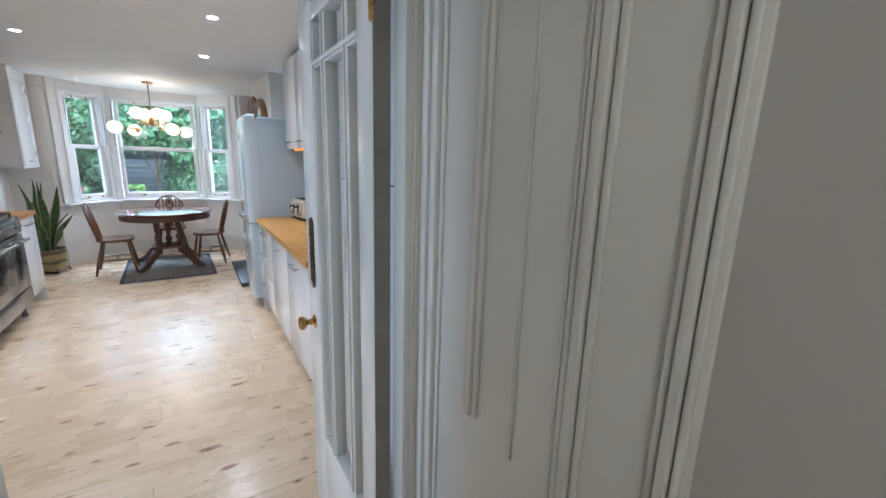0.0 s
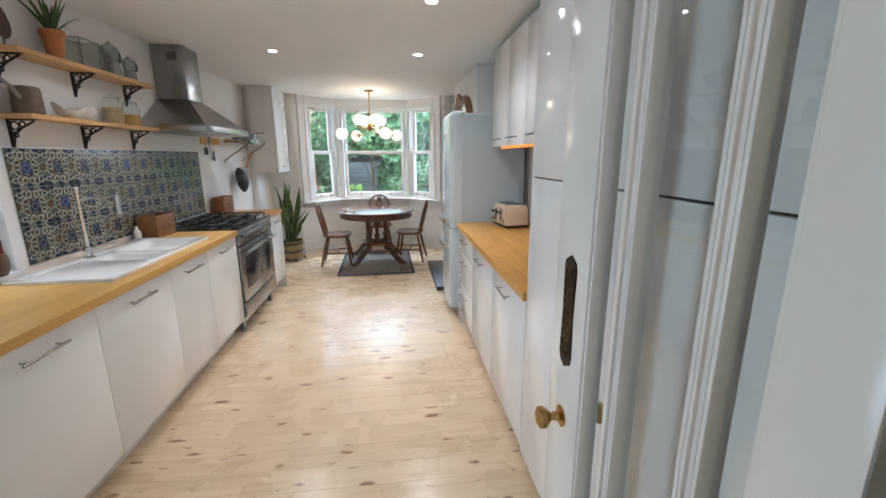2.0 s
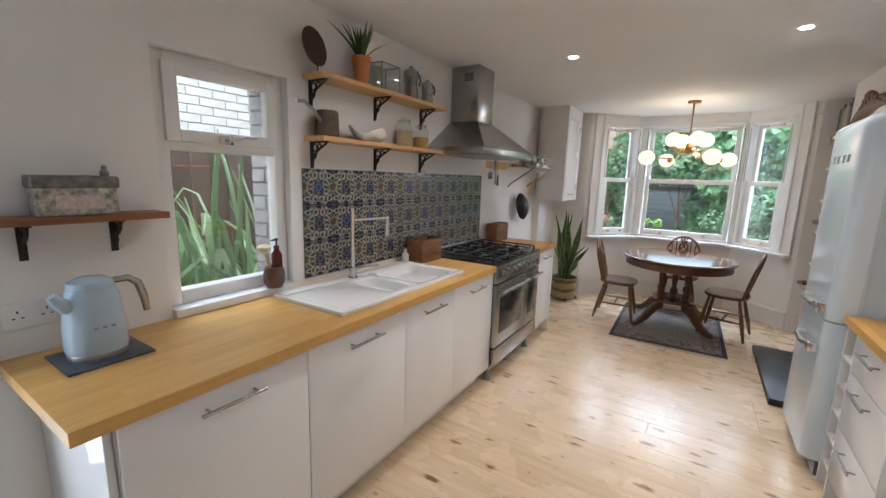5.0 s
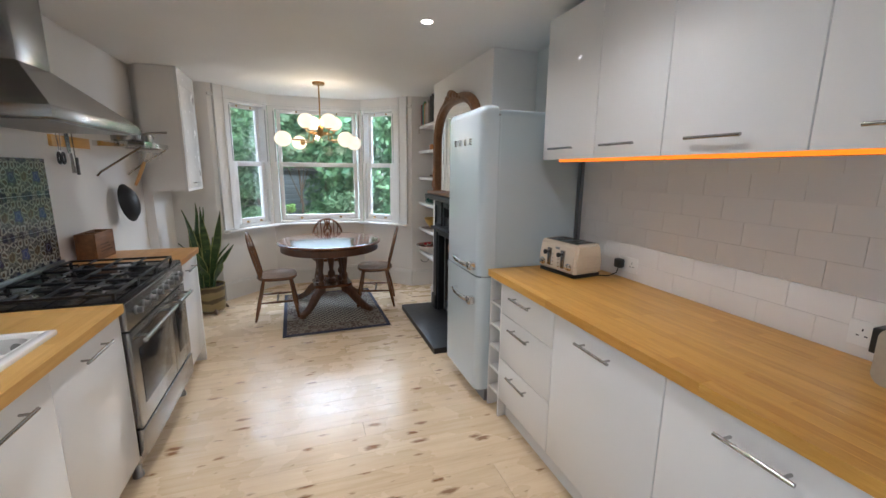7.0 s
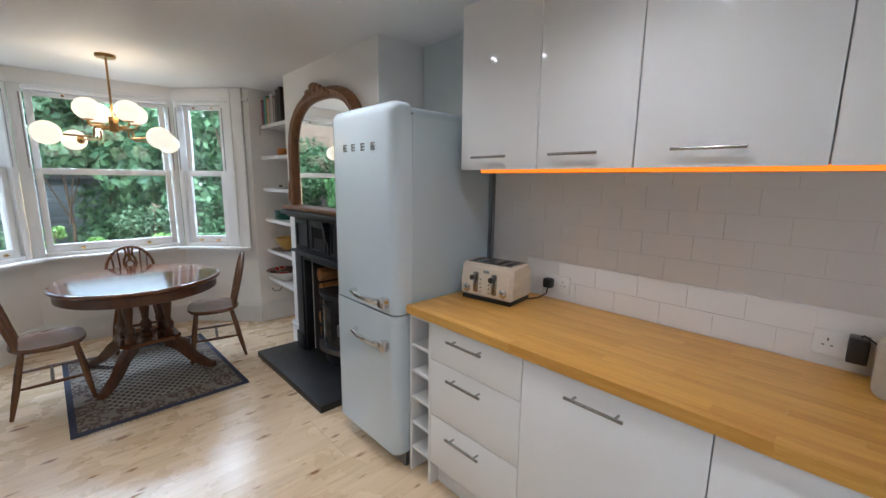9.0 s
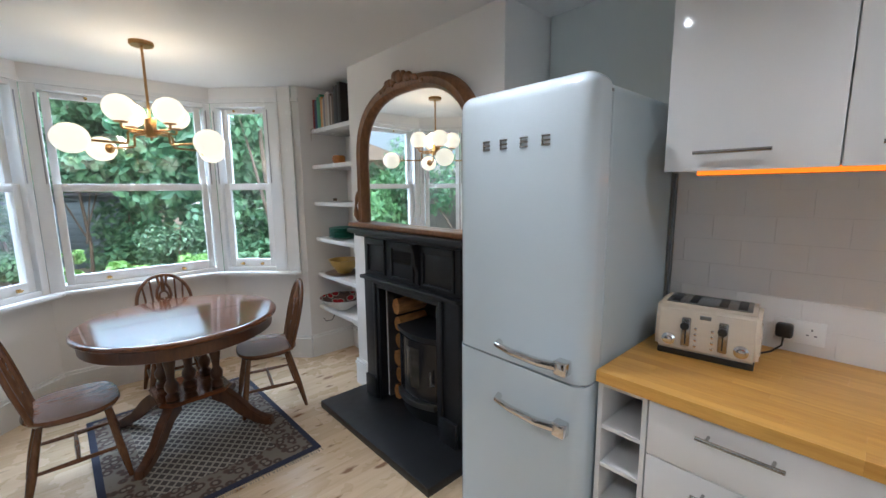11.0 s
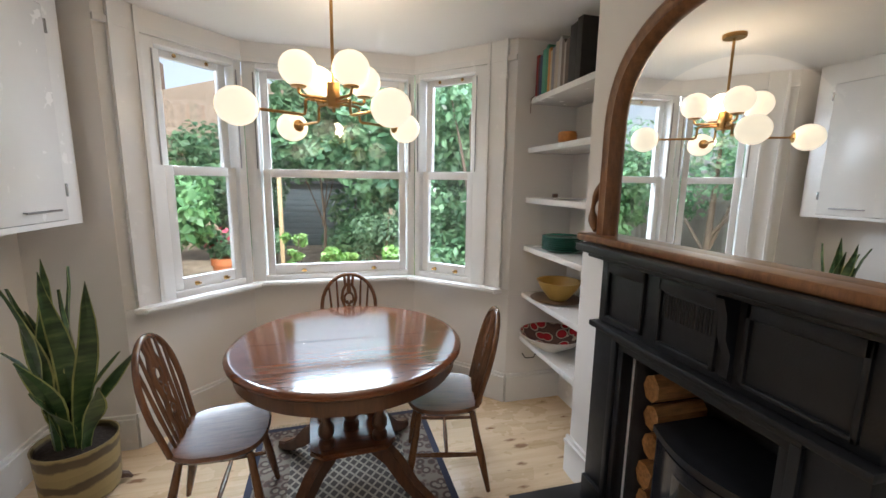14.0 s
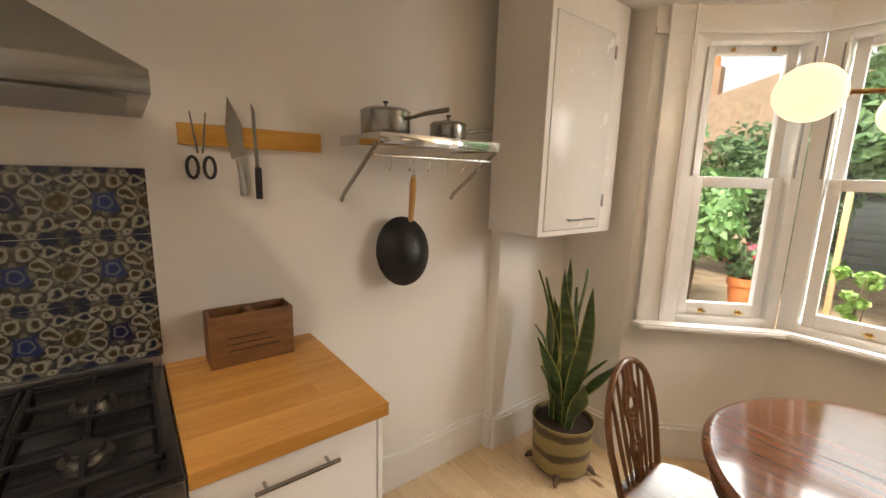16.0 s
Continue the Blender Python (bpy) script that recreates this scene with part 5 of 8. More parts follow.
rug = thing("rug", (-0.275, 6.565, 0.0), "worn dark patterned wool rug with a blue edge and fringe", "rug")
rug.rotation_euler = (0, 0, radians(1.5))
bm = boxm(-0.50 - 0.275, -0.66 + 6.565, 0.001, 0.50 - 0.275, 0.66 + 6.565, 0.011, bevel=0.003)
part("woven_field", bm, rug_mat(), rug)
rf = random.Random(5)
M_FRINGE = mat("pale_fringe", (0.30, 0.26, 0.20), 0.95)
for s in (-1, 1):
    bm = bmesh.new()
    for k in range(90):
        x = -0.49 + 0.98 * k / 89
        y = s * 0.66
        tube(bm, [(x - 0.275, y + 6.565, 0.006), (x - 0.275 + rf.uniform(-0.008, 0.008), y + s * 0.028 + 6.565, 0.003)], 0.0022, 4)
    part("fringe", bm, M_FRINGE, rug, "pale worn fringe")

# ---- wheel-back chairs ----
M_SEATW = wood("waxed_elm_seat", (0.075, 0.028, 0.011), (0.19, 0.078, 0.032), 0.24, grain=(2, 14, 14), scale=4, coat=0.3, bump=0.06)
M_CHAIRW = wood("waxed_brown_chair_wood", (0.070, 0.027, 0.011), (0.20, 0.085, 0.034), 0.26, grain=(12, 12, 1.5), scale=3, coat=0.4)


def chair(name="dining_chair"):
    root = thing(name, (0, 0, 0), "dark-stained bow-back wooden chair with a pierced splat", "chair", "chairs round the table")
    # seat, facing +x
    bm = bmesh.new()
    out = []
    for k in range(32):
        a = 2 * math.pi * k / 32
        c, s = math.cos(a), math.sin(a)
        hw = 0.205 + 0.012 * c
        out.append((0.195 * math.copysign(abs(c) ** 0.72, c), hw * math.copysign(abs(s) ** 0.72, s)))
    lo_ = [bm.verts.new((x * 0.93, y * 0.93, 0.405)) for x, y in out]
    md = [bm.verts.new((x, y, 0.424)) for x, y in out]
    up_ = [bm.verts.new((x * 0.97, y * 0.97, 0.438)) for x, y in out]
    inn = [bm.verts.new((x * 0.7, y * 0.7, 0.431)) for x, y in out]
    for a, b in ((lo_, md), (md, up_), (up_, inn)):
        for k in range(32):
            bm.faces.new((a[k], a[(k + 1) % 32], b[(k + 1) % 32], b[k]))
    bm.faces.new(lo_[::-1])
    bm.faces.new(inn)
    part("seat", bm, M_SEATW, root, smooth=50)
    feet = {}
    for sx in (1, -1):
        for sy in (1, -1):
            top_, foot = Vector((0.125 * sx, 0.125 * sy, 0.41)), Vector(((0.19 if sx > 0 else -0.215), 0.19 * sy, 0.0))
            feet[sx, sy] = (top_, foot)
            bm = bmesh.new()
            pts = [top_.lerp(foot, f) for f in (0, 0.25, 0.5, 0.62, 0.8, 1.0)]
            tube(bm, pts, [0.013, 0.016, 0.019, 0.0195, 0.016, 0.011], 10)
            part("leg", bm, M_CHAIRW, root)
    for sy in (1, -1):
        a = feet[1, sy][0].lerp(feet[1, sy][1], 0.56)
        b = feet[-1, sy][0].lerp(feet[-1, sy][1], 0.56)
        bm = bmesh.new()
        tube(bm, [a, a.lerp(b, 0.5), b], [0.008, 0.013, 0.008], 8)
        part("stretcher", bm, M_CHAIRW, root)
    a = feet[1, 1][0].lerp(feet[1, 1][1], 0.56).lerp(feet[-1, 1][0].lerp(feet[-1, 1][1], 0.56), 0.5)
    b = Vector((a.x, -a.y, a.z))
    bm = bmesh.new()
    tube(bm, [a, a.lerp(b, 0.5), b], [0.008, 0.012, 0.008], 8)
    part("stretcher", bm, M_CHAIRW, root)

    def on_back(y, z):
        """A place on the raked plane of the back."""
        return Vector((-0.150 - (z - 0.43) * 0.24, y, z))
    hoop = []
    for k in range(25):
        a = math.pi * k / 24
        y = -0.185 * math.cos(a) * (1.0 if math.sin(a) > 0.35 else 1.0 - 0.10 * (0.35 - math.sin(a)))
        z = 0.60 + 0.275 * math.sin(a) ** 0.8
        hoop.append(on_back(y, z))
    pts = [on_back(-0.150, 0.432)] + hoop + [on_back(0.150, 0.432)]
    bm = bmesh.new()
    tube(bm, pts, 0.0125, 10)
    part("back_bow", bm, M_CHAIRW, root)

    def top_at(y):
        return 0.60 + 0.275 * max(0.0, 1 - (y / 0.185) ** 2) ** 0.4
    for y in (-0.125, -0.078, 0.078, 0.125):
        bm = bmesh.new()
        z1 = top_at(y * 1.06)
        tube(bm, [on_back(y * 0.72, 0.432), on_back(y * 0.9, 0.6), on_back(y * 1.06, z1)], [0.0065, 0.0085, 0.006], 8)
        part("spindle", bm, M_CHAIRW, root)
    # splat: two curved sides round a pierced feather motif
    bm = bmesh.new()
    side = [(0.018, 0.435), (0.020, 0.50), (0.034, 0.55), (0.020, 0.605), (0.030, 0.66), (0.048, 0.715), (0.040, 0.765), (0.022, 0.80), (0.030, 0.865)]
    for s in (1, -1):
        tube(bm, [on_back(s * y, z) for y, z in side], 0.010, 8)
    for y, z, r in ((0, 0.715, 0.030), (0, 0.553, 0.020), (0.0, 0.645, 0.016)):
        tube(bm, [on_back(y + r * math.cos(k * math.pi / 6), z + r * 1.2 * math.sin(k * math.pi / 6)) for k in range(12)], 0.0075, 6, closed=True)
    tube(bm, [on_back(0, 0.435), on_back(0, 0.54)], 0.012, 8)
    tube(bm, [on_back(0, 0.745), on_back(0, 0.868)], [0.016, 0.010], 8)
    tube(bm, [on_back(-0.012, 0.70), on_back(0, 0.66), on_back(0.012, 0.70)], 0.007, 6)
    part("splat", bm, M_CHAIRW, root, "pierced feather-shaped splat")
    return root


c1 = chair()
copy_thing(c1, pose(0.215, 6.68, 0.0, 0, 0, 168))
copy_thing(c1, pose(-0.25, 7.33, 0.0, 0, 0, -91))
c1.matrix_basis = pose(-0.815, 6.575, 0.0, 0, 0, 2)

# ---- chandelier ----
HX, HY = -0.307, 6.81
cd = thing("chandelier", (HX, HY, H), "brass chandelier with eight lit opal glass globes", "chandelier")
M_GOLD = mat("satin_brass", (0.46, 0.27, 0.10), 0.3, 1.0, vary=0.1, scale=20, bump=0.05)
part("ceiling_rose", lathe(bmesh.new(), [(0.0, -0.022), (0.058, -0.022), (0.062, -0.016), (0.062, 0.0)], (HX, HY, H), 28), M_GOLD, cd)
part("rod", tube(bmesh.new(), [(HX, HY, H - 0.02), (HX, HY, 1.92)], 0.0075, 10), M_GOLD, cd)
part("hub", boxm(HX - 0.028, HY - 0.028, 1.845, HX + 0.028, HY + 0.028, 1.955, bevel=0.004), M_GOLD, cd)
part("finial", lathe(bmesh.new(), [(0.0, -0.022), (0.008, -0.016), (0.006, -0.004), (0.012, 0.0)], (HX, HY, 1.845), 12), M_GOLD, cd)


chl = new("chandelier_light", bpy.data.lights.new("chandelier_light", "POINT"))
low = new("chandelier_glow", bpy.data.lights.new("chandelier_glow", "SPOT"))
low.data.energy, low.data.color, low.data.shadow_soft_size = 5, (1.0, 0.80, 0.56), 0.60
low.data.spot_size, low.data.spot_blend = radians(172), 0.4
low.matrix_world = look((HX, HY, 1.69), (HX, HY + 0.001, 0.0))
chl.data.energy, chl.data.color, chl.data.shadow_soft_size = 3.6, (1.0, 0.78, 0.52), 0.07
chl.location = (HX, HY + 0.03, 1.99)


def globe(at, r):
    bm = bmesh.new()
    bmesh.ops.create_uvsphere(bm, u_segments=28, v_segments=18, radius=r, matrix=Matrix.Translation(at) @ Matrix.Diagonal((1, 1, 0.94, 1)))
    return bm


for k in range(4):
    a = radians(31 + 90 * k)
    e = Vector((math.cos(a), math.sin(a), 0))
    h0 = Vector((HX, HY, 0))

    def at(r, z):
        return h0 + e * r + Vector((0, 0, z))
    # lower arm to the outer globe
    bm = bmesh.new()
    tube(bm, [at(0.02, 1.866), at(0.125, 1.866), at(0.135, 1.862), at(0.14, 1.852), at(0.14, 1.822), at(0.145, 1.800), at(0.155, 1.795), at(0.36, 1.795)], 0.0065, 8)
    part("outer_arm", bm, M_GOLD, cd)
    cup = lathe(bmesh.new(), [(0.0, -0.002), (0.014, 0.0), (0.030, 0.010), (0.032, 0.018), (0.0, 0.022)], seg=18, m=Matrix.Translation(at(0.346, 1.795)) @ Vector((0, 0, 1)).rotation_difference(e).to_matrix().to_4x4())
    part("cup", cup, M_GOLD, cd)
    part("globe", globe(at(0.430, 1.795), 0.080), M_BULB, cd, "lit opal glass globe")
    # upright to the inner globe, a little aside of the arm
    b = radians(28 + 90 * k)
    e = Vector((math.cos(b), math.sin(b), 0))
    bm = bmesh.new()
    tube(bm, [at(0.02, 1.880), at(0.150, 1.880), at(0.160, 1.884), at(0.165, 1.894), at(0.165, 1.915)], 0.0065, 8)
    part("inner_arm", bm, M_GOLD, cd)
    part("cup", lathe(bmesh.new(), [(0.010, -0.004), (0.032, 0.0), (0.034, 0.006), (0.0, 0.008)], at(0.165, 1.911), 18), M_GOLD, cd)
    part("globe", globe(at(0.165, 1.988), 0.080), M_BULB, cd, "lit opal glass globe")

# ---- glazed door, standing open ----
dr_ = thing("door_1", (0.441, 1.06, 0), "white gloss glazed door with brass knobs, standing open", "door", kind="structure")
dr_.rotation_euler = (0, 0, radians(90.0))
LW, LT, LZ = 0.683, 0.048, 1.99


def leaf(*bxs, bevel=0.003):
    """Boxes in the leaf's own place: along it, through it, up; shifted so that part() lands them right."""
    bm = bmesh.new()
    for q in bxs:
        box(bm, *q, bevel=bevel)
    bmesh.ops.translate(bm, vec=(0.441, 1.06, 0), verts=bm.verts)
    return bm


z_lo, z_hi, z_bar = 0.40, 1.93, 1.785
part("stile", leaf((0, 0, 0.008, 0.100, LT, LZ)), M_DOORP, dr_)
# hinge edge faces the dim hall: its shade is put into a darker grey
part("hinge_edge", leaf((-0.0015, 0.002, 0.010, 0.0, LT - 0.002, LZ - 0.002), bevel=0), mat("shaded_grey_edge", (0.25, 0.235, 0.205), 0.5, vary=0.15, scale=8), dr_, "hinge edge with its shade put into the grey")
part("stile", leaf((0.52, 0, 0.008, LW, LT, LZ)), M_DOORP, dr_)
part("rail", leaf((0.100, 0.001, 0.008, 0.52, LT - 0.001, z_lo)), M_DOORP, dr_)
part("rail", leaf((0.100, 0.001, z_hi, 0.52, LT - 0.001, LZ)), M_DOORP, dr_)
for a, b in ((0.186, 0.210), (0.392, 0.417)):
    part("glazing_bar", leaf((a, 0.004, z_lo, b, LT - 0.004, z_hi), (a + 0.008, -0.003, z_lo, b - 0.008, LT + 0.003, z_hi)), M_DOORP, dr_)
part("glazing_bar", leaf((0.100, 0.005, z_bar, 0.52, LT - 0.005, z_bar + 0.028), (0.100, -0.002, z_bar + 0.008, 0.52, LT + 0.002, z_bar + 0.020)), M_DOORP, dr_)
for a, b in ((0.100, 0.186), (0.210, 0.392), (0.417, 0.52)):
    for z0, z1 in ((z_lo, z_bar), (z_bar + 0.028, z_hi)):
        pn = part("pane", leaf((a - 0.003, 0.018, z0 - 0.003, b + 0.003, 0.022, z1 + 0.003), bevel=0), M_GLASS, dr_)
        for x in (a, b - 0.009):
            part("beading", leaf((x, 0.004, z0, x + 0.009, LT - 0.004, z1)), M_DOORP, pn)
for s, y in ((1, LT), (-1, 0.0)):
    kb = lathe(bmesh.new(), [(0.026, 0.0), (0.027, 0.004), (0.012, 0.010), (0.010, 0.030), (0.020, 0.036), (0.027, 0.046), (0.026, 0.058), (0.016, 0.064), (0.0, 0.066)], seg=20, m=pose(0.441 + 0.600, 1.06 + y, 0.868, -90 * s, 0, 0))
    part("knob", kb, M_BRASS, dr_, "round aged brass knob")
    bm = bmesh.new()
    yy = (y + 0.0035 * s)
    out = [(-0.030, -0.11), (-0.024, -0.125), (0.0, -0.138), (0.024, -0.125), (0.030, -0.11), (0.026, 0.0), (0.030, 0.11), (0.024, 0.125), (0.0, 0.138), (-0.024, 0.125), (-0.030, 0.11), (-0.026, 0.0)]
    prism(bm, [(0.441 + 0.600 + a, 1.143 + b) for a, b in out], 1.06 + min(y, yy), 1.06 + max(y, yy), "y")
    plate = part("finger_plate", bm, mat("dark_bronze", (0.05, 0.032, 0.018), 0.45, 0.9, vary=0.3, scale=30), dr_, "ornate dark bronze finger plate")
    bm = bmesh.new()
    for k in range(9):
        for sx in (-1, 1):
            r = 0.008
            c = (0.441 + 0.600 + sx * 0.011, 1.06 + yy, 1.143 - 0.10 + k * 0.025)
            tube(bm, [(c[0] + r * math.cos(j * math.pi / 4), c[1], c[2] + r * 1.3 * math.sin(j * math.pi / 4)) for j in range(8)], 0.003, 5, closed=True)
    part("scrollwork", bm, mat("dark_brass", (0.11, 0.07, 0.035), 0.4, 0.9, vary=0.2, scale=30), plate, "pierced scrollwork")
for z in (0.2, 1.80):
    part("hinge", lathe(bmesh.new(), [(0.007, 0), (0.007, 0.09), (0.004, 0.096)], (0.441 - 0.004, 1.06 + LT + 0.002, z), 10), M_BRASS, dr_, "brass butt hinge")

# ---- glazed side door in the left wall, beside the end panel ----
sd = thing("door_2", (XL, 1.5, 0), "white glazed side door to the passage", "door", kind="structure")
bm = bmesh.new()
for q in ((1.06, 0, 1.13, 2.05), (1.80, 0, 1.87, 2.05), (1.13, 1.98, 1.80, 2.05)):
    box(bm, XL - 0.06, q[0], q[1], XL + 0.018, q[2], q[3], bevel=0.004)
part("door_frame", bm, M_TRIM, sd)
bm = bmesh.new()
for q in ((1.13, 0.01, 1.22, 1.98), (1.71, 0.01, 1.80, 1.98), (1.22, 0.01, 1.71, 0.25), (1.22, 1.88, 1.71, 1.98)):
    box(bm, XL - 0.05, q[0], q[1], XL - 0.005, q[2], q[3], bevel=0.004)
part("leaf", bm, M_TRIM, sd)
pn = part("pane", boxm(XL - 0.03, 1.22, 0.25, XL - 0.026, 1.71, 1.88), M_GLASS, sd)
pn.visible_shadow = False

# ---- garden ----
GZ = -0.30


def leaf_mat(name, lo, hi):
    m = bpy.data.materials.new(name)
    t, p = nodes_of(m)
    g = t.nodes.new("ShaderNodeNewGeometry")
    c = ramp(t, g.outputs["Random Per Island"], [(0.0, lo), (1.0, hi)])
    t.links.new(c, p.inputs["Base Color"])
    set_in(p, Roughness=0.42)
    out = t.nodes["Material Output"]
    tl_ = t.nodes.new("ShaderNodeBsdfTranslucent")
    t.links.new(c, tl_.inputs[0])
    ad = t.nodes.new("ShaderNodeMixShader")
    ad.inputs[0].default_value = 0.35
    t.links.new(p.outputs[0], ad.inputs[1])
    t.links.new(tl_.outputs[0], ad.inputs[2])
    t.links.new(ad.outputs[0], out.inputs[0])
    return m


M_LEAF1 = leaf_mat("ivy_leaf", (0.072, 0.175, 0.090), (0.245, 0.425, 0.21))
M_LEAF2 = leaf_mat("bright_leaf", (0.15, 0.32, 0.07), (0.34, 0.52, 0.14))
M_LEAF3 = leaf_mat("grey_green_leaf", (0.09, 0.17, 0.09), (0.20, 0.30, 0.16))
M_LEAF4 = leaf_mat("dark_leaf", (0.035, 0.095, 0.04), (0.11, 0.22, 0.08))
M_LEAF5 = leaf_mat("willow_leaf", (0.08, 0.20, 0.07), (0.22, 0.40, 0.15))
M_PINK = leaf_mat("pink_petal", (0.60, 0.05, 0.09), (0.75, 0.14, 0.22))
M_WHITEP = leaf_mat("white_petal", (0.70, 0.62, 0.60), (0.80, 0.78, 0.74))
M_BARK = mat("bark", (0.12, 0.085, 0.055), 0.9, vary=0.3, scale=20, bump=0.6, stretch=(1, 1, 0.3))


def leaves_mesh(name, blobs, n, size, m, seed, droop=0.0):
    """Many single folded leaves scattered through a cluster of lumps: (x, y, z, rx, ry, rz)."""
    rg_ = np.random.default_rng(seed)
    b = np.array(blobs)
    vol = (b[:, 3] * b[:, 4] * b[:, 5]) ** (2 / 3)
    pick = rg_.choice(len(b), n, p=vol / vol.sum())
    d = rg_.normal(size=(n, 3))
    d /= np.linalg.norm(d, axis=1)[:, None]
    c = b[pick, :3] + d * b[pick, 3:] * (0.62 + 0.45 * rg_.random((n, 1)))
    nrm = d + rg_.normal(size=(n, 3)) * 0.55 + np.array([0, 0, 0.5])
    nrm /= np.linalg.norm(nrm, axis=1)[:, None]
    a = np.cross(nrm, rg_.normal(size=(n, 3)))
    a /= np.linalg.norm(a, axis=1)[:, None]
    a[:, 2] -= droop
    w = np.cross(nrm, a)
    s = size * (0.55 + 0.8 * rg_.random((n, 1)))
    pts = np.stack([c - a * s * 0.5, c + w * s * 0.34 + nrm * s * 0.08, c + w * s * 0.22 + a * s * 0.3 + nrm * s * 0.05, c + a * s * 0.62, c - w * s * 0.22 + a * s * 0.3 + nrm * s * 0.05, c - w * s * 0.34 + nrm * s * 0.08], axis=1).reshape(-1, 3)
    k = np.arange(n)[:, None] * 6
    faces = np.concatenate([k + np.array([[0, 1, 2, 3]]), k + np.array([[0, 3, 4, 5]])]).tolist()
    me = bpy.data.meshes.new(name)
    me.from_pydata(pts.tolist(), [], faces)
    me.materials.append(m)
    return me


def shrub(name, base, label, category, blobs, n, size, m, seed, trunk=0.05, droop=0.0, flower=None):
    root = thing(name, base, label, category)
    bx, by, bz = base
    rr = random.Random(seed)
    bm = bmesh.new()
    top = max(b[2] for b in blobs)
    tube(bm, [(bx, by, bz), (bx + 0.05, by, bz + 0.3 * (top - bz)), (bx - 0.03, by + 0.04, bz + 0.7 * (top - bz)), (bx, by, top)], [trunk, trunk * 0.8, trunk * 0.6, trunk * 0.25], 8)
    part("trunk", bm, M_BARK, root)
    for q in blobs[:3]:
        bm = bmesh.new()
        z0 = bz + (q[2] - bz) * 0.45
        tube(bm, [(bx, by, z0), ((bx + q[0]) / 2, (by + q[1]) / 2, (z0 + q[2]) / 2 + 0.06), (q[0], q[1], q[2])], [trunk * 0.5, trunk * 0.35, trunk * 0.12], 6)
        part("limb", bm, M_BARK, root)
    ob = new("crown", leaves_mesh("crown", [(q[0] - bx, q[1] - by, q[2] - bz, *q[3:]) for q in blobs], n, size, m, seed, droop))
    ob.parent = root
    if flower:
        fm, fn, fs = flower
        ob = new("blossom", leaves_mesh("blossom", [(q[0] - bx, q[1] - by, q[2] - bz, q[3] * 1.05, q[4] * 1.05, q[5] * 1.05) for q in blobs], fn, fs, fm, seed + 1))
        ob.parent = root
    return root


def lumps(seed, x0, x1, y0, y1, z0, z1, n, r0, r1):
    rr = random.Random(seed)
    out = []
    for _ in range(n):
        r = rr.uniform(r0, r1)
        out.append((rr.uniform(x0, x1), rr.uniform(y0, y1), rr.uniform(z0, z1), r, r * 0.8, r * rr.uniform(0.7, 1.0)))
    return out


gm = mat("gravel_and_earth", (0.46, 0.36, 0.25), 0.9, vary=0.3, scale=3, bump=0.7, bscale=40, dist=0.02)
structure("ground", boxm(-60, 7.6, GZ - 0.2, 60, 120, GZ), gm, "pale gravel and earth of the garden")
structure("ground_passage", boxm(-8, -4, GZ - 0.2, XL - 0.3, 7.6, GZ), mat("passage_paving", (0.25, 0.23, 0.21), 0.85, vary=0.2, scale=5), "grey paving of the side passage")
# fig and ivy mass behind the middle window, shrubs in front
shrub("fig_tree", (1.1, 11.3, GZ), "large-leaved green fig tree spreading over the garden", "tree", lumps(1, 0.35, 2.6, 10.8, 12.4, 0.3, 3.4, 17, 0.5, 0.9), 9500, 0.155, M_LEAF1, 1, 0.05)
shrub("climbing_fig", (1.3, 13.4, GZ), "broad green climber high over the fence", "tree", lumps(2, -1.0, 1.4, 12.6, 14.0, 2.05, 4.6, 17, 0.6, 1.0), 11000, 0.15, M_LEAF1, 2, 0.05)
shrub("grey_shrub", (0.35, 10.3, GZ), "feathery grey-green garden shrub", "shrub", lumps(3, 0.1, 0.75, 10.2, 10.7, 0.4, 1.15, 8, 0.22, 0.34), 3600, 0.055, M_LEAF3, 3, 0.03)
shrub("lime_shrub", (-0.75, 9.55, GZ), "small bright lime-green shrub", "shrub", lumps(4, -0.92, -0.70, 9.5, 9.7, 0.3, 0.95, 13, 0.03, 0.075), 900, 0.055, M_LEAF2, 4, 0.015)
shrub("low_ferns", (0.0, 9.45, GZ), "low bright green ground plants", "shrub", lumps(5, -0.42, 0.55, 9.3, 9.9, 0.25, 0.66, 30, 0.05, 0.13), 2600, 0.075, M_LEAF2, 5, 0.015)
shrub("dark_shrub", (-2.3, 13.6, GZ), "dark evergreen shrub before the shed", "shrub", lumps(6, -2.7, -1.7, 13.2, 14.2, 0.3, 1.5, 9, 0.35, 0.55), 2600, 0.10, M_LEAF4, 6, 0.06)
shrub("border_shrub", (0.0, 12.6, GZ), "mixed green border planting before the fence", "shrub", lumps(16, -0.55, 1.2, 12.0, 13.0, 0.0, 1.25, 14, 0.28, 0.45), 4200, 0.10, M_LEAF1, 16, 0.04)
shrub("fig_branch", (-0.6, 12.4, GZ), "leafy fig overhanging the shed", "tree", lumps(17, -1.6, 0.2, 11.9, 12.6, 1.9, 2.9, 9, 0.3, 0.5), 3200, 0.15, M_LEAF1, 17, 0.03)
shrub("ivy_stump", (-1.55, 13.2, GZ), "ivy-covered stump in front of the shed", "shrub", lumps(18, -1.85, -1.35, 13.0, 13.4, 0.1, 1.35, 9, 0.18, 0.3), 1900, 0.08, M_LEAF1, 18, 0.03)
shrub("ivy_bank", (-2.3, 14.4, GZ), "ivy-clad bank of leaves beyond the terrace", "hedge", lumps(19, -3.1, -1.7, 14.0, 14.8, 1.0, 2.75, 15, 0.4, 0.6), 5200, 0.12, M_LEAF1, 19, 0.05)
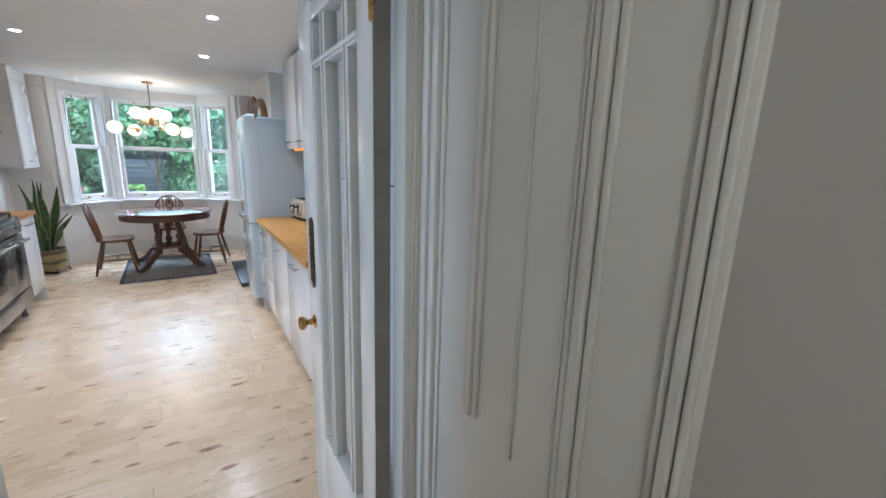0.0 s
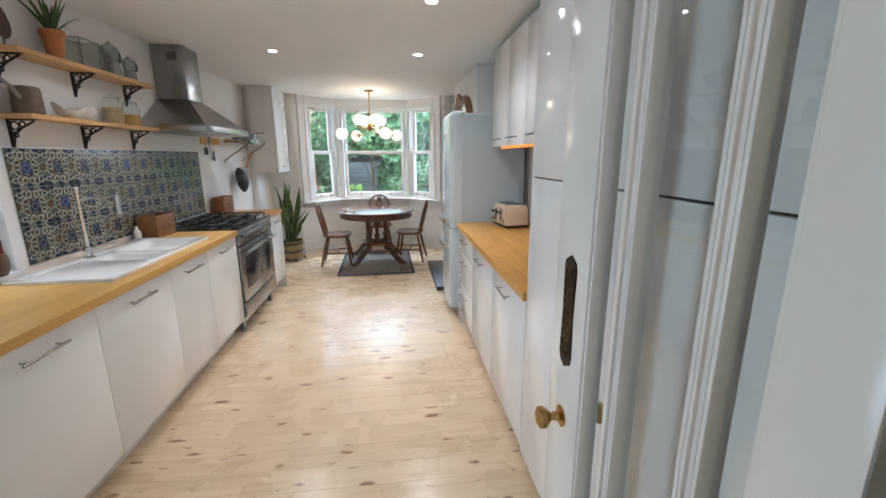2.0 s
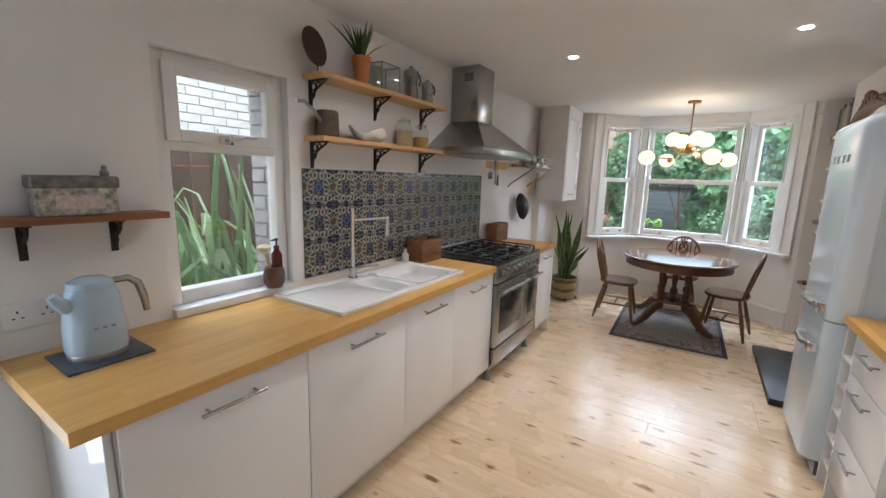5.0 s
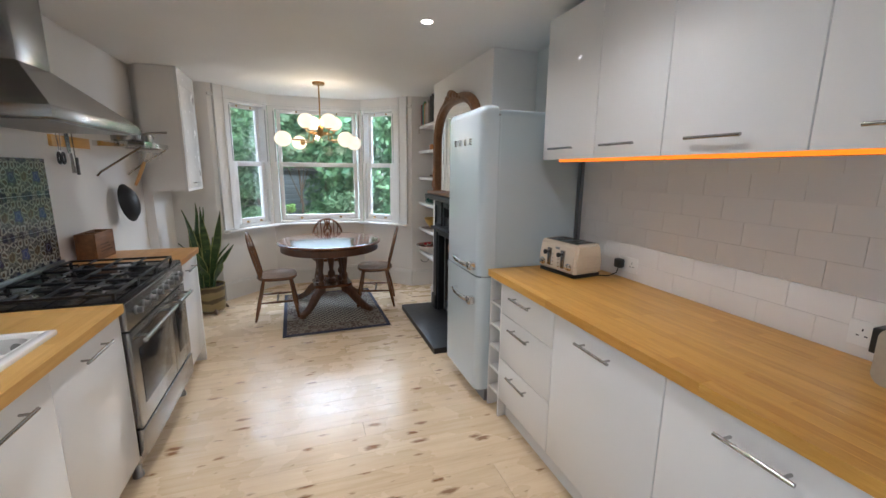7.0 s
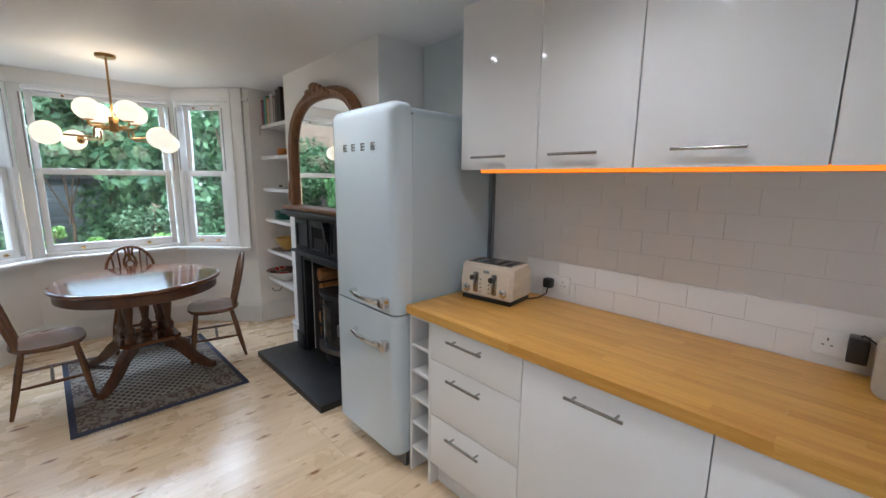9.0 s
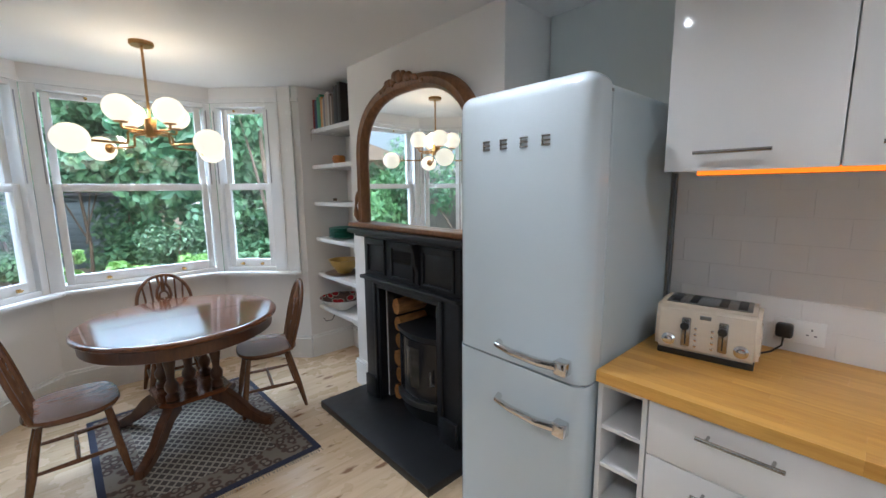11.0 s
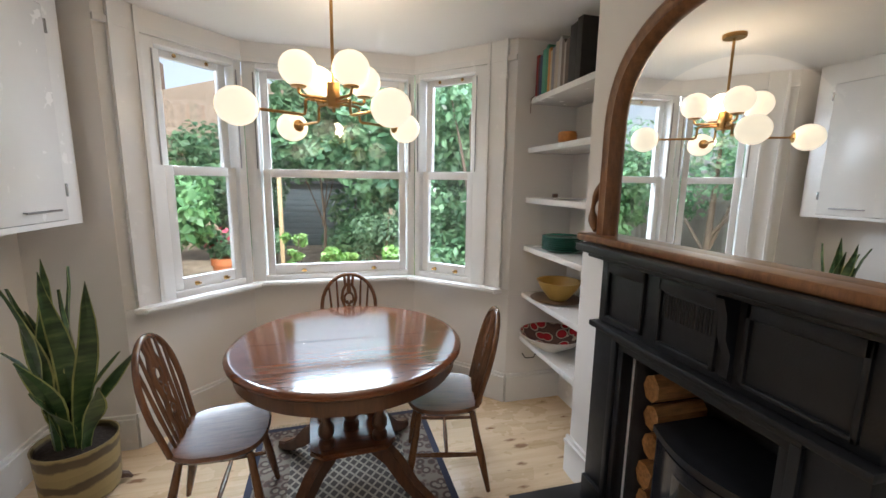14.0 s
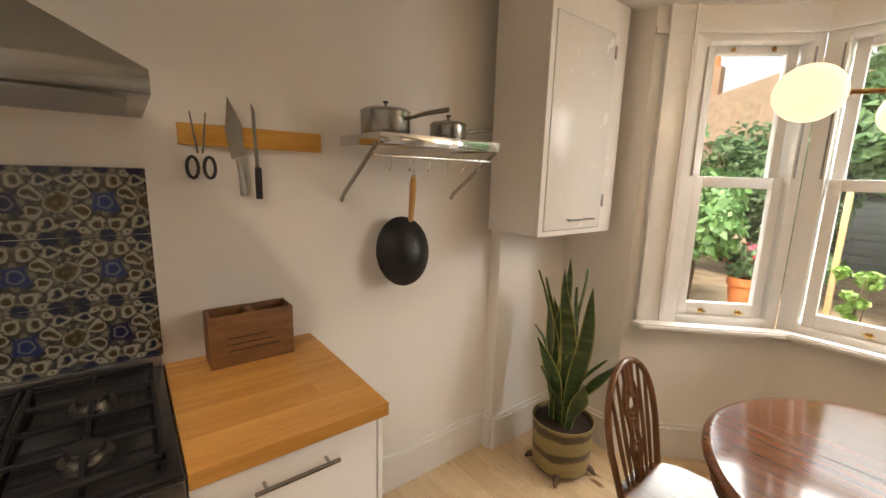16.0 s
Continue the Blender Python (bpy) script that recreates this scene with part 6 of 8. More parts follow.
# right: climbing white rose on the boundary
shrub("climbing_rose", (1.35, 9.7, GZ), "climbing rose with white flowers on the boundary wall", "climber", lumps(7, 0.95, 1.9, 9.3, 10.6, 0.3, 3.3, 16, 0.3, 0.5), 4200, 0.095, M_LEAF1, 7, 0.05, 0.2, (M_WHITEP, 46, 0.10))
shrub("back_tree", (3.6, 14.5, GZ), "tall green tree beyond the garden wall", "tree", lumps(8, 2.2, 5.5, 13.5, 16, 1.5, 5.2, 14, 0.8, 1.3), 3600, 0.22, M_LEAF3, 8, 0.15)
# left: bamboo-like bright mass, ivy and red flowers in a pot
shrub("willow_shrub", (-2.75, 11.6, GZ), "soft bright green arching shrub", "shrub", lumps(9, -3.5, -2.3, 11.0, 12.3, 0.5, 1.75, 14, 0.32, 0.5), 5200, 0.09, M_LEAF5, 9, 0.06, 0.6)
shrub("ivy_hedge", (-4.3, 14.0, GZ), "tall dark ivy-clad garden hedge", "hedge", lumps(10, -6.4, -2.9, 13.4, 14.8, 0.4, 2.0, 24, 0.5, 0.75), 8000, 0.13, M_LEAF4, 10, 0.1)
shrub("privet_hedge", (-3.4, 9.6, GZ), "green privet hedge along the side of the garden", "hedge", lumps(11, -4.3, -2.9, 8.4, 10.8, 0.2, 2.6, 16, 0.4, 0.6), 4600, 0.085, M_LEAF1, 11, 0.06)
shrub("far_trees", (-2.0, 24.0, GZ), "tall green trees in the distance", "tree", lumps(12, -3.2, 9, 21, 24, 1.5, 3.6, 20, 1.2, 2.0), 5600, 0.42, M_LEAF3, 12, 0.25)


def flower_pot(x, y, r, h, m, pot_label):
    root = thing("potted_geranium", (x, y, GZ), pot_label, "potted plant")
    bm = bmesh.new()
    lathe(bm, [(r * 0.7, 0.0), (r * 0.98, h * 0.82), (r * 1.1, h * 0.83), (r * 1.1, h), (r * 0.95, h), (r * 0.9, h * 0.9), (0.0, h * 0.9)], (x, y, GZ), 22)
    part("pot", bm, m, root, "terracotta pot")
    bl = [(random.Random(k).uniform(-r, r), random.Random(k + 9).uniform(-r, r), h + 0.12 + 0.10 * (k % 3), r * 0.7, r * 0.7, 0.13) for k in range(8)]
    for nm, n, sz, mm, sd_ in (("foliage", 700, 0.07, M_LEAF1, 21), ("blossom", 90, 0.075, M_PINK, 22)):
        ob = new(nm, leaves_mesh(nm, [(q[0], q[1], q[2] + (0.06 if nm == "blossom" else 0), *q[3:]) for q in bl], n, sz, mm, sd_))
        ob.parent = root
    return root


flower_pot(-2.05, 11.6, 0.17, 0.62, M_TERRA, "red geranium in a terracotta pot on the terrace")
# terrace table plank, post, shed and house beyond
fence = thing("garden_shed", (-1.6, 17.2, GZ), "weathered grey-blue timber garden shed", "shed")
mb = mat("weathered_blue_board", (0.20, 0.25, 0.27), 0.8, vary=0.15, scale=4, stretch=(1, 1, 8), bump=0.3)
for k in range(11):
    part("board", boxm(-3.4, 16.8 + 0.004 * (k % 2), GZ + k * 0.16, 0.2, 16.86, GZ + k * 0.16 + 0.152, bevel=0.004), mb, fence)
part("wall", boxm(-3.4, 16.87, GZ, 0.2, 18.6, 1.44), mb, fence)
part("roof", prism(bmesh.new(), [(-3.6, 1.445), (0.4, 1.445), (0.4, 1.50), (-3.6, 1.56)], 16.65, 18.8, "y"), mat("felt_roof", (0.07, 0.075, 0.08), 0.9), fence)
wallm = mat("garden_wall_render", (0.22, 0.20, 0.17), 0.9, vary=0.25, scale=3)
structure("garden_wall_right", boxm(2.05, 8.2, GZ, 2.25, 20, 1.9), wallm, "garden boundary wall")
structure("garden_wall_left", boxm(-4.9, 8.2, GZ, -4.7, 20, 1.7), wallm, "garden boundary wall")
house = thing("house", (-9.5, 27, GZ), "neighbouring house with a tan tiled gable roof", "house")
part("wall", boxm(-14, 25.5, GZ, 2.0, 33, 3.5), mat("stock_brick", (0.22, 0.17, 0.12), 0.9, vary=0.2, scale=12), house)
part("roof", prism(bmesh.new(), [(-14.4, 3.3), (2.4, 3.3), (2.4, 4.3), (-4.3, 6.1), (-14.4, 3.4)], 25.2, 33.3, "y"), mat("tan_roof_tile", (0.30, 0.235, 0.175), 0.85, vary=0.25, scale=5, bump=0.4), house)
ch_ = part("chimney", boxm(-8.15, 25.6, 5.0, -7.65, 26.1, 6.5), mat("chimney_brick", (0.30, 0.20, 0.14), 0.9, vary=0.2, scale=14), house)
part("chimney_pot", lathe(bmesh.new(), [(0.12, 0), (0.10, 0.6), (0.13, 0.62)], (-7.9, 25.85, 6.5), 12), M_TERRA, ch_)
post = thing("garden_post", (-1.05, 10.5, GZ), "slim tan timber post beside the path", "post")
part("shaft", boxm(-1.075, 10.475, GZ, -1.025, 10.525, 1.56, bevel=0.004), mat("tan_timber", (0.42, 0.29, 0.15), 0.8, vary=0.2, scale=6, stretch=(8, 8, 1), bump=0.2), post)
part("cap", boxm(-1.085, 10.465, 1.56, -1.015, 10.535, 1.59, bevel=0.006), M_BARK, post)
bench = thing("garden_bench", (-2.05, 9.9, GZ), "grey weathered wooden garden bench", "bench")
mw = mat("grey_timber", (0.26, 0.24, 0.21), 0.85, vary=0.2, scale=5, stretch=(1, 8, 8), bump=0.3)
for k in range(4):
    part("slat", boxm(-2.6, 9.75 + k * 0.10, 0.12, -1.55, 9.75 + k * 0.10 + 0.085, 0.15, bevel=0.003), mw, bench)
for x in (-2.55, -1.62):
    for y in (9.78, 10.1):
        part("leg", boxm(x, y, GZ, x + 0.06, y + 0.05, 0.12, bevel=0.003), mw, bench)

# ---- side passage: fence, brick wall, sword-leaved plant ----
fe = thing("passage_fence", (-3.35, 3.9, GZ), "dark brown vertical board fence", "fence")
fm_ = wood("dark_fence_board", (0.045, 0.026, 0.016), (0.10, 0.06, 0.036), 0.8, grain=(9, 9, 1), rnd=0.25)
fb_ = boxm(0, 0.002, 0, 0.022, 0.138, 2.0, bevel=0.003, seg=1)
fme = bpy.data.meshes.new("board")
fb_.to_mesh(fme)
fb_.free()
fme.materials.append(fm_)
for k in range(32):
    share("board", fme, fe, pose(0.01 * (k % 2), -2.2 + k * 0.14, 0))
bw = thing("passage_wall", (-3.9, 4.0, GZ), "white-painted brick wall of the house next door", "wall")
part("mortar", boxm(-4.1, 1.5, GZ, -3.906, 7.0, 4.6), mat("pale_mortar", (0.50, 0.47, 0.40), 0.9), bw)
bk = mat("pale_stock_brick", (0.56, 0.52, 0.44), 0.85, vary=0.14, scale=14, bump=0.4)
bb_ = boxm(-0.012, 0.0, 0.0, 0.0, 0.215, 0.065, bevel=0.003, seg=1)
bme = bpy.data.meshes.new("brick")
bb_.to_mesh(bme)
bb_.free()
bme.materials.append(bk)
for r in range(19):
    for c in range(15):
        share("brick", bme, bw, pose(0.005, -1.6 + c * 0.225 + (0.112 if r % 2 else 0), 1.70 + GZ * 0 + r * 0.075))
pk = mat("dark_grey_brick", (0.30, 0.285, 0.27), 0.85, vary=0.25, scale=14, bump=0.4)
rv = thing("brick_reveal", (XL - 0.21, WY1, WZ0), "grey brick outer reveal of the side window", "reveal", kind="structure")
part("mortar", boxm(XL - 0.302, WY1 - 0.010, WZ0, XL - 0.118, WY1 - 0.001, WZ1), mat("dark_mortar", (0.20, 0.19, 0.18), 0.9), rv)
for r in range(14):
    for x0, x1 in (((-0.304, -0.195), (-0.185, -0.12)) if r % 2 else ((-0.304, -0.12),)):
        z = WZ0 + 0.004 + r * 0.0745
        part("brick", boxm(XL + x0, WY1 - 0.018, z, XL + x1, WY1 - 0.004, min(z + 0.064, WZ1 - 0.002), bevel=0.003, seg=1), pk, rv)
ph = thing("sword_leaf_plant", (-2.62, 2.72, GZ), "large green sword-leaved plant outside the side window", "plant")
ra = random.Random(12)
mph = [leaf_mat("sword_leaf", (0.08, 0.15, 0.06), (0.20, 0.30, 0.13)), leaf_mat("pale_sword_leaf", (0.20, 0.29, 0.13), (0.40, 0.50, 0.28))]
for k in range(170):
    bm = bmesh.new()
    an = ra.uniform(0, 2 * math.pi)
    lean = ra.uniform(0.1, 0.7)
    ln = ra.uniform(1.4, 2.5)
    bx, by = -2.62 + ra.uniform(-0.1, 0.1), 3.30 + ra.uniform(-0.75, 0.75)
    prev = None
    sx, sy = math.cos(an), math.sin(an)
    bend = ra.choice((0.0, 0.4, 0.9, 1.5))
    for j in range(9):
        f = j / 8
        r = lean * ln * f * (0.5 + 0.5 * f)
        z = GZ + ln * f * (1 - 0.22 * lean) - bend * max(0, f - 0.6) ** 2 * ln * 2.2
        w = 0.036 * (1 - 0.1 * f) * min(1.0, 6 * (1.02 - f)) * 0.5 + 0.002
        c = Vector((max(bx + sx * r, -3.25), by + sy * r, z))
        c.x = min(c.x, XL - 0.36)
        t_v = Vector((-sy, sx, 0))
        row = [bm.verts.new(c - t_v * w), bm.verts.new(c + Vector((sx, sy, 0)) * -0.006), bm.verts.new(c + t_v * w)]
        if prev:
            bm.faces.new((prev[0], prev[1], row[1], row[0]))
            bm.faces.new((prev[1], prev[2], row[2], row[1]))
        prev = row
    part("leaf", bm, mph[k % 3 == 0], ph)

# ---- small things: left side ----
M_KETTLE = mat("pale_blue_enamel", (0.42, 0.52, 0.60), 0.18, vary=0.02, scale=3, bump=0.02)
M_WHITEG = mat("white_glaze", (0.74, 0.71, 0.66), 0.25, vary=0.06, scale=12, bump=0.1)
M_BROWNP = mat("brown_stoneware", (0.11, 0.065, 0.040), 0.45, vary=0.3, scale=16, bump=0.3)
M_STEMG = leaf_mat("aloe_leaf", (0.045, 0.10, 0.03), (0.10, 0.18, 0.06))

tv = thing("trivet", (-1.73, 2.14, 0.91), "dark patterned ceramic trivet tile on the worktop", "trivet")
part("tile", boxm(-1.84, 2.025, 0.910, -1.62, 2.255, 0.918, bevel=0.003), mat("blue_black_tile", (0.055, 0.06, 0.085), 0.3, vary=0.5, scale=50, bump=0.1), tv)
kx, ky, kz = -1.735, 2.135, 0.918
kt = thing("kettle", (kx, ky, kz), "pale blue retro electric kettle with a steel handle", "kettle")
part("base", lathe(bmesh.new(), [(0.078, 0.0), (0.080, 0.012), (0.076, 0.02), (0.0, 0.02)], (kx, ky, kz), 24), M_STEELD, kt)
part("body", lathe(bmesh.new(), [(0.080, 0.02), (0.084, 0.035), (0.082, 0.10), (0.072, 0.19), (0.062, 0.225), (0.0, 0.226)], (kx, ky, kz), 28), M_KETTLE, kt)
part("lid", lathe(bmesh.new(), [(0.062, 0.226), (0.058, 0.245), (0.040, 0.256), (0.0, 0.260)], (kx, ky, kz), 24), M_KETTLE, kt)
bm = bmesh.new()
tube(bm, [(kx + 0.02, ky - 0.065, kz + 0.175), (kx + 0.03, ky - 0.095, kz + 0.205), (kx + 0.032, ky - 0.105, kz + 0.222)], [0.022, 0.017, 0.013], 10)
part("spout", bm, M_KETTLE, kt)
bm = bmesh.new()
tube(bm, [(kx, ky + 0.05, kz + 0.235), (kx, ky + 0.10, kz + 0.236), (kx, ky + 0.128, kz + 0.215), (kx, ky + 0.142, kz + 0.165), (kx, ky + 0.148, kz + 0.11)], [0.010, 0.012, 0.013, 0.013, 0.010], 10)
part("handle", bm, M_STEEL, kt, "curved steel handle")
for k in (-1, 0, 1):
    part("badge", boxm(kx + 0.083, ky + 0.022 * k - 0.006, kz + 0.105, kx + 0.0855, ky + 0.022 * k + 0.006, kz + 0.113, bevel=0.001), M_STEELD, kt)
# socket by the kettle
def socket(name, x, y, z, n, gang=0.145):
    so = thing(name, (x, y, z), "white double wall socket", "socket", "wall sockets")
    part("plate", boxm(min(x, x + n * 0.008), y - gang / 2, z - 0.043, max(x, x + n * 0.008), y + gang / 2, z + 0.043, bevel=0.003), M_PLASTW, so)
    xf = x + n * 0.008
    for yo in (-0.035, 0.035):
        for dy, dz, w, h in ((0, 0.012, 0.004, 0.009), (-0.011, -0.008, 0.008, 0.004), (0.011, -0.008, 0.008, 0.004)):
            part("slot", boxm(min(xf, xf + n * 0.0006), y + yo + dy - w / 2, z + dz - h / 2, max(xf, xf + n * 0.0006), y + yo + dy + w / 2, z + dz + h / 2), M_PLASTK, so)
    return so


socket("wall_socket", XL, 2.03, 1.045, 1)
tin = thing("tin_box", (-1.865, 2.16, 1.364), "printed grey and cream storage tin with a lid", "tin")
part("body", boxm(-1.905, 2.055, 1.364, -1.82, 2.265, 1.455, bevel=0.006), mat("printed_tin", (0.36, 0.34, 0.30), 0.4, vary=0.75, scale=42, bump=0.05), tin)
part("lid", boxm(-1.910, 2.048, 1.452, -1.815, 2.272, 1.492, bevel=0.008), mat("grey_tin_lid", (0.16, 0.15, 0.14), 0.45, vary=0.5, scale=45), tin)
part("label", boxm(-1.8195, 2.10, 1.385, -1.8185, 2.225, 1.43), mat("cream_label", (0.52, 0.44, 0.38), 0.5, vary=0.3, scale=70), tin)
tl2 = thing("salt_figure", (-1.86, 2.245, 1.492), "small grey ornament on the tin", "ornament")
part("body", lathe(bmesh.new(), [(0.012, 0), (0.014, 0.012), (0.007, 0.022), (0.009, 0.032), (0.0, 0.038)], (-1.86, 2.245, 1.492), 12), M_STEELD, tl2)

# sill: stone pot with soap dispenser and brush
pt = thing("utensil_pot", (-1.90, 2.91, 0.948), "rounded brown stone pot on the window sill", "pot")
part("body", lathe(bmesh.new(), [(0.038, 0.0), (0.050, 0.03), (0.052, 0.07), (0.044, 0.105), (0.036, 0.106), (0.034, 0.09), (0.0, 0.088)], (-1.90, 2.91, 0.948), 20), M_BROWNP, pt)
sp_ = thing("soap_dispenser", (-1.895, 2.925, 1.03), "dark red bottle with a black pump", "bottle")
part("bottle", lathe(bmesh.new(), [(0.026, 0.0), (0.026, 0.085), (0.014, 0.105), (0.012, 0.115), (0.0, 0.116)], (-1.895, 2.925, 1.03), 16), mat("dark_red_glass", (0.10, 0.012, 0.012), 0.15, vary=0.1), sp_)
bm = lathe(bmesh.new(), [(0.014, 0.115), (0.014, 0.128), (0.004, 0.130), (0.004, 0.155), (0.009, 0.157), (0.009, 0.166), (0.0, 0.167)], (-1.895, 2.925, 1.03), 12)
tube(bm, [(-1.895, 2.925, 1.19), (-1.895, 2.895, 1.188)], 0.004, 6)
part("pump", bm, M_PLASTK, sp_)
br = thing("dish_brush", (-1.90, 2.88, 1.02), "wooden dish brush with pale bristles standing in the pot", "brush")
bm = bmesh.new()
tube(bm, [(-1.90, 2.895, 1.02), (-1.90, 2.865, 1.13)], 0.006, 8)
part("stick", bm, M_SHELFW, br)
part("bristles", lathe(bmesh.new(), [(0.014, 0.0), (0.032, 0.014), (0.034, 0.034), (0.022, 0.044), (0.0, 0.046)], (-1.90, 2.858, 1.125), 16), mat("pale_bristle", (0.62, 0.55, 0.36), 0.9, vary=0.2, scale=90, bump=0.7), br)


def open_crate(name, x0, y0, z0, x1, y1, z1, label, handle=False):
    """A small open wooden box with a bottom and four sides."""
    c = thing(name, ((x0 + x1) / 2, (y0 + y1) / 2, z0), label, "box")
    w = 0.010
    part("bottom", boxm(x0, y0, z0, x1, y1, z0 + w), M_BOXW, c)
    for q in ((x0, y0, x0 + w, y1), (x1 - w, y0, x1, y1), (x0 + w, y0, x1 - w, y0 + w), (x0 + w, y1 - w, x1 - w, y1)):
        part("side", boxm(q[0], q[1], z0 + w, q[2], q[3], z1, bevel=0.0015), M_BOXW, c)
    if handle:
        part("divider", boxm(x0 + w, (y0 + y1) / 2 - 0.012, z0 + w, x1 - w, (y0 + y1) / 2 + 0.012, z1 - 0.004, bevel=0.002), M_BOXW, c)
    for k in range(3):
        part("print_line", boxm(x1 - 0.0005, y0 + 0.05, z0 + 0.05 + k * 0.022, x1 + 0.0008, y1 - 0.05 - 0.02 * k, z0 + 0.056 + k * 0.022), mat("faded_print", (0.08, 0.04, 0.02), 0.7), c)
    return c


open_crate("wooden_box", -1.885, 3.985, 0.910, -1.745, 4.235, 1.075, "old brown wooden box on the worktop")
open_crate("cutlery_box", -1.885, 5.285, 0.910, -1.775, 5.548, 1.085, "old brown wooden cutlery box with a printed side", True)
sj = thing("salt_jar", (-1.86, 3.93, 0.91), "small white ceramic jar beside the box", "jar")
part("body", lathe(bmesh.new(), [(0.022, 0), (0.026, 0.02), (0.026, 0.06), (0.012, 0.075), (0.010, 0.10), (0.0, 0.102)], (-1.865, 3.945, 0.91), 16), M_WHITEG, sj)

# top shelf
S1, S2 = 2.024, 1.714
ox = -1.845
fan = thing("metal_disc_ornament", (ox, 3.17, S1), "round dark rusted metal fan on a small foot", "ornament")
bm = lathe(bmesh.new(), [(0.0, -0.003), (0.085, -0.002), (0.094, 0.0), (0.085, 0.003), (0.0, 0.004)], seg=30, m=Matrix.Translation((ox, 3.155, S1 + 0.125)) @ Euler((0.15, radians(82), 0.35)).to_matrix().to_4x4())
part("disc", bm, mat("rusted_metal", (0.075, 0.036, 0.022), 0.6, 0.3, vary=0.35, scale=25, bump=0.3), fan)
bm = lathe(bmesh.new(), [(0.020, 0), (0.018, 0.006), (0.004, 0.010), (0.004, 0.05)], (ox, 3.17, S1), 12)
part("foot", bm, M_BROWNP, fan)
ap = thing("potted_aloe", (ox, 3.485, S1), "spiky aloe in a tall terracotta pot on the shelf", "potted plant")
part("pot", lathe(bmesh.new(), [(0.036, 0.0), (0.050, 0.125), (0.056, 0.127), (0.056, 0.155), (0.048, 0.155), (0.046, 0.14), (0.0, 0.14)], (ox, 3.485, S1), 22), mat("glazed_orange_pot", (0.55, 0.19, 0.05), 0.45, vary=0.15, scale=14), ap)


def blade(bm, p0, an, ln, lean, w, curl=0.5):
    """One thick pointed leaf."""
    sx, sy = math.cos(an), math.sin(an)
    prev = None
    for j in range(7):
        f = j / 6
        r = lean * ln * f * (1 + curl * f)
        z = ln * f * (1 - 0.30 * lean * f)
        ww = w * (1 - f ** 2.2) + 0.0008
        c = Vector((p0[0] + sx * r, p0[1] + sy * r, p0[2] + z))
        tv_ = Vector((-sy, sx, 0))
        nv = Vector((sx, sy, 0.3))
        row = [bm.verts.new(c - tv_ * ww), bm.verts.new(c - nv * ww * 0.45), bm.verts.new(c + tv_ * ww), bm.verts.new(c + nv * ww * 0.15)]
        if prev:
            for k in range(4):
                bm.faces.new((prev[k], prev[(k + 1) % 4], row[(k + 1) % 4], row[k]))
        prev = row
    bm.faces.new(prev)


rb = random.Random(6)
for k in range(17):
    bm = bmesh.new()
    an = k * 2.4
    cx_ = math.cos(an)
    blade(bm, (ox + 0.012 * cx_, 3.485 + 0.012 * math.sin(an), S1 + 0.14), an, rb.uniform(0.13, 0.22), (0.25 + 0.5 * (k % 4) / 3) * (0.35 if cx_ < -0.2 else 1.0), 0.011)
    part("leaf", bm, M_STEMG, ap)
ln_ = thing("glass_lantern", (ox, 3.68, S1), "small square glass lantern with metal edges", "lantern")
lx0, lx1, ly0, ly1, lz1 = ox - 0.055, ox + 0.055, 3.60, 3.765, S1 + 0.155
bm = bmesh.new()
for x in (lx0, lx1):
    for y in (ly0, ly1):
        box(bm, x - 0.003, y - 0.003, S1, x + 0.003, y + 0.003, lz1)
for z in (S1 + 0.003, lz1):
    for q in ((lx0, ly0, lx1, ly0), (lx0, ly1, lx1, ly1), (lx0, ly0, lx0, ly1), (lx1, ly0, lx1, ly1)):
        box(bm, q[0] - 0.003, q[1] - 0.003, z - 0.003, q[2] + 0.003, q[3] + 0.003, z + 0.003)
part("frame", bm, M_STEELD, ln_)
for q in ((lx1 - 0.001, ly0, lx1, ly1), (lx0, ly0, lx0 + 0.001, ly1), (lx0, ly0, lx1, ly0 + 0.001), (lx0, ly1 - 0.001, lx1, ly1)):
    part("pane", boxm(q[0], q[1], S1 + 0.006, q[2], q[3], lz1 - 0.003), M_GLASSJ, ln_)


def moka(y, h, r):
    mk = thing("moka_pot", (ox, y, S1), "faceted aluminium stovetop coffee pot", "coffee pot", "coffee pots on the shelf")
    m_al = M_STEEL
    part("boiler", lathe(bmesh.new(), [(r * 0.95, 0.0), (r, 0.006), (r * 0.82, h * 0.42), (r * 0.86, h * 0.44)], (ox, y, S1), 8), m_al, mk, smooth=20)
    part("jug", lathe(bmesh.new(), [(r * 0.80, h * 0.44), (r * 0.98, h * 0.82), (r * 0.98, h * 0.84), (r * 0.3, h * 0.95), (0.0, h * 0.95)], (ox, y, S1), 8), m_al, mk, smooth=20)
    part("lid_knob", lathe(bmesh.new(), [(0.005, h * 0.94), (0.010, h * 0.97), (0.008, h), (0.0, h * 1.01)], (ox, y, S1), 10), M_PLASTK, mk)
    bm = bmesh.new()
    tube(bm, [(ox, y + r * 0.9, S1 + h * 0.80), (ox + 0.01, y + r * 1.5, S1 + h * 0.80), (ox + 0.012, y + r * 1.65, S1 + h * 0.66), (ox + 0.01, y + r * 1.45, S1 + h * 0.48)], 0.007, 8)
    part("handle", bm, M_PLASTK, mk)
    bm = bmesh.new()
    tube(bm, [(ox, y - r * 0.8, S1 + h * 0.72), (ox, y - r * 1.25, S1 + h * 0.84)], [0.012, 0.006], 8)
    part("spout", bm, m_al, mk)


moka(3.955, 0.215, 0.052)
moka(4.145, 0.165, 0.045)
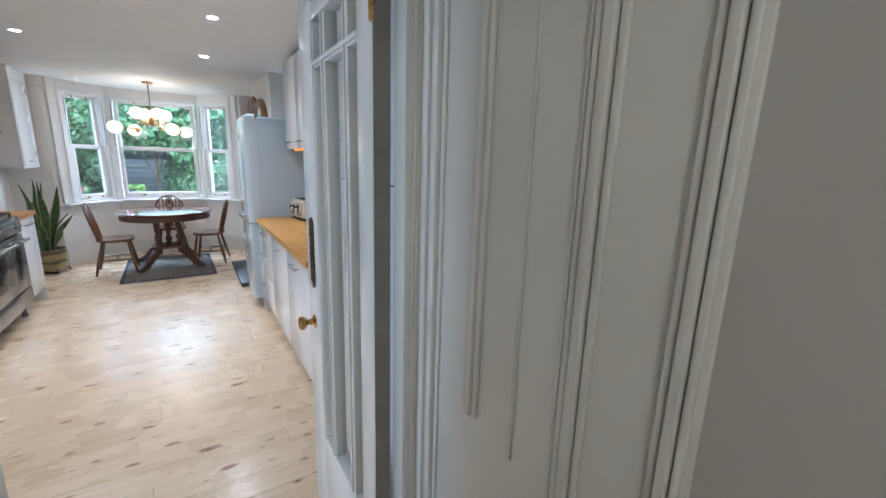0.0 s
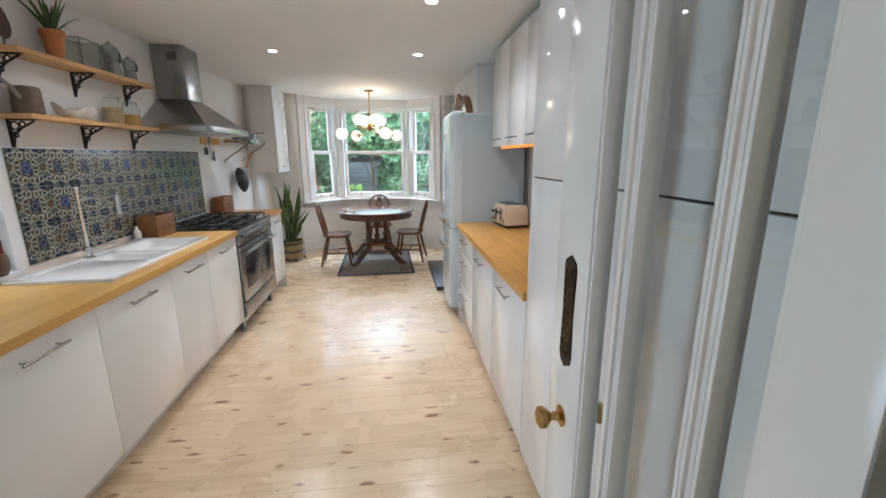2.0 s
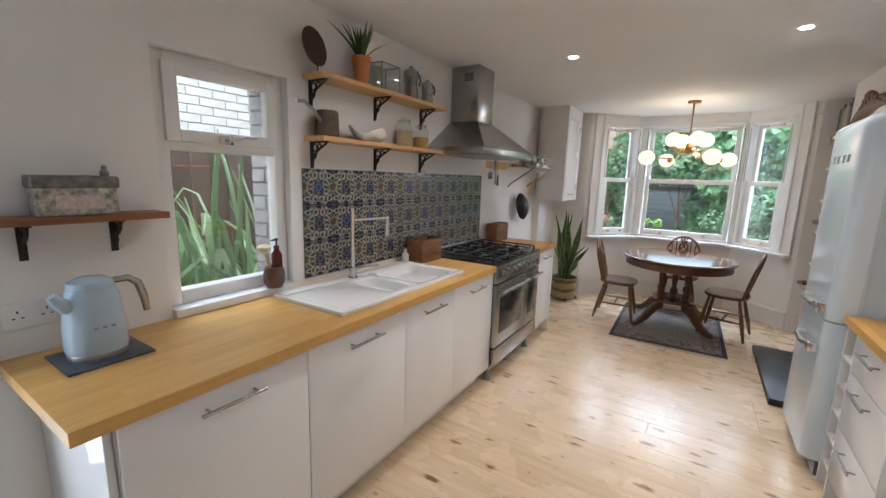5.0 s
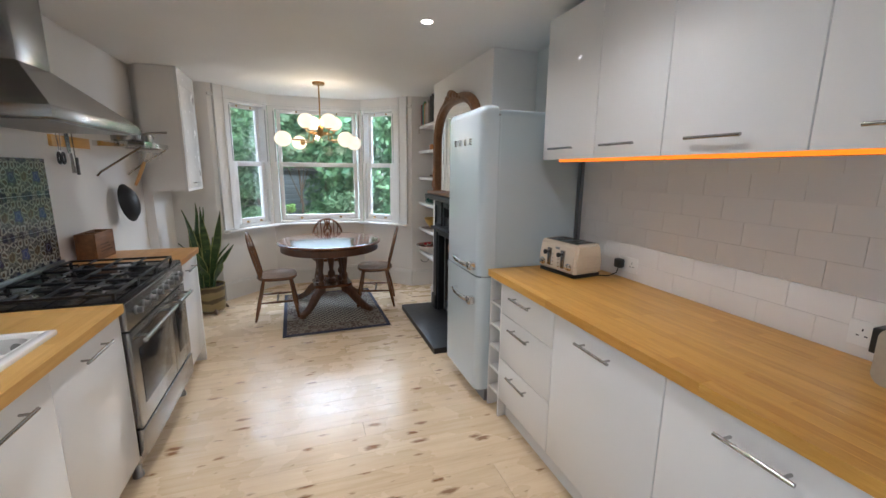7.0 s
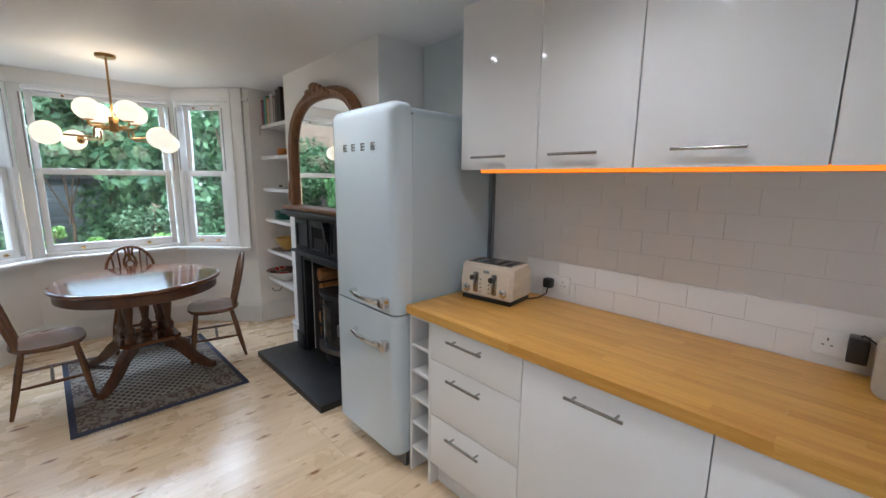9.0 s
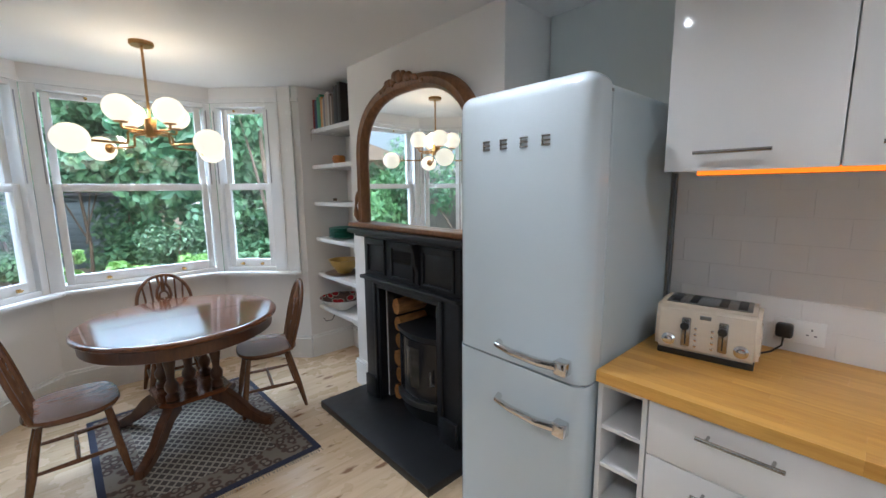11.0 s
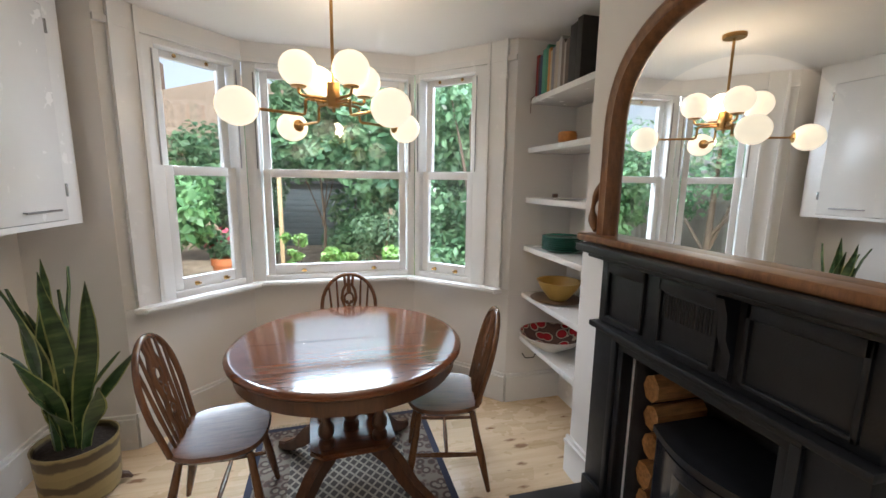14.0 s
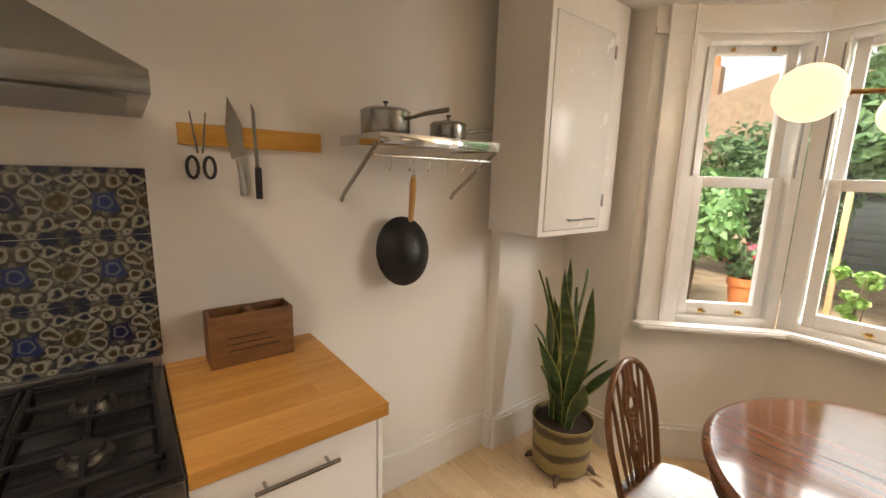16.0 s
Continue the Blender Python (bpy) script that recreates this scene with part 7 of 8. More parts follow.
# lower shelf
cn = thing("watering_can", (ox, 3.21, S2), "old dark metal can with a long curved spout", "can")
part("body", lathe(bmesh.new(), [(0.060, 0.0), (0.062, 0.01), (0.060, 0.12), (0.054, 0.135), (0.048, 0.136), (0.046, 0.12), (0.0, 0.118)], (ox, 3.225, S2), 24), mat("tarnished_can", (0.13, 0.095, 0.06), 0.5, 0.5, vary=0.3, scale=18, bump=0.2), cn)
bm = bmesh.new()
tube(bm, [(ox + 0.01, 3.175, S2 + 0.075), (ox + 0.02, 3.12, S2 + 0.125), (ox + 0.025, 3.06, S2 + 0.155), (ox + 0.03, 3.01, S2 + 0.150)], [0.012, 0.009, 0.008, 0.010], 10)
part("spout", bm, M_STEELD, cn)
bw_ = thing("white_bowl", (ox, 3.54, S2), "uneven white shell-shaped ceramic bowl", "bowl")
bm = bmesh.new()
prof_ = [(0.03, 0.0), (0.09, 0.012), (0.135, 0.045), (0.150, 0.062), (0.145, 0.064), (0.125, 0.048), (0.08, 0.018), (0.0, 0.012)]
lathe(bm, prof_, seg=28)
for v in bm.verts:
    a = math.atan2(v.co.y, v.co.x)
    rr_ = math.hypot(v.co.x, v.co.y)
    v.co.z += 0.024 * math.sin(3 * a + 0.6) * (rr_ / 0.15) ** 2
    v.co.x *= 0.42
moved(bm, Matrix.Translation((ox, 3.545, S2 + 0.001)))
part("body", bm, M_WHITEG, bw_)


def jar(y, r, h, fill, m, lab):
    j = thing("glass_jar", (ox, y, S2), lab, "jar", "glass jars on the shelf")
    part("glass", lathe(bmesh.new(), [(r, 0.0), (r, h * 0.7), (r * 0.72, h * 0.82), (r * 0.72, h * 0.88)], (ox, y, S2), 24), M_GLASSJ, j)
    part("contents", lathe(bmesh.new(), [(0.0, 0.004), (r * 0.93, 0.004), (r * 0.93, h * fill), (0.0, h * fill + 0.004)], (ox, y, S2), 20), m, j)
    part("lid", lathe(bmesh.new(), [(r * 0.78, h * 0.88), (r * 0.80, h * 0.91), (r * 0.4, h * 0.97), (0.012, h), (0.0, h)], (ox, y, S2), 24), M_GLASSJ, j)
    part("clip", tube(bmesh.new(), [(ox + r * 0.75, y, S2 + h * 0.78), (ox + r * 0.85, y, S2 + h * 0.86), (ox + r * 0.7, y, S2 + h * 0.93)], 0.002, 5), M_STEEL, j)


jar(3.885, 0.058, 0.19, 0.55, mat("oat_flakes", (0.50, 0.36, 0.18), 0.9, vary=0.35, scale=90, bump=0.8), "clip-top glass jar of oats")
jar(4.075, 0.056, 0.175, 0.45, mat("golden_grain", (0.52, 0.31, 0.07), 0.8, vary=0.25, scale=90, bump=0.6), "clip-top glass jar of golden grain")

# knife rack
kr = thing("knife_rack", (XL, 5.49, 1.66), "wooden magnetic knife rack on the wall", "knife rack")
part("bar", boxm(XL + 0.001, 5.258, 1.624, XL + 0.022, 5.716, 1.692, bevel=0.003), M_BLOCK, kr)
xk = XL + 0.024
kn = thing("chef_knife", (xk, 5.415, 1.6), "broad steel chef's knife on the rack", "knife")
part("blade", prism(bmesh.new(), [(5.402, 1.785), (5.440, 1.70), (5.445, 1.60), (5.405, 1.585), (5.390, 1.68)], xk, xk + 0.003, "x"), M_STEEL, kn)
part("handle", tube(bmesh.new(), [(xk + 0.006, 5.424, 1.59), (xk + 0.006, 5.432, 1.53), (xk + 0.006, 5.436, 1.465)], [0.008, 0.010, 0.012], 8), M_STEEL, kn)
kn = thing("carving_knife", (xk, 5.48, 1.6), "slim carving knife with a black handle", "knife")
part("blade", prism(bmesh.new(), [(5.472, 1.775), (5.484, 1.75), (5.490, 1.56), (5.478, 1.56)], xk, xk + 0.002, "x"), M_STEEL, kn)
part("handle", boxm(xk, 5.474, 1.452, xk + 0.014, 5.496, 1.562, bevel=0.004), M_PLASTK, kn)
sc_ = thing("kitchen_scissors", (xk, 5.31, 1.6), "kitchen scissors with black handles on the rack", "scissors")
for s in (-1, 1):
    part("blade", prism(bmesh.new(), [(5.315 + s * 0.003, 1.60), (5.315 + s * 0.010, 1.60), (5.315 + s * 0.024, 1.725), (5.315 + s * 0.020, 1.728)], xk + 0.002 + 0.001 * s, xk + 0.004 + 0.001 * s, "x"), M_STEEL, sc_)
    rg2 = [(xk + 0.005, 5.315 + s * (0.024 + 0.016 * math.cos(k * math.pi / 6)), 1.555 + 0.034 * math.sin(k * math.pi / 6)) for k in range(12)]
    part("grip", tube(bmesh.new(), rg2, 0.0055, 6, closed=True), M_PLASTK, sc_)

# pan rack with saucepans, and a wok on a hook
pr = thing("pan_rack", (XL, 6.08, 1.66), "steel wall rack with a hanging rail and hooks", "rack")
ry0, ry1, rxf, rz = 5.80, 6.365, -1.60, 1.665
for k in range(9):
    x = XL + 0.02 + k * (rxf - XL - 0.03) / 8
    part("shelf_wire", tube(bmesh.new(), [(x, ry0, rz), (x, ry1, rz)], 0.003, 6), M_CHROME, pr)
part("front_band", boxm(rxf - 0.003, ry0, rz - 0.012, rxf, ry1, rz + 0.026, bevel=0.001), M_CHROME, pr)
for y in (ry0, ry1):
    part("side_band", boxm(XL + 0.004, y - 0.0015, rz - 0.012, rxf - 0.003, y + 0.0015, rz + 0.026), M_CHROME, pr)
    part("brace", tube(bmesh.new(), [(XL + 0.004, y, 1.44), (XL + 0.03, y, 1.47), (rxf - 0.02, y, rz - 0.012)], 0.008, 8, flat=0.45), M_STEEL, pr)
part("rail", tube(bmesh.new(), [(rxf - 0.05, ry0, rz - 0.05), (rxf - 0.05, ry1, rz - 0.05)], 0.006, 10), M_CHROME, pr)
for k in range(6):
    y = ry0 + 0.07 + k * 0.085
    x = rxf - 0.05
    part("hook", tube(bmesh.new(), [(x - 0.006, y, rz - 0.05), (x, y, rz - 0.042), (x + 0.008, y, rz - 0.055), (x + 0.004, y, rz - 0.085), (x - 0.008, y, rz - 0.10), (x - 0.014, y, rz - 0.088)], 0.0025, 6), M_CHROME, pr)


def saucepan(x, y, z, r, h, an):
    sp2 = thing("saucepan", (x, y, z), "small stainless steel saucepan with a lid", "saucepan", "saucepans on the rack")
    part("body", lathe(bmesh.new(), [(r * 0.96, 0.0), (r, 0.006), (r, h), (r * 1.04, h + 0.003), (r * 0.98, h + 0.003), (r * 0.95, h * 0.9), (0.0, h * 0.88)], (x, y, z), 26), M_STEEL, sp2)
    lid_ = part("lid", lathe(bmesh.new(), [(r * 1.0, h + 0.003), (r * 0.9, h + 0.012), (r * 0.3, h + 0.020), (0.0, h + 0.021)], (x, y, z), 26), M_STEEL, sp2)
    part("lid_knob", lathe(bmesh.new(), [(0.006, 0.0), (0.006, 0.014), (0.013, 0.020), (0.0, 0.026)], (x, y, z + h + 0.020), 12), M_STEEL, lid_)
    c, s = math.cos(an), math.sin(an)
    part("handle", tube(bmesh.new(), [(x + c * r, y + s * r, z + h * 0.78), (x + c * (r + 0.08), y + s * (r + 0.08), z + h * 0.92), (x + c * (r + 0.17), y + s * (r + 0.17), z + h * 1.0)], [0.007, 0.008, 0.009], 8), M_STEEL, sp2)


saucepan(-1.745, 5.905, rz + 0.004, 0.092, 0.105, radians(25))
saucepan(-1.735, 6.195, rz + 0.004, 0.075, 0.085, radians(88))
wk = thing("wok", (-1.80, 6.07, 1.3), "black wok with a wooden handle hanging from a hook", "wok")
wm = Matrix.Translation((-1.835, 6.045, 1.225)) @ Euler((0, radians(80), radians(-8))).to_matrix().to_4x4()
part("pan", lathe(bmesh.new(), [(0.0, 0.062), (0.05, 0.058), (0.10, 0.035), (0.138, 0.0), (0.142, 0.001), (0.103, 0.039), (0.05, 0.063), (0.0, 0.067)], seg=30, m=wm @ Matrix.Diagonal((1.06, 0.88, 1, 1))), M_BLACKI, wk)
part("handle", tube(bmesh.new(), [(-1.765, 6.035, 1.365), (-1.735, 6.020, 1.42), (-1.690, 5.995, 1.51), (-1.672, 5.985, 1.545)], [0.010, 0.013, 0.014, 0.010], 10), M_SHELFW, wk, "wooden handle")
part("loop", tube(bmesh.new(), [(-1.665 + 0.006 * math.cos(k), 5.983, 1.557 + 0.012 * math.sin(k)) for k in range(6)], 0.0025, 5, closed=True), M_STEEL, wk)

# snake plant
px0, py0 = -1.515, 6.865
sn = thing("snake_plant", (px0, py0, 0.0), "tall snake plant in a worn striped tin pot on feet", "potted plant")
def pot_mat():
    m = bpy.data.materials.new("worn_striped_tin")
    t, p = nodes_of(m)
    v = coords(t)
    sp = t.nodes.new("ShaderNodeSeparateXYZ")
    t.links.new(v, sp.inputs[0])
    wob = math_node(t, "ADD", sp.outputs[2], math_node(t, "MULTIPLY", noise_tex(t, v, 9, 4), 0.06))
    band = math_node(t, "FRACT", math_node(t, "MULTIPLY", wob, 8.5))
    c = ramp(t, band, [(0.28, (0.30, 0.23, 0.10)), (0.36, (0.10, 0.07, 0.035)), (0.60, (0.08, 0.055, 0.03)), (0.68, (0.27, 0.21, 0.09))])
    t.links.new(c, p.inputs["Base Color"])
    set_in(p, Roughness=0.5)
    bump_to(t, p, noise_tex(t, v, 30, 4), 0.3, 0.004)
    return m


part("pot", lathe(bmesh.new(), [(0.140, 0.03), (0.148, 0.06), (0.158, 0.28), (0.162, 0.30), (0.155, 0.30), (0.15, 0.27), (0.0, 0.265)], (px0, py0, 0), 28), pot_mat(), sn)
part("soil", lathe(bmesh.new(), [(0.0, 0.268), (0.148, 0.268), (0.148, 0.274), (0.0, 0.285)], (px0, py0, 0), 20), M_SOIL, sn)
for k in range(4):
    a = radians(30 + 90 * k)
    part("foot", tube(bmesh.new(), [(px0 + 0.12 * math.cos(a), py0 + 0.12 * math.sin(a), 0.05), (px0 + 0.165 * math.cos(a), py0 + 0.165 * math.sin(a), 0.03), (px0 + 0.185 * math.cos(a), py0 + 0.185 * math.sin(a), 0.006)], [0.022, 0.016, 0.007], 8), M_BROWNP, sn)


def snake_mat():
    m = bpy.data.materials.new("snake_plant_leaf")
    t, p = nodes_of(m)
    v = coords(t, (3, 3, 14))
    c = ramp(t, noise_tex(t, v, 2.5, 5), [(0.35, (0.022, 0.05, 0.016)), (0.55, (0.05, 0.10, 0.03)), (0.7, (0.12, 0.17, 0.055))])
    t.links.new(c, p.inputs["Base Color"])
    set_in(p, Roughness=0.4)
    return m


M_SNAKE = snake_mat()
M_SNAKE2 = mat("snake_leaf_edge", (0.32, 0.34, 0.11), 0.45, vary=0.2, scale=20)
rs = random.Random(15)
for k in range(19):
    bm = bmesh.new()
    bm2 = bmesh.new()
    an = rs.uniform(0, 2 * math.pi)
    ro = rs.uniform(0.0, 0.09)
    ln2 = rs.uniform(0.34, 0.90)
    lean = rs.uniform(0.02, 0.24) + (0.26 if ln2 < 0.5 else 0)
    fx, fy = rs.uniform(0, math.pi), rs.uniform(-0.5, 0.5)
    if math.cos(an) < -0.3:
        lean *= 0.7
    prev = prev2 = None
    for j in range(10):
        f = j / 9
        c = Vector((px0 + math.cos(an) * (ro + lean * ln2 * f * (0.4 + 0.9 * f)), py0 + math.sin(an) * (ro + 0.7 * lean * ln2 * f * (0.4 + 0.9 * f)), 0.27 + ln2 * f))
        w = (0.017 + 0.034 * math.sin(min(1.0, f * 1.5) * math.pi / 2)) * (1 - f ** 3.0) + 0.0012
        tw = fx + 2.6 * fy * f + 0.35 * math.sin(9 * f + 5 * fy)
        c += Vector((math.cos(fx), math.sin(fx), 0)) * (0.030 * math.sin(5.5 * f + 8 * fy) * f)
        tv_ = Vector((math.cos(tw), math.sin(tw), 0))
        nv = Vector((-math.sin(tw), math.cos(tw), 0))
        row = [bm.verts.new(c - tv_ * w * 0.82), bm.verts.new(c + nv * 0.007), bm.verts.new(c + tv_ * w * 0.82), bm.verts.new(c + nv * 0.011)]
        row2 = [bm2.verts.new(c - tv_ * w), bm2.verts.new(c - tv_ * w * 0.80 + nv * 0.002), bm2.verts.new(c + tv_ * w * 0.80 + nv * 0.002), bm2.verts.new(c + tv_ * w)]
        if prev:
            for q in range(4):
                bm.faces.new((prev[q], prev[(q + 1) % 4], row[(q + 1) % 4], row[q]))
            for q in (0, 2):
                bm2.faces.new((prev2[q], prev2[q + 1], row2[q + 1], row2[q]))
        prev, prev2 = row, row2
    lf = part("leaf", bm, M_SNAKE, sn)
    part("leaf_edge", bm2, M_SNAKE2, lf, "pale yellow-green leaf edge")

# ---- small things: right side ----
tx, ty, tz = 0.98, 4.175, 0.91
to = thing("toaster", (0, 0, 0), "cream four-slot toaster with chrome levers", "toaster")
bm = bmesh.new()
prism(bm, [(-0.105, 0.02), (-0.108, 0.09), (-0.090, 0.185), (-0.075, 0.195), (0.075, 0.195), (0.090, 0.185), (0.108, 0.09), (0.105, 0.02)], -0.155, 0.155, "y")
bmesh.ops.bevel(bm, geom=[e for e in bm.edges], offset=0.014, segments=3, affect="EDGES")
part("body", bm, M_CREAM, to, smooth=50)
part("base", boxm(-0.098, -0.145, 0.0, 0.098, 0.145, 0.022, bevel=0.004), M_PLASTK, to)
for y in (-0.10, -0.045, 0.045, 0.10):
    part("slot", boxm(-0.062, y - 0.013, 0.190, 0.062, y + 0.013, 0.1968, bevel=0.001), M_BLACKI, to)
part("top_plate", boxm(-0.072, -0.128, 0.1915, 0.072, 0.128, 0.1958, bevel=0.002), M_STEEL, to)
for k in range(5):
    part("end_rib", boxm(-0.085, -0.1585, 0.05 + k * 0.016, 0.085, -0.150, 0.058 + k * 0.016, bevel=0.003), M_CREAM, to)
for s in (-1, 1):
    yc = s * 0.055
    part("lever_plate", boxm(-0.1135, yc - 0.014, 0.045, -0.099, yc + 0.014, 0.15, bevel=0.004), M_STEEL, to)
    part("lever_track", boxm(-0.1145, yc - 0.002, 0.055, -0.112, yc + 0.002, 0.135), M_PLASTK, to)
    part("lever", lathe(bmesh.new(), [(0.006, 0.0), (0.007, 0.02), (0.014, 0.026), (0.014, 0.034), (0.0, 0.038)], seg=14, m=pose(-0.110, yc, 0.128, 0, -90, 0)), M_PLASTK, to)
    part("dial", lathe(bmesh.new(), [(0.022, 0.0), (0.022, 0.005), (0.014, 0.009), (0.012, 0.022), (0.0, 0.024)], seg=18, m=pose(-0.107, s * 0.108, 0.062, 0, -90, 0)), M_CHROME, to)
    for k in range(4):
        part("button", lathe(bmesh.new(), [(0.005, 0.0), (0.005, 0.006), (0.0, 0.007)], seg=8, m=pose(-0.107, s * 0.025, 0.052 + k * 0.021, 0, -90, 0)), M_CHROME, to)
part("badge", boxm(-0.0985, -0.017, 0.148, -0.094, 0.017, 0.162, bevel=0.001), M_STEELD, to)
to.matrix_basis = pose(0.985, 4.185, 0.91, 0, 0, 8)
socket("wall_socket", XR - 0.0085, 3.955, 0.995, -1)
socket("wall_socket", XR - 0.0085, 2.885, 0.995, -1)
pg = thing("plug", (1.19, 4.0, 1.0), "black mains plug with its cable", "plug", "mains plugs")
part("body", boxm(1.163, 3.968, 0.970, 1.203, 4.018, 1.022, bevel=0.010, seg=3), M_PLASTK, pg)
part("cable", tube(bmesh.new(), [(1.18, 3.993, 0.972), (1.17, 3.995, 0.94), (1.14, 4.02, 0.918), (1.09, 4.05, 0.915)], 0.0035, 6), M_PLASTK, pg)
pg = thing("plug", (1.18, 2.85, 1.0), "black power adapter in the socket", "plug", "mains plugs")
part("body", boxm(1.140, 2.822, 0.962, 1.203, 2.872, 1.045, bevel=0.006, seg=3), M_PLASTK, pg)
part("cable", tube(bmesh.new(), [(1.165, 2.845, 1.043), (1.16, 2.84, 1.055), (1.12, 2.80, 1.04), (1.12, 2.70, 1.02)], 0.003, 6), M_PLASTK, pg)
ro_ = thing("radio", (1.07, 2.655, 0.91), "cream portable radio with a brown grille and handle", "radio")
bm = rounded(bmesh.new(), 1.03, 2.485, 0.912, 1.125, 2.81, 1.085, 0.034, lambda c: abs(c.y - 2.6475) > 0.1 and (abs(c.z - 1.0) > 0.05), 5)
part("body", bm, mat("cream_leatherette", (0.42, 0.36, 0.27), 0.5, vary=0.08, scale=30, bump=0.2), ro_)
bm = rounded(bmesh.new(), 1.026, 2.53, 0.945, 1.032, 2.775, 1.055, 0.022, lambda c: abs(c.y - 2.6525) > 0.1 and (abs(c.z - 1.0) > 0.04), 4)
part("grille", bm, mat("brown_cloth", (0.075, 0.05, 0.025), 0.9, vary=0.2, scale=150, bump=0.6), ro_, "brown cloth grille")
part("handle", tube(bmesh.new(), [(1.075, 2.78, 1.075), (1.075, 2.755, 1.108), (1.075, 2.65, 1.120), (1.075, 2.545, 1.108), (1.075, 2.515, 1.075)], 0.008, 8, flat=0.6), mat("grey_strap", (0.12, 0.10, 0.085), 0.6), ro_)

# ---- small things: dining side ----
rk = random.Random(21)
y = 7.19
cols = ((0.30, 0.03, 0.03), (0.10, 0.03, 0.03), (0.03, 0.05, 0.12), (0.08, 0.30, 0.20), (0.06, 0.22, 0.12), (0.55, 0.22, 0.05), (0.50, 0.40, 0.24), (0.22, 0.20, 0.22), (0.42, 0.35, 0.28), (0.45, 0.42, 0.40), (0.16, 0.12, 0.10), (0.35, 0.30, 0.26), (0.10, 0.07, 0.05), (0.015, 0.013, 0.012), (0.02, 0.016, 0.014))
for k, c in enumerate(cols):
    w = (0.022, 0.016, 0.028, 0.034, 0.024)[k % 5] * (1.9 if k >= 13 else 1.15)
    hh = (0.245, 0.225, 0.235, 0.255, 0.27)[k % 5] + (0.035 if k >= 13 else 0)
    bk_ = thing("book", (1.0, y - w / 2, 2.035), "upright book standing on the top alcove shelf", "book", "books in the alcove")
    m_ = mat("book_cover", c, 0.5, vary=0.12, scale=20, bump=0.1)
    dpt = rk.uniform(0.16, 0.19)
    bm = bmesh.new()
    box(bm, 0.905, y - w, 2.036, 0.905 + dpt, y - w + 0.002, 2.036 + hh)
    box(bm, 0.905, y - 0.002, 2.036, 0.905 + dpt, y, 2.036 + hh)
    box(bm, 0.903, y - w, 2.036, 0.906, y, 2.036 + hh, bevel=0.001)
    cv = part("cover", bm, m_, bk_)
    part("pages", boxm(0.907, y - w + 0.002, 2.039, 0.902 + dpt, y - 0.002, 2.033 + hh), mat("paper_block", (0.62, 0.57, 0.47), 0.9, vary=0.05), bk_)
    y -= w + 0.001
bmk = thing("ribbon_marker", (0.90, 7.19, 2.0), "thin brown ribbon hanging off the shelf", "ribbon")
part("ribbon", tube(bmesh.new(), [(0.90, 7.195, 2.05), (0.882, 7.195, 2.03), (0.880, 7.197, 1.98), (0.881, 7.199, 1.945)], 0.004, 6, flat=0.3), M_BOXW, bmk)


def vessel(name, x, y, z, prof, m, lab, cat, seg=26):
    v = thing(name, (x, y, z), lab, cat)
    part("body", lathe(bmesh.new(), prof, (x, y, z + 0.0005), seg), m, v)
    return v


mug = vessel("orange_pot", 0.99, 6.93, 1.735, [(0.035, 0.0), (0.052, 0.02), (0.055, 0.05), (0.048, 0.07), (0.044, 0.07), (0.04, 0.05), (0.0, 0.02)], mat("orange_glaze", (0.50, 0.18, 0.03), 0.3, vary=0.25, scale=25), "small orange glazed pot with a handle", "pot")
part("handle", tube(bmesh.new(), [(0.985, 6.98, 1.795), (0.98, 7.005, 1.785), (0.985, 6.98, 1.76)], 0.005, 6), M_WHITEG, mug)
vessel("white_jug", 1.02, 7.015, 1.735, [(0.022, 0.0), (0.030, 0.02), (0.020, 0.06), (0.024, 0.085), (0.020, 0.085), (0.0, 0.03)], M_WHITEG, "small white painted jug", "jug")
vessel("small_dish", 0.98, 6.90, 1.42, [(0.04, 0.0), (0.07, 0.006), (0.068, 0.009), (0.0, 0.004)], M_WHITEG, "flat pale ceramic dish", "dish")
vessel("small_cup", 0.99, 7.03, 1.42, [(0.015, 0.0), (0.018, 0.03), (0.015, 0.03), (0.0, 0.01)], M_BROWNP, "small brown stoneware cup", "cup")
mg = mat("green_plate_glaze", (0.020, 0.15, 0.10), 0.25, vary=0.1, scale=10)
for k in range(7):
    p_ = vessel("plate", 1.02, 6.955, 1.105 + k * 0.0125, [(0.06, 0.0), (0.10, 0.006), (0.128, 0.016), (0.126, 0.019), (0.095, 0.010), (0.0, 0.007)], mg, "dark green glazed plate in a stack", "plate", 30)
    tagged(p_, group="stack of green plates")
vessel("yellow_bowl", 1.02, 6.975, 0.797, [(0.055, 0.0), (0.06, 0.006), (0.11, 0.07), (0.132, 0.118), (0.136, 0.120), (0.126, 0.118), (0.10, 0.06), (0.0, 0.012)], mat("mustard_glaze", (0.50, 0.32, 0.075), 0.35, vary=0.12, scale=10), "mustard yellow mixing bowl", "bowl", 32)
vessel("dark_platter", 1.02, 7.0, 0.785, [(0.06, 0.0), (0.135, 0.006), (0.16, 0.011), (0.158, 0.0115), (0.06, 0.0115)], M_BROWNP, "dark platter under the bowl", "platter", 30)


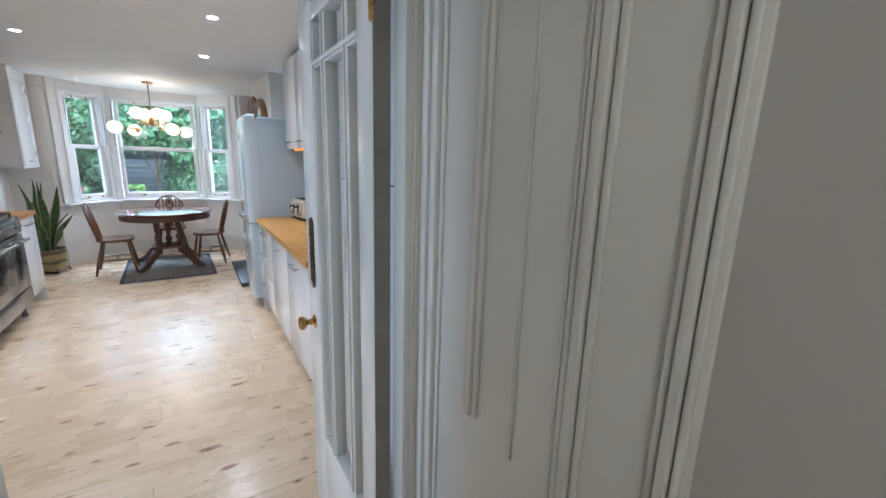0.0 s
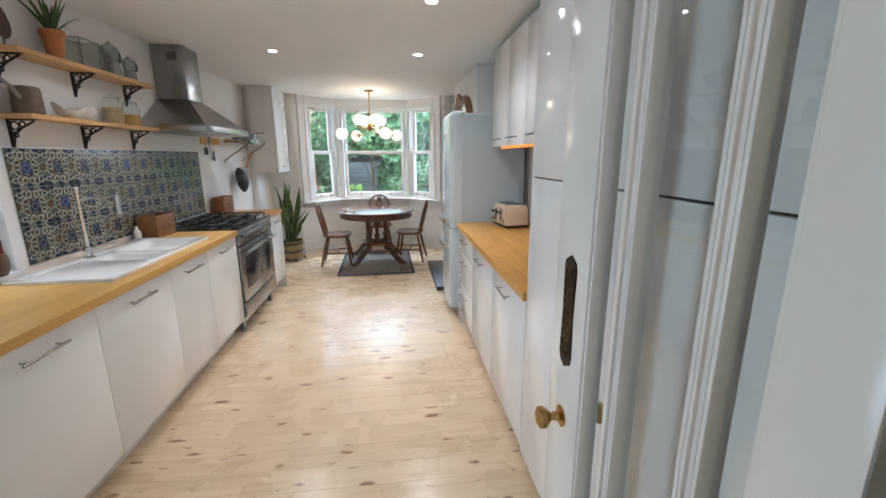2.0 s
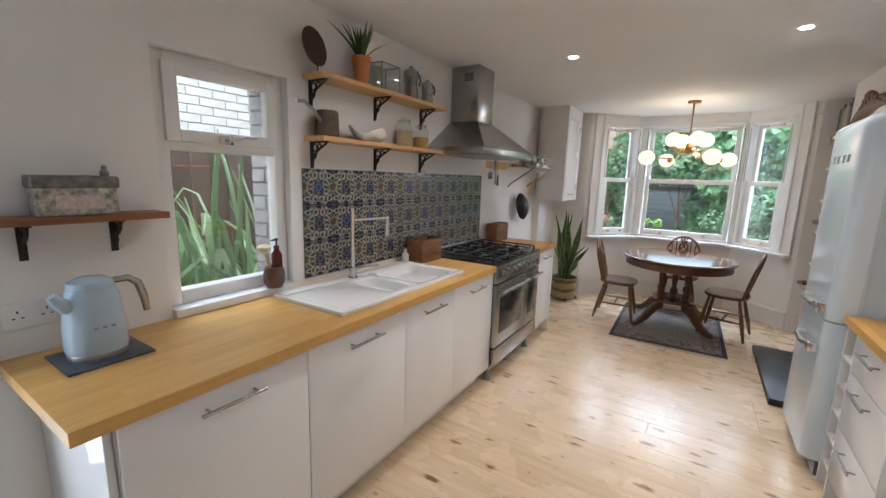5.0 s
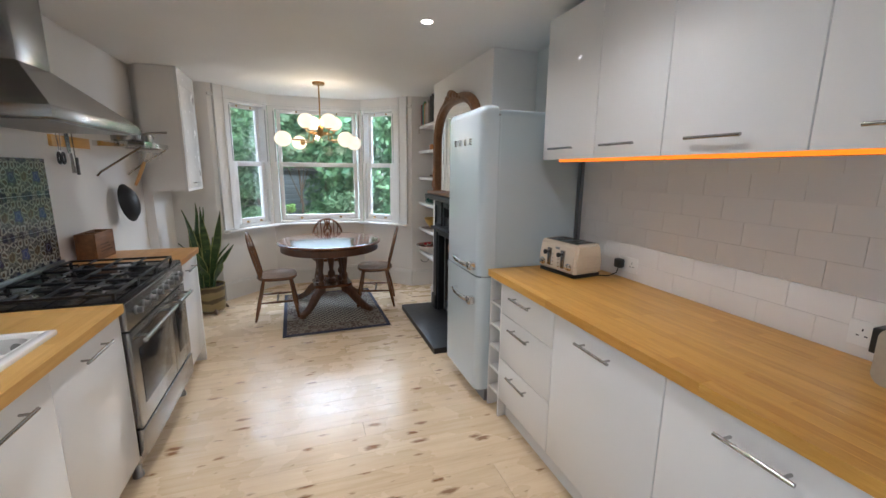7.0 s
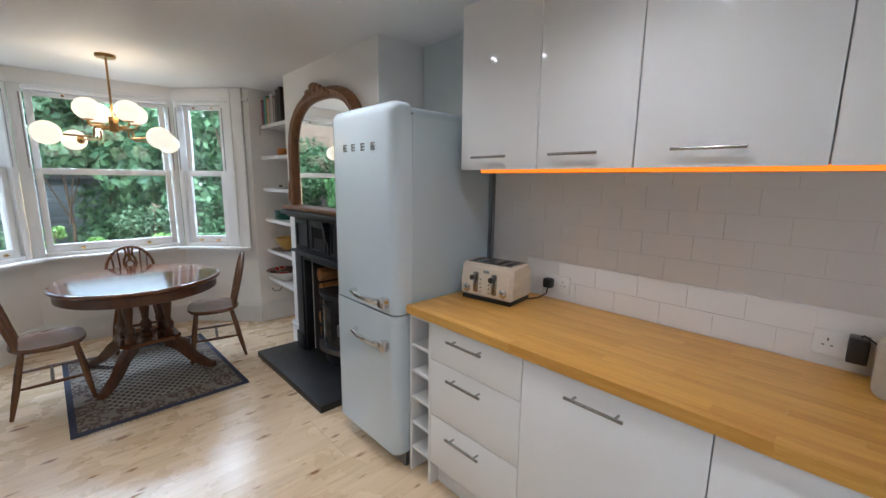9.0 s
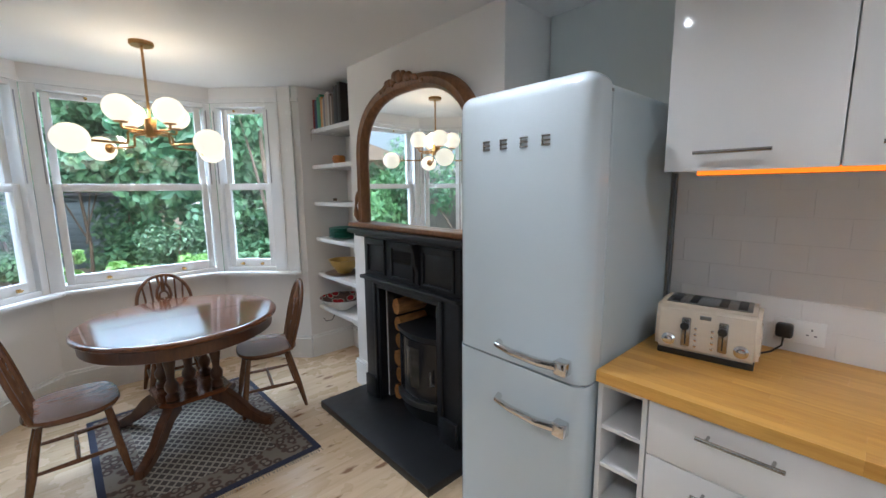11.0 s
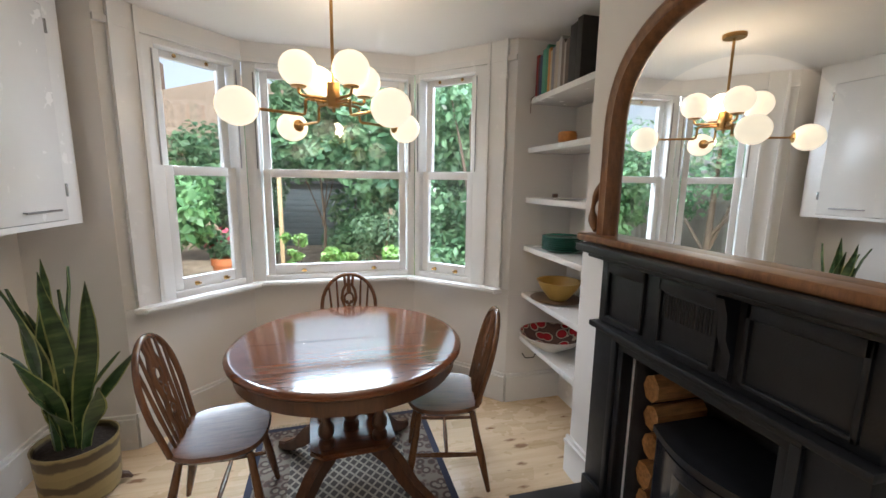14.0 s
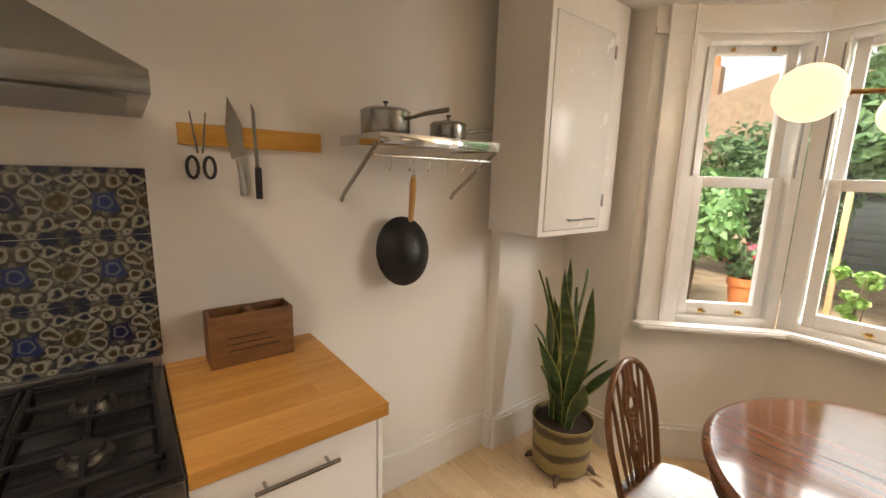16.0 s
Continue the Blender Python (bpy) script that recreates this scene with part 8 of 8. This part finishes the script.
def painted():
    m = bpy.data.materials.new("red_painted_glaze")
    t, p = nodes_of(m)
    v = coords(t)
    vo = t.nodes.new("ShaderNodeTexVoronoi")
    vo.inputs["Scale"].default_value = 14
    t.links.new(v, vo.inputs["Vector"])
    c = ramp(t, vo.outputs["Distance"], [(0.34, (0.36, 0.02, 0.03)), (0.42, (0.24, 0.015, 0.02)), (0.45, (0.50, 0.44, 0.34)), (0.52, (0.48, 0.42, 0.33)), (0.55, (0.08, 0.05, 0.05)), (0.68, (0.12, 0.07, 0.06))])
    t.links.new(c, p.inputs["Base Color"])
    set_in(p, Roughness=0.2)
    return m


rbw = vessel("patterned_bowl", 0.975, 6.95, 0.48, [(0.06, 0.0), (0.066, 0.008), (0.15, 0.055), (0.198, 0.108), (0.196, 0.110), (0.190, 0.104), (0.142, 0.056), (0.058, 0.012), (0.0, 0.010)], M_WHITEG, "large shallow bowl painted red and white inside", "bowl", 36)
part("painted_inside", lathe(bmesh.new(), [(0.0, 0.012), (0.06, 0.016), (0.145, 0.062), (0.192, 0.108)], (0.975, 6.95, 0.4825), 36, cap=False), painted(), rbw, "red painted inside")
cb_ = thing("loose_cable", (1.05, 7.2, 0.35), "black cable end below the lowest shelf", "cable")
part("wire", tube(bmesh.new(), [(1.03, 7.212, 0.44), (1.02, 7.205, 0.36), (0.99, 7.20, 0.315), (0.93, 7.20, 0.315), (0.905, 7.20, 0.35)], 0.004, 6), M_PLASTK, cb_)
part("faceplate", boxm(0.985, 7.209, 0.37, 1.075, 7.219, 0.45, bevel=0.003), M_PLASTW, cb_)

# ---- floor boards, laid last ----
def board_mat():
    m = bpy.data.materials.new("pale_pine_board")
    t, p = nodes_of(m)
    info = t.nodes.new("ShaderNodeObjectInfo")
    tc = t.nodes.new("ShaderNodeTexCoord")
    add = t.nodes.new("ShaderNodeVectorMath")
    t.links.new(tc.outputs["Object"], add.inputs[0])
    t.links.new(math_node(t, "MULTIPLY", info.outputs["Random"], 41.0), add.inputs[1])
    v = add.outputs[0]
    mp = t.nodes.new("ShaderNodeMapping")
    mp.inputs["Scale"].default_value = (0.9, 11, 11)
    t.links.new(v, mp.inputs["Vector"])
    grain = noise_tex(t, mp.outputs[0], 2.6, 7, 0.6)
    fine = noise_tex(t, mp.outputs[0], 22, 3)
    tone = math_node(t, "ADD", math_node(t, "MULTIPLY", grain, 0.8), math_node(t, "MULTIPLY", fine, 0.2))
    tone = math_node(t, "ADD", tone, math_node(t, "MULTIPLY", math_node(t, "SUBTRACT", info.outputs["Random"], 0.5), 0.12))
    base = ramp(t, tone, [(0.25, (0.59, 0.42, 0.245)), (0.5, (0.70, 0.53, 0.338)), (0.75, (0.76, 0.605, 0.410))])
    # knots: small dark ovals, a few to the metre
    mk = t.nodes.new("ShaderNodeMapping")
    mk.inputs["Scale"].default_value = (3.6, 9.2, 5.6)
    t.links.new(v, mk.inputs["Vector"])
    vo = t.nodes.new("ShaderNodeTexVoronoi")
    vo.voronoi_dimensions = "2D"
    vo.inputs["Scale"].default_value = 1.0
    vo.inputs["Randomness"].default_value = 1.0
    wob = t.nodes.new("ShaderNodeVectorMath")
    wob.operation = "ADD"
    nz = t.nodes.new("ShaderNodeTexNoise")
    nz.inputs["Scale"].default_value = 6.0
    t.links.new(mk.outputs[0], nz.inputs["Vector"])
    sc = t.nodes.new("ShaderNodeVectorMath")
    sc.operation = "SCALE"
    sc.inputs["Scale"].default_value = 0.24
    t.links.new(nz.outputs["Color"], sc.inputs[0])
    t.links.new(mk.outputs[0], wob.inputs[0])
    t.links.new(sc.outputs[0], wob.inputs[1])
    t.links.new(wob.outputs[0], vo.inputs["Vector"])
    sep = t.nodes.new("ShaderNodeSeparateColor")
    t.links.new(vo.outputs["Color"], sep.inputs[0])
    size = math_node(t, "MULTIPLY", math_node(t, "POWER", sep.outputs[0], 3.2), 0.17)
    knot = math_node(t, "SUBTRACT", size, vo.outputs["Distance"])
    km = t.nodes.new("ShaderNodeMapRange")
    km.inputs["From Min"].default_value, km.inputs["From Max"].default_value = -0.06, 0.05
    t.links.new(knot, km.inputs[0])
    mx = t.nodes.new("ShaderNodeMix")
    mx.data_type = "RGBA"
    t.links.new(km.outputs[0], mx.inputs[0])
    t.links.new(base, mx.inputs[6])
    mx.inputs[7].default_value = (0.27, 0.135, 0.06, 1)
    t.links.new(mx.outputs[2], p.inputs["Base Color"])
    rr = t.nodes.new("ShaderNodeMapRange")
    rr.inputs["To Min"].default_value, rr.inputs["To Max"].default_value = 0.22, 0.33
    t.links.new(noise_tex(t, v, 3.0, 4), rr.inputs[0])
    t.links.new(rr.outputs[0], p.inputs["Roughness"])
    set_in(p, Coat_Weight=0.3, Coat_Roughness=0.2)
    bump_to(t, p, tone, 0.12, 0.002)
    return m


M_BOARD = board_mat()
floor = thing("floor", (0, 0, 0), "pale knotty pine floorboards with a satin finish", "floor", kind="structure")


def board_mesh(length, width):
    bm = boxm(0, -width / 2 + 0.0002, -0.02, length, width / 2 - 0.0002, 0.0, bevel=0.0005, seg=1)
    me = bpy.data.meshes.new("floorboard")
    bm.to_mesh(me)
    bm.free()
    me.materials.append(M_BOARD)
    return me


BW = 0.142
rng = random.Random(4)
meshes = {}
y = 0.45 + BW / 2
while y < 8.0:
    if y < 7.2:
        x0, x1 = XL - 0.02, XR + 0.02
    else:
        half = 1.108 - max(0.0, (y - BW / 2 - 7.22)) * 0.9
        x0, x1 = CX - half - 0.1, CX + half + 0.1
    x = x0
    first = True
    while x < x1 - 0.01:
        ln = round(min(x1 - x, rng.choice((1.7, 2.3, 5.0, 5.0)) if first else 5.0), 3)
        first = False
        if x1 - x - ln < 0.3:
            ln = round(x1 - x, 3)
        if ln not in meshes:
            meshes[ln] = board_mesh(ln, BW)
        share("floorboard", meshes[ln], floor, pose(x, y, 0))
        x += ln + 0.001
    y += BW
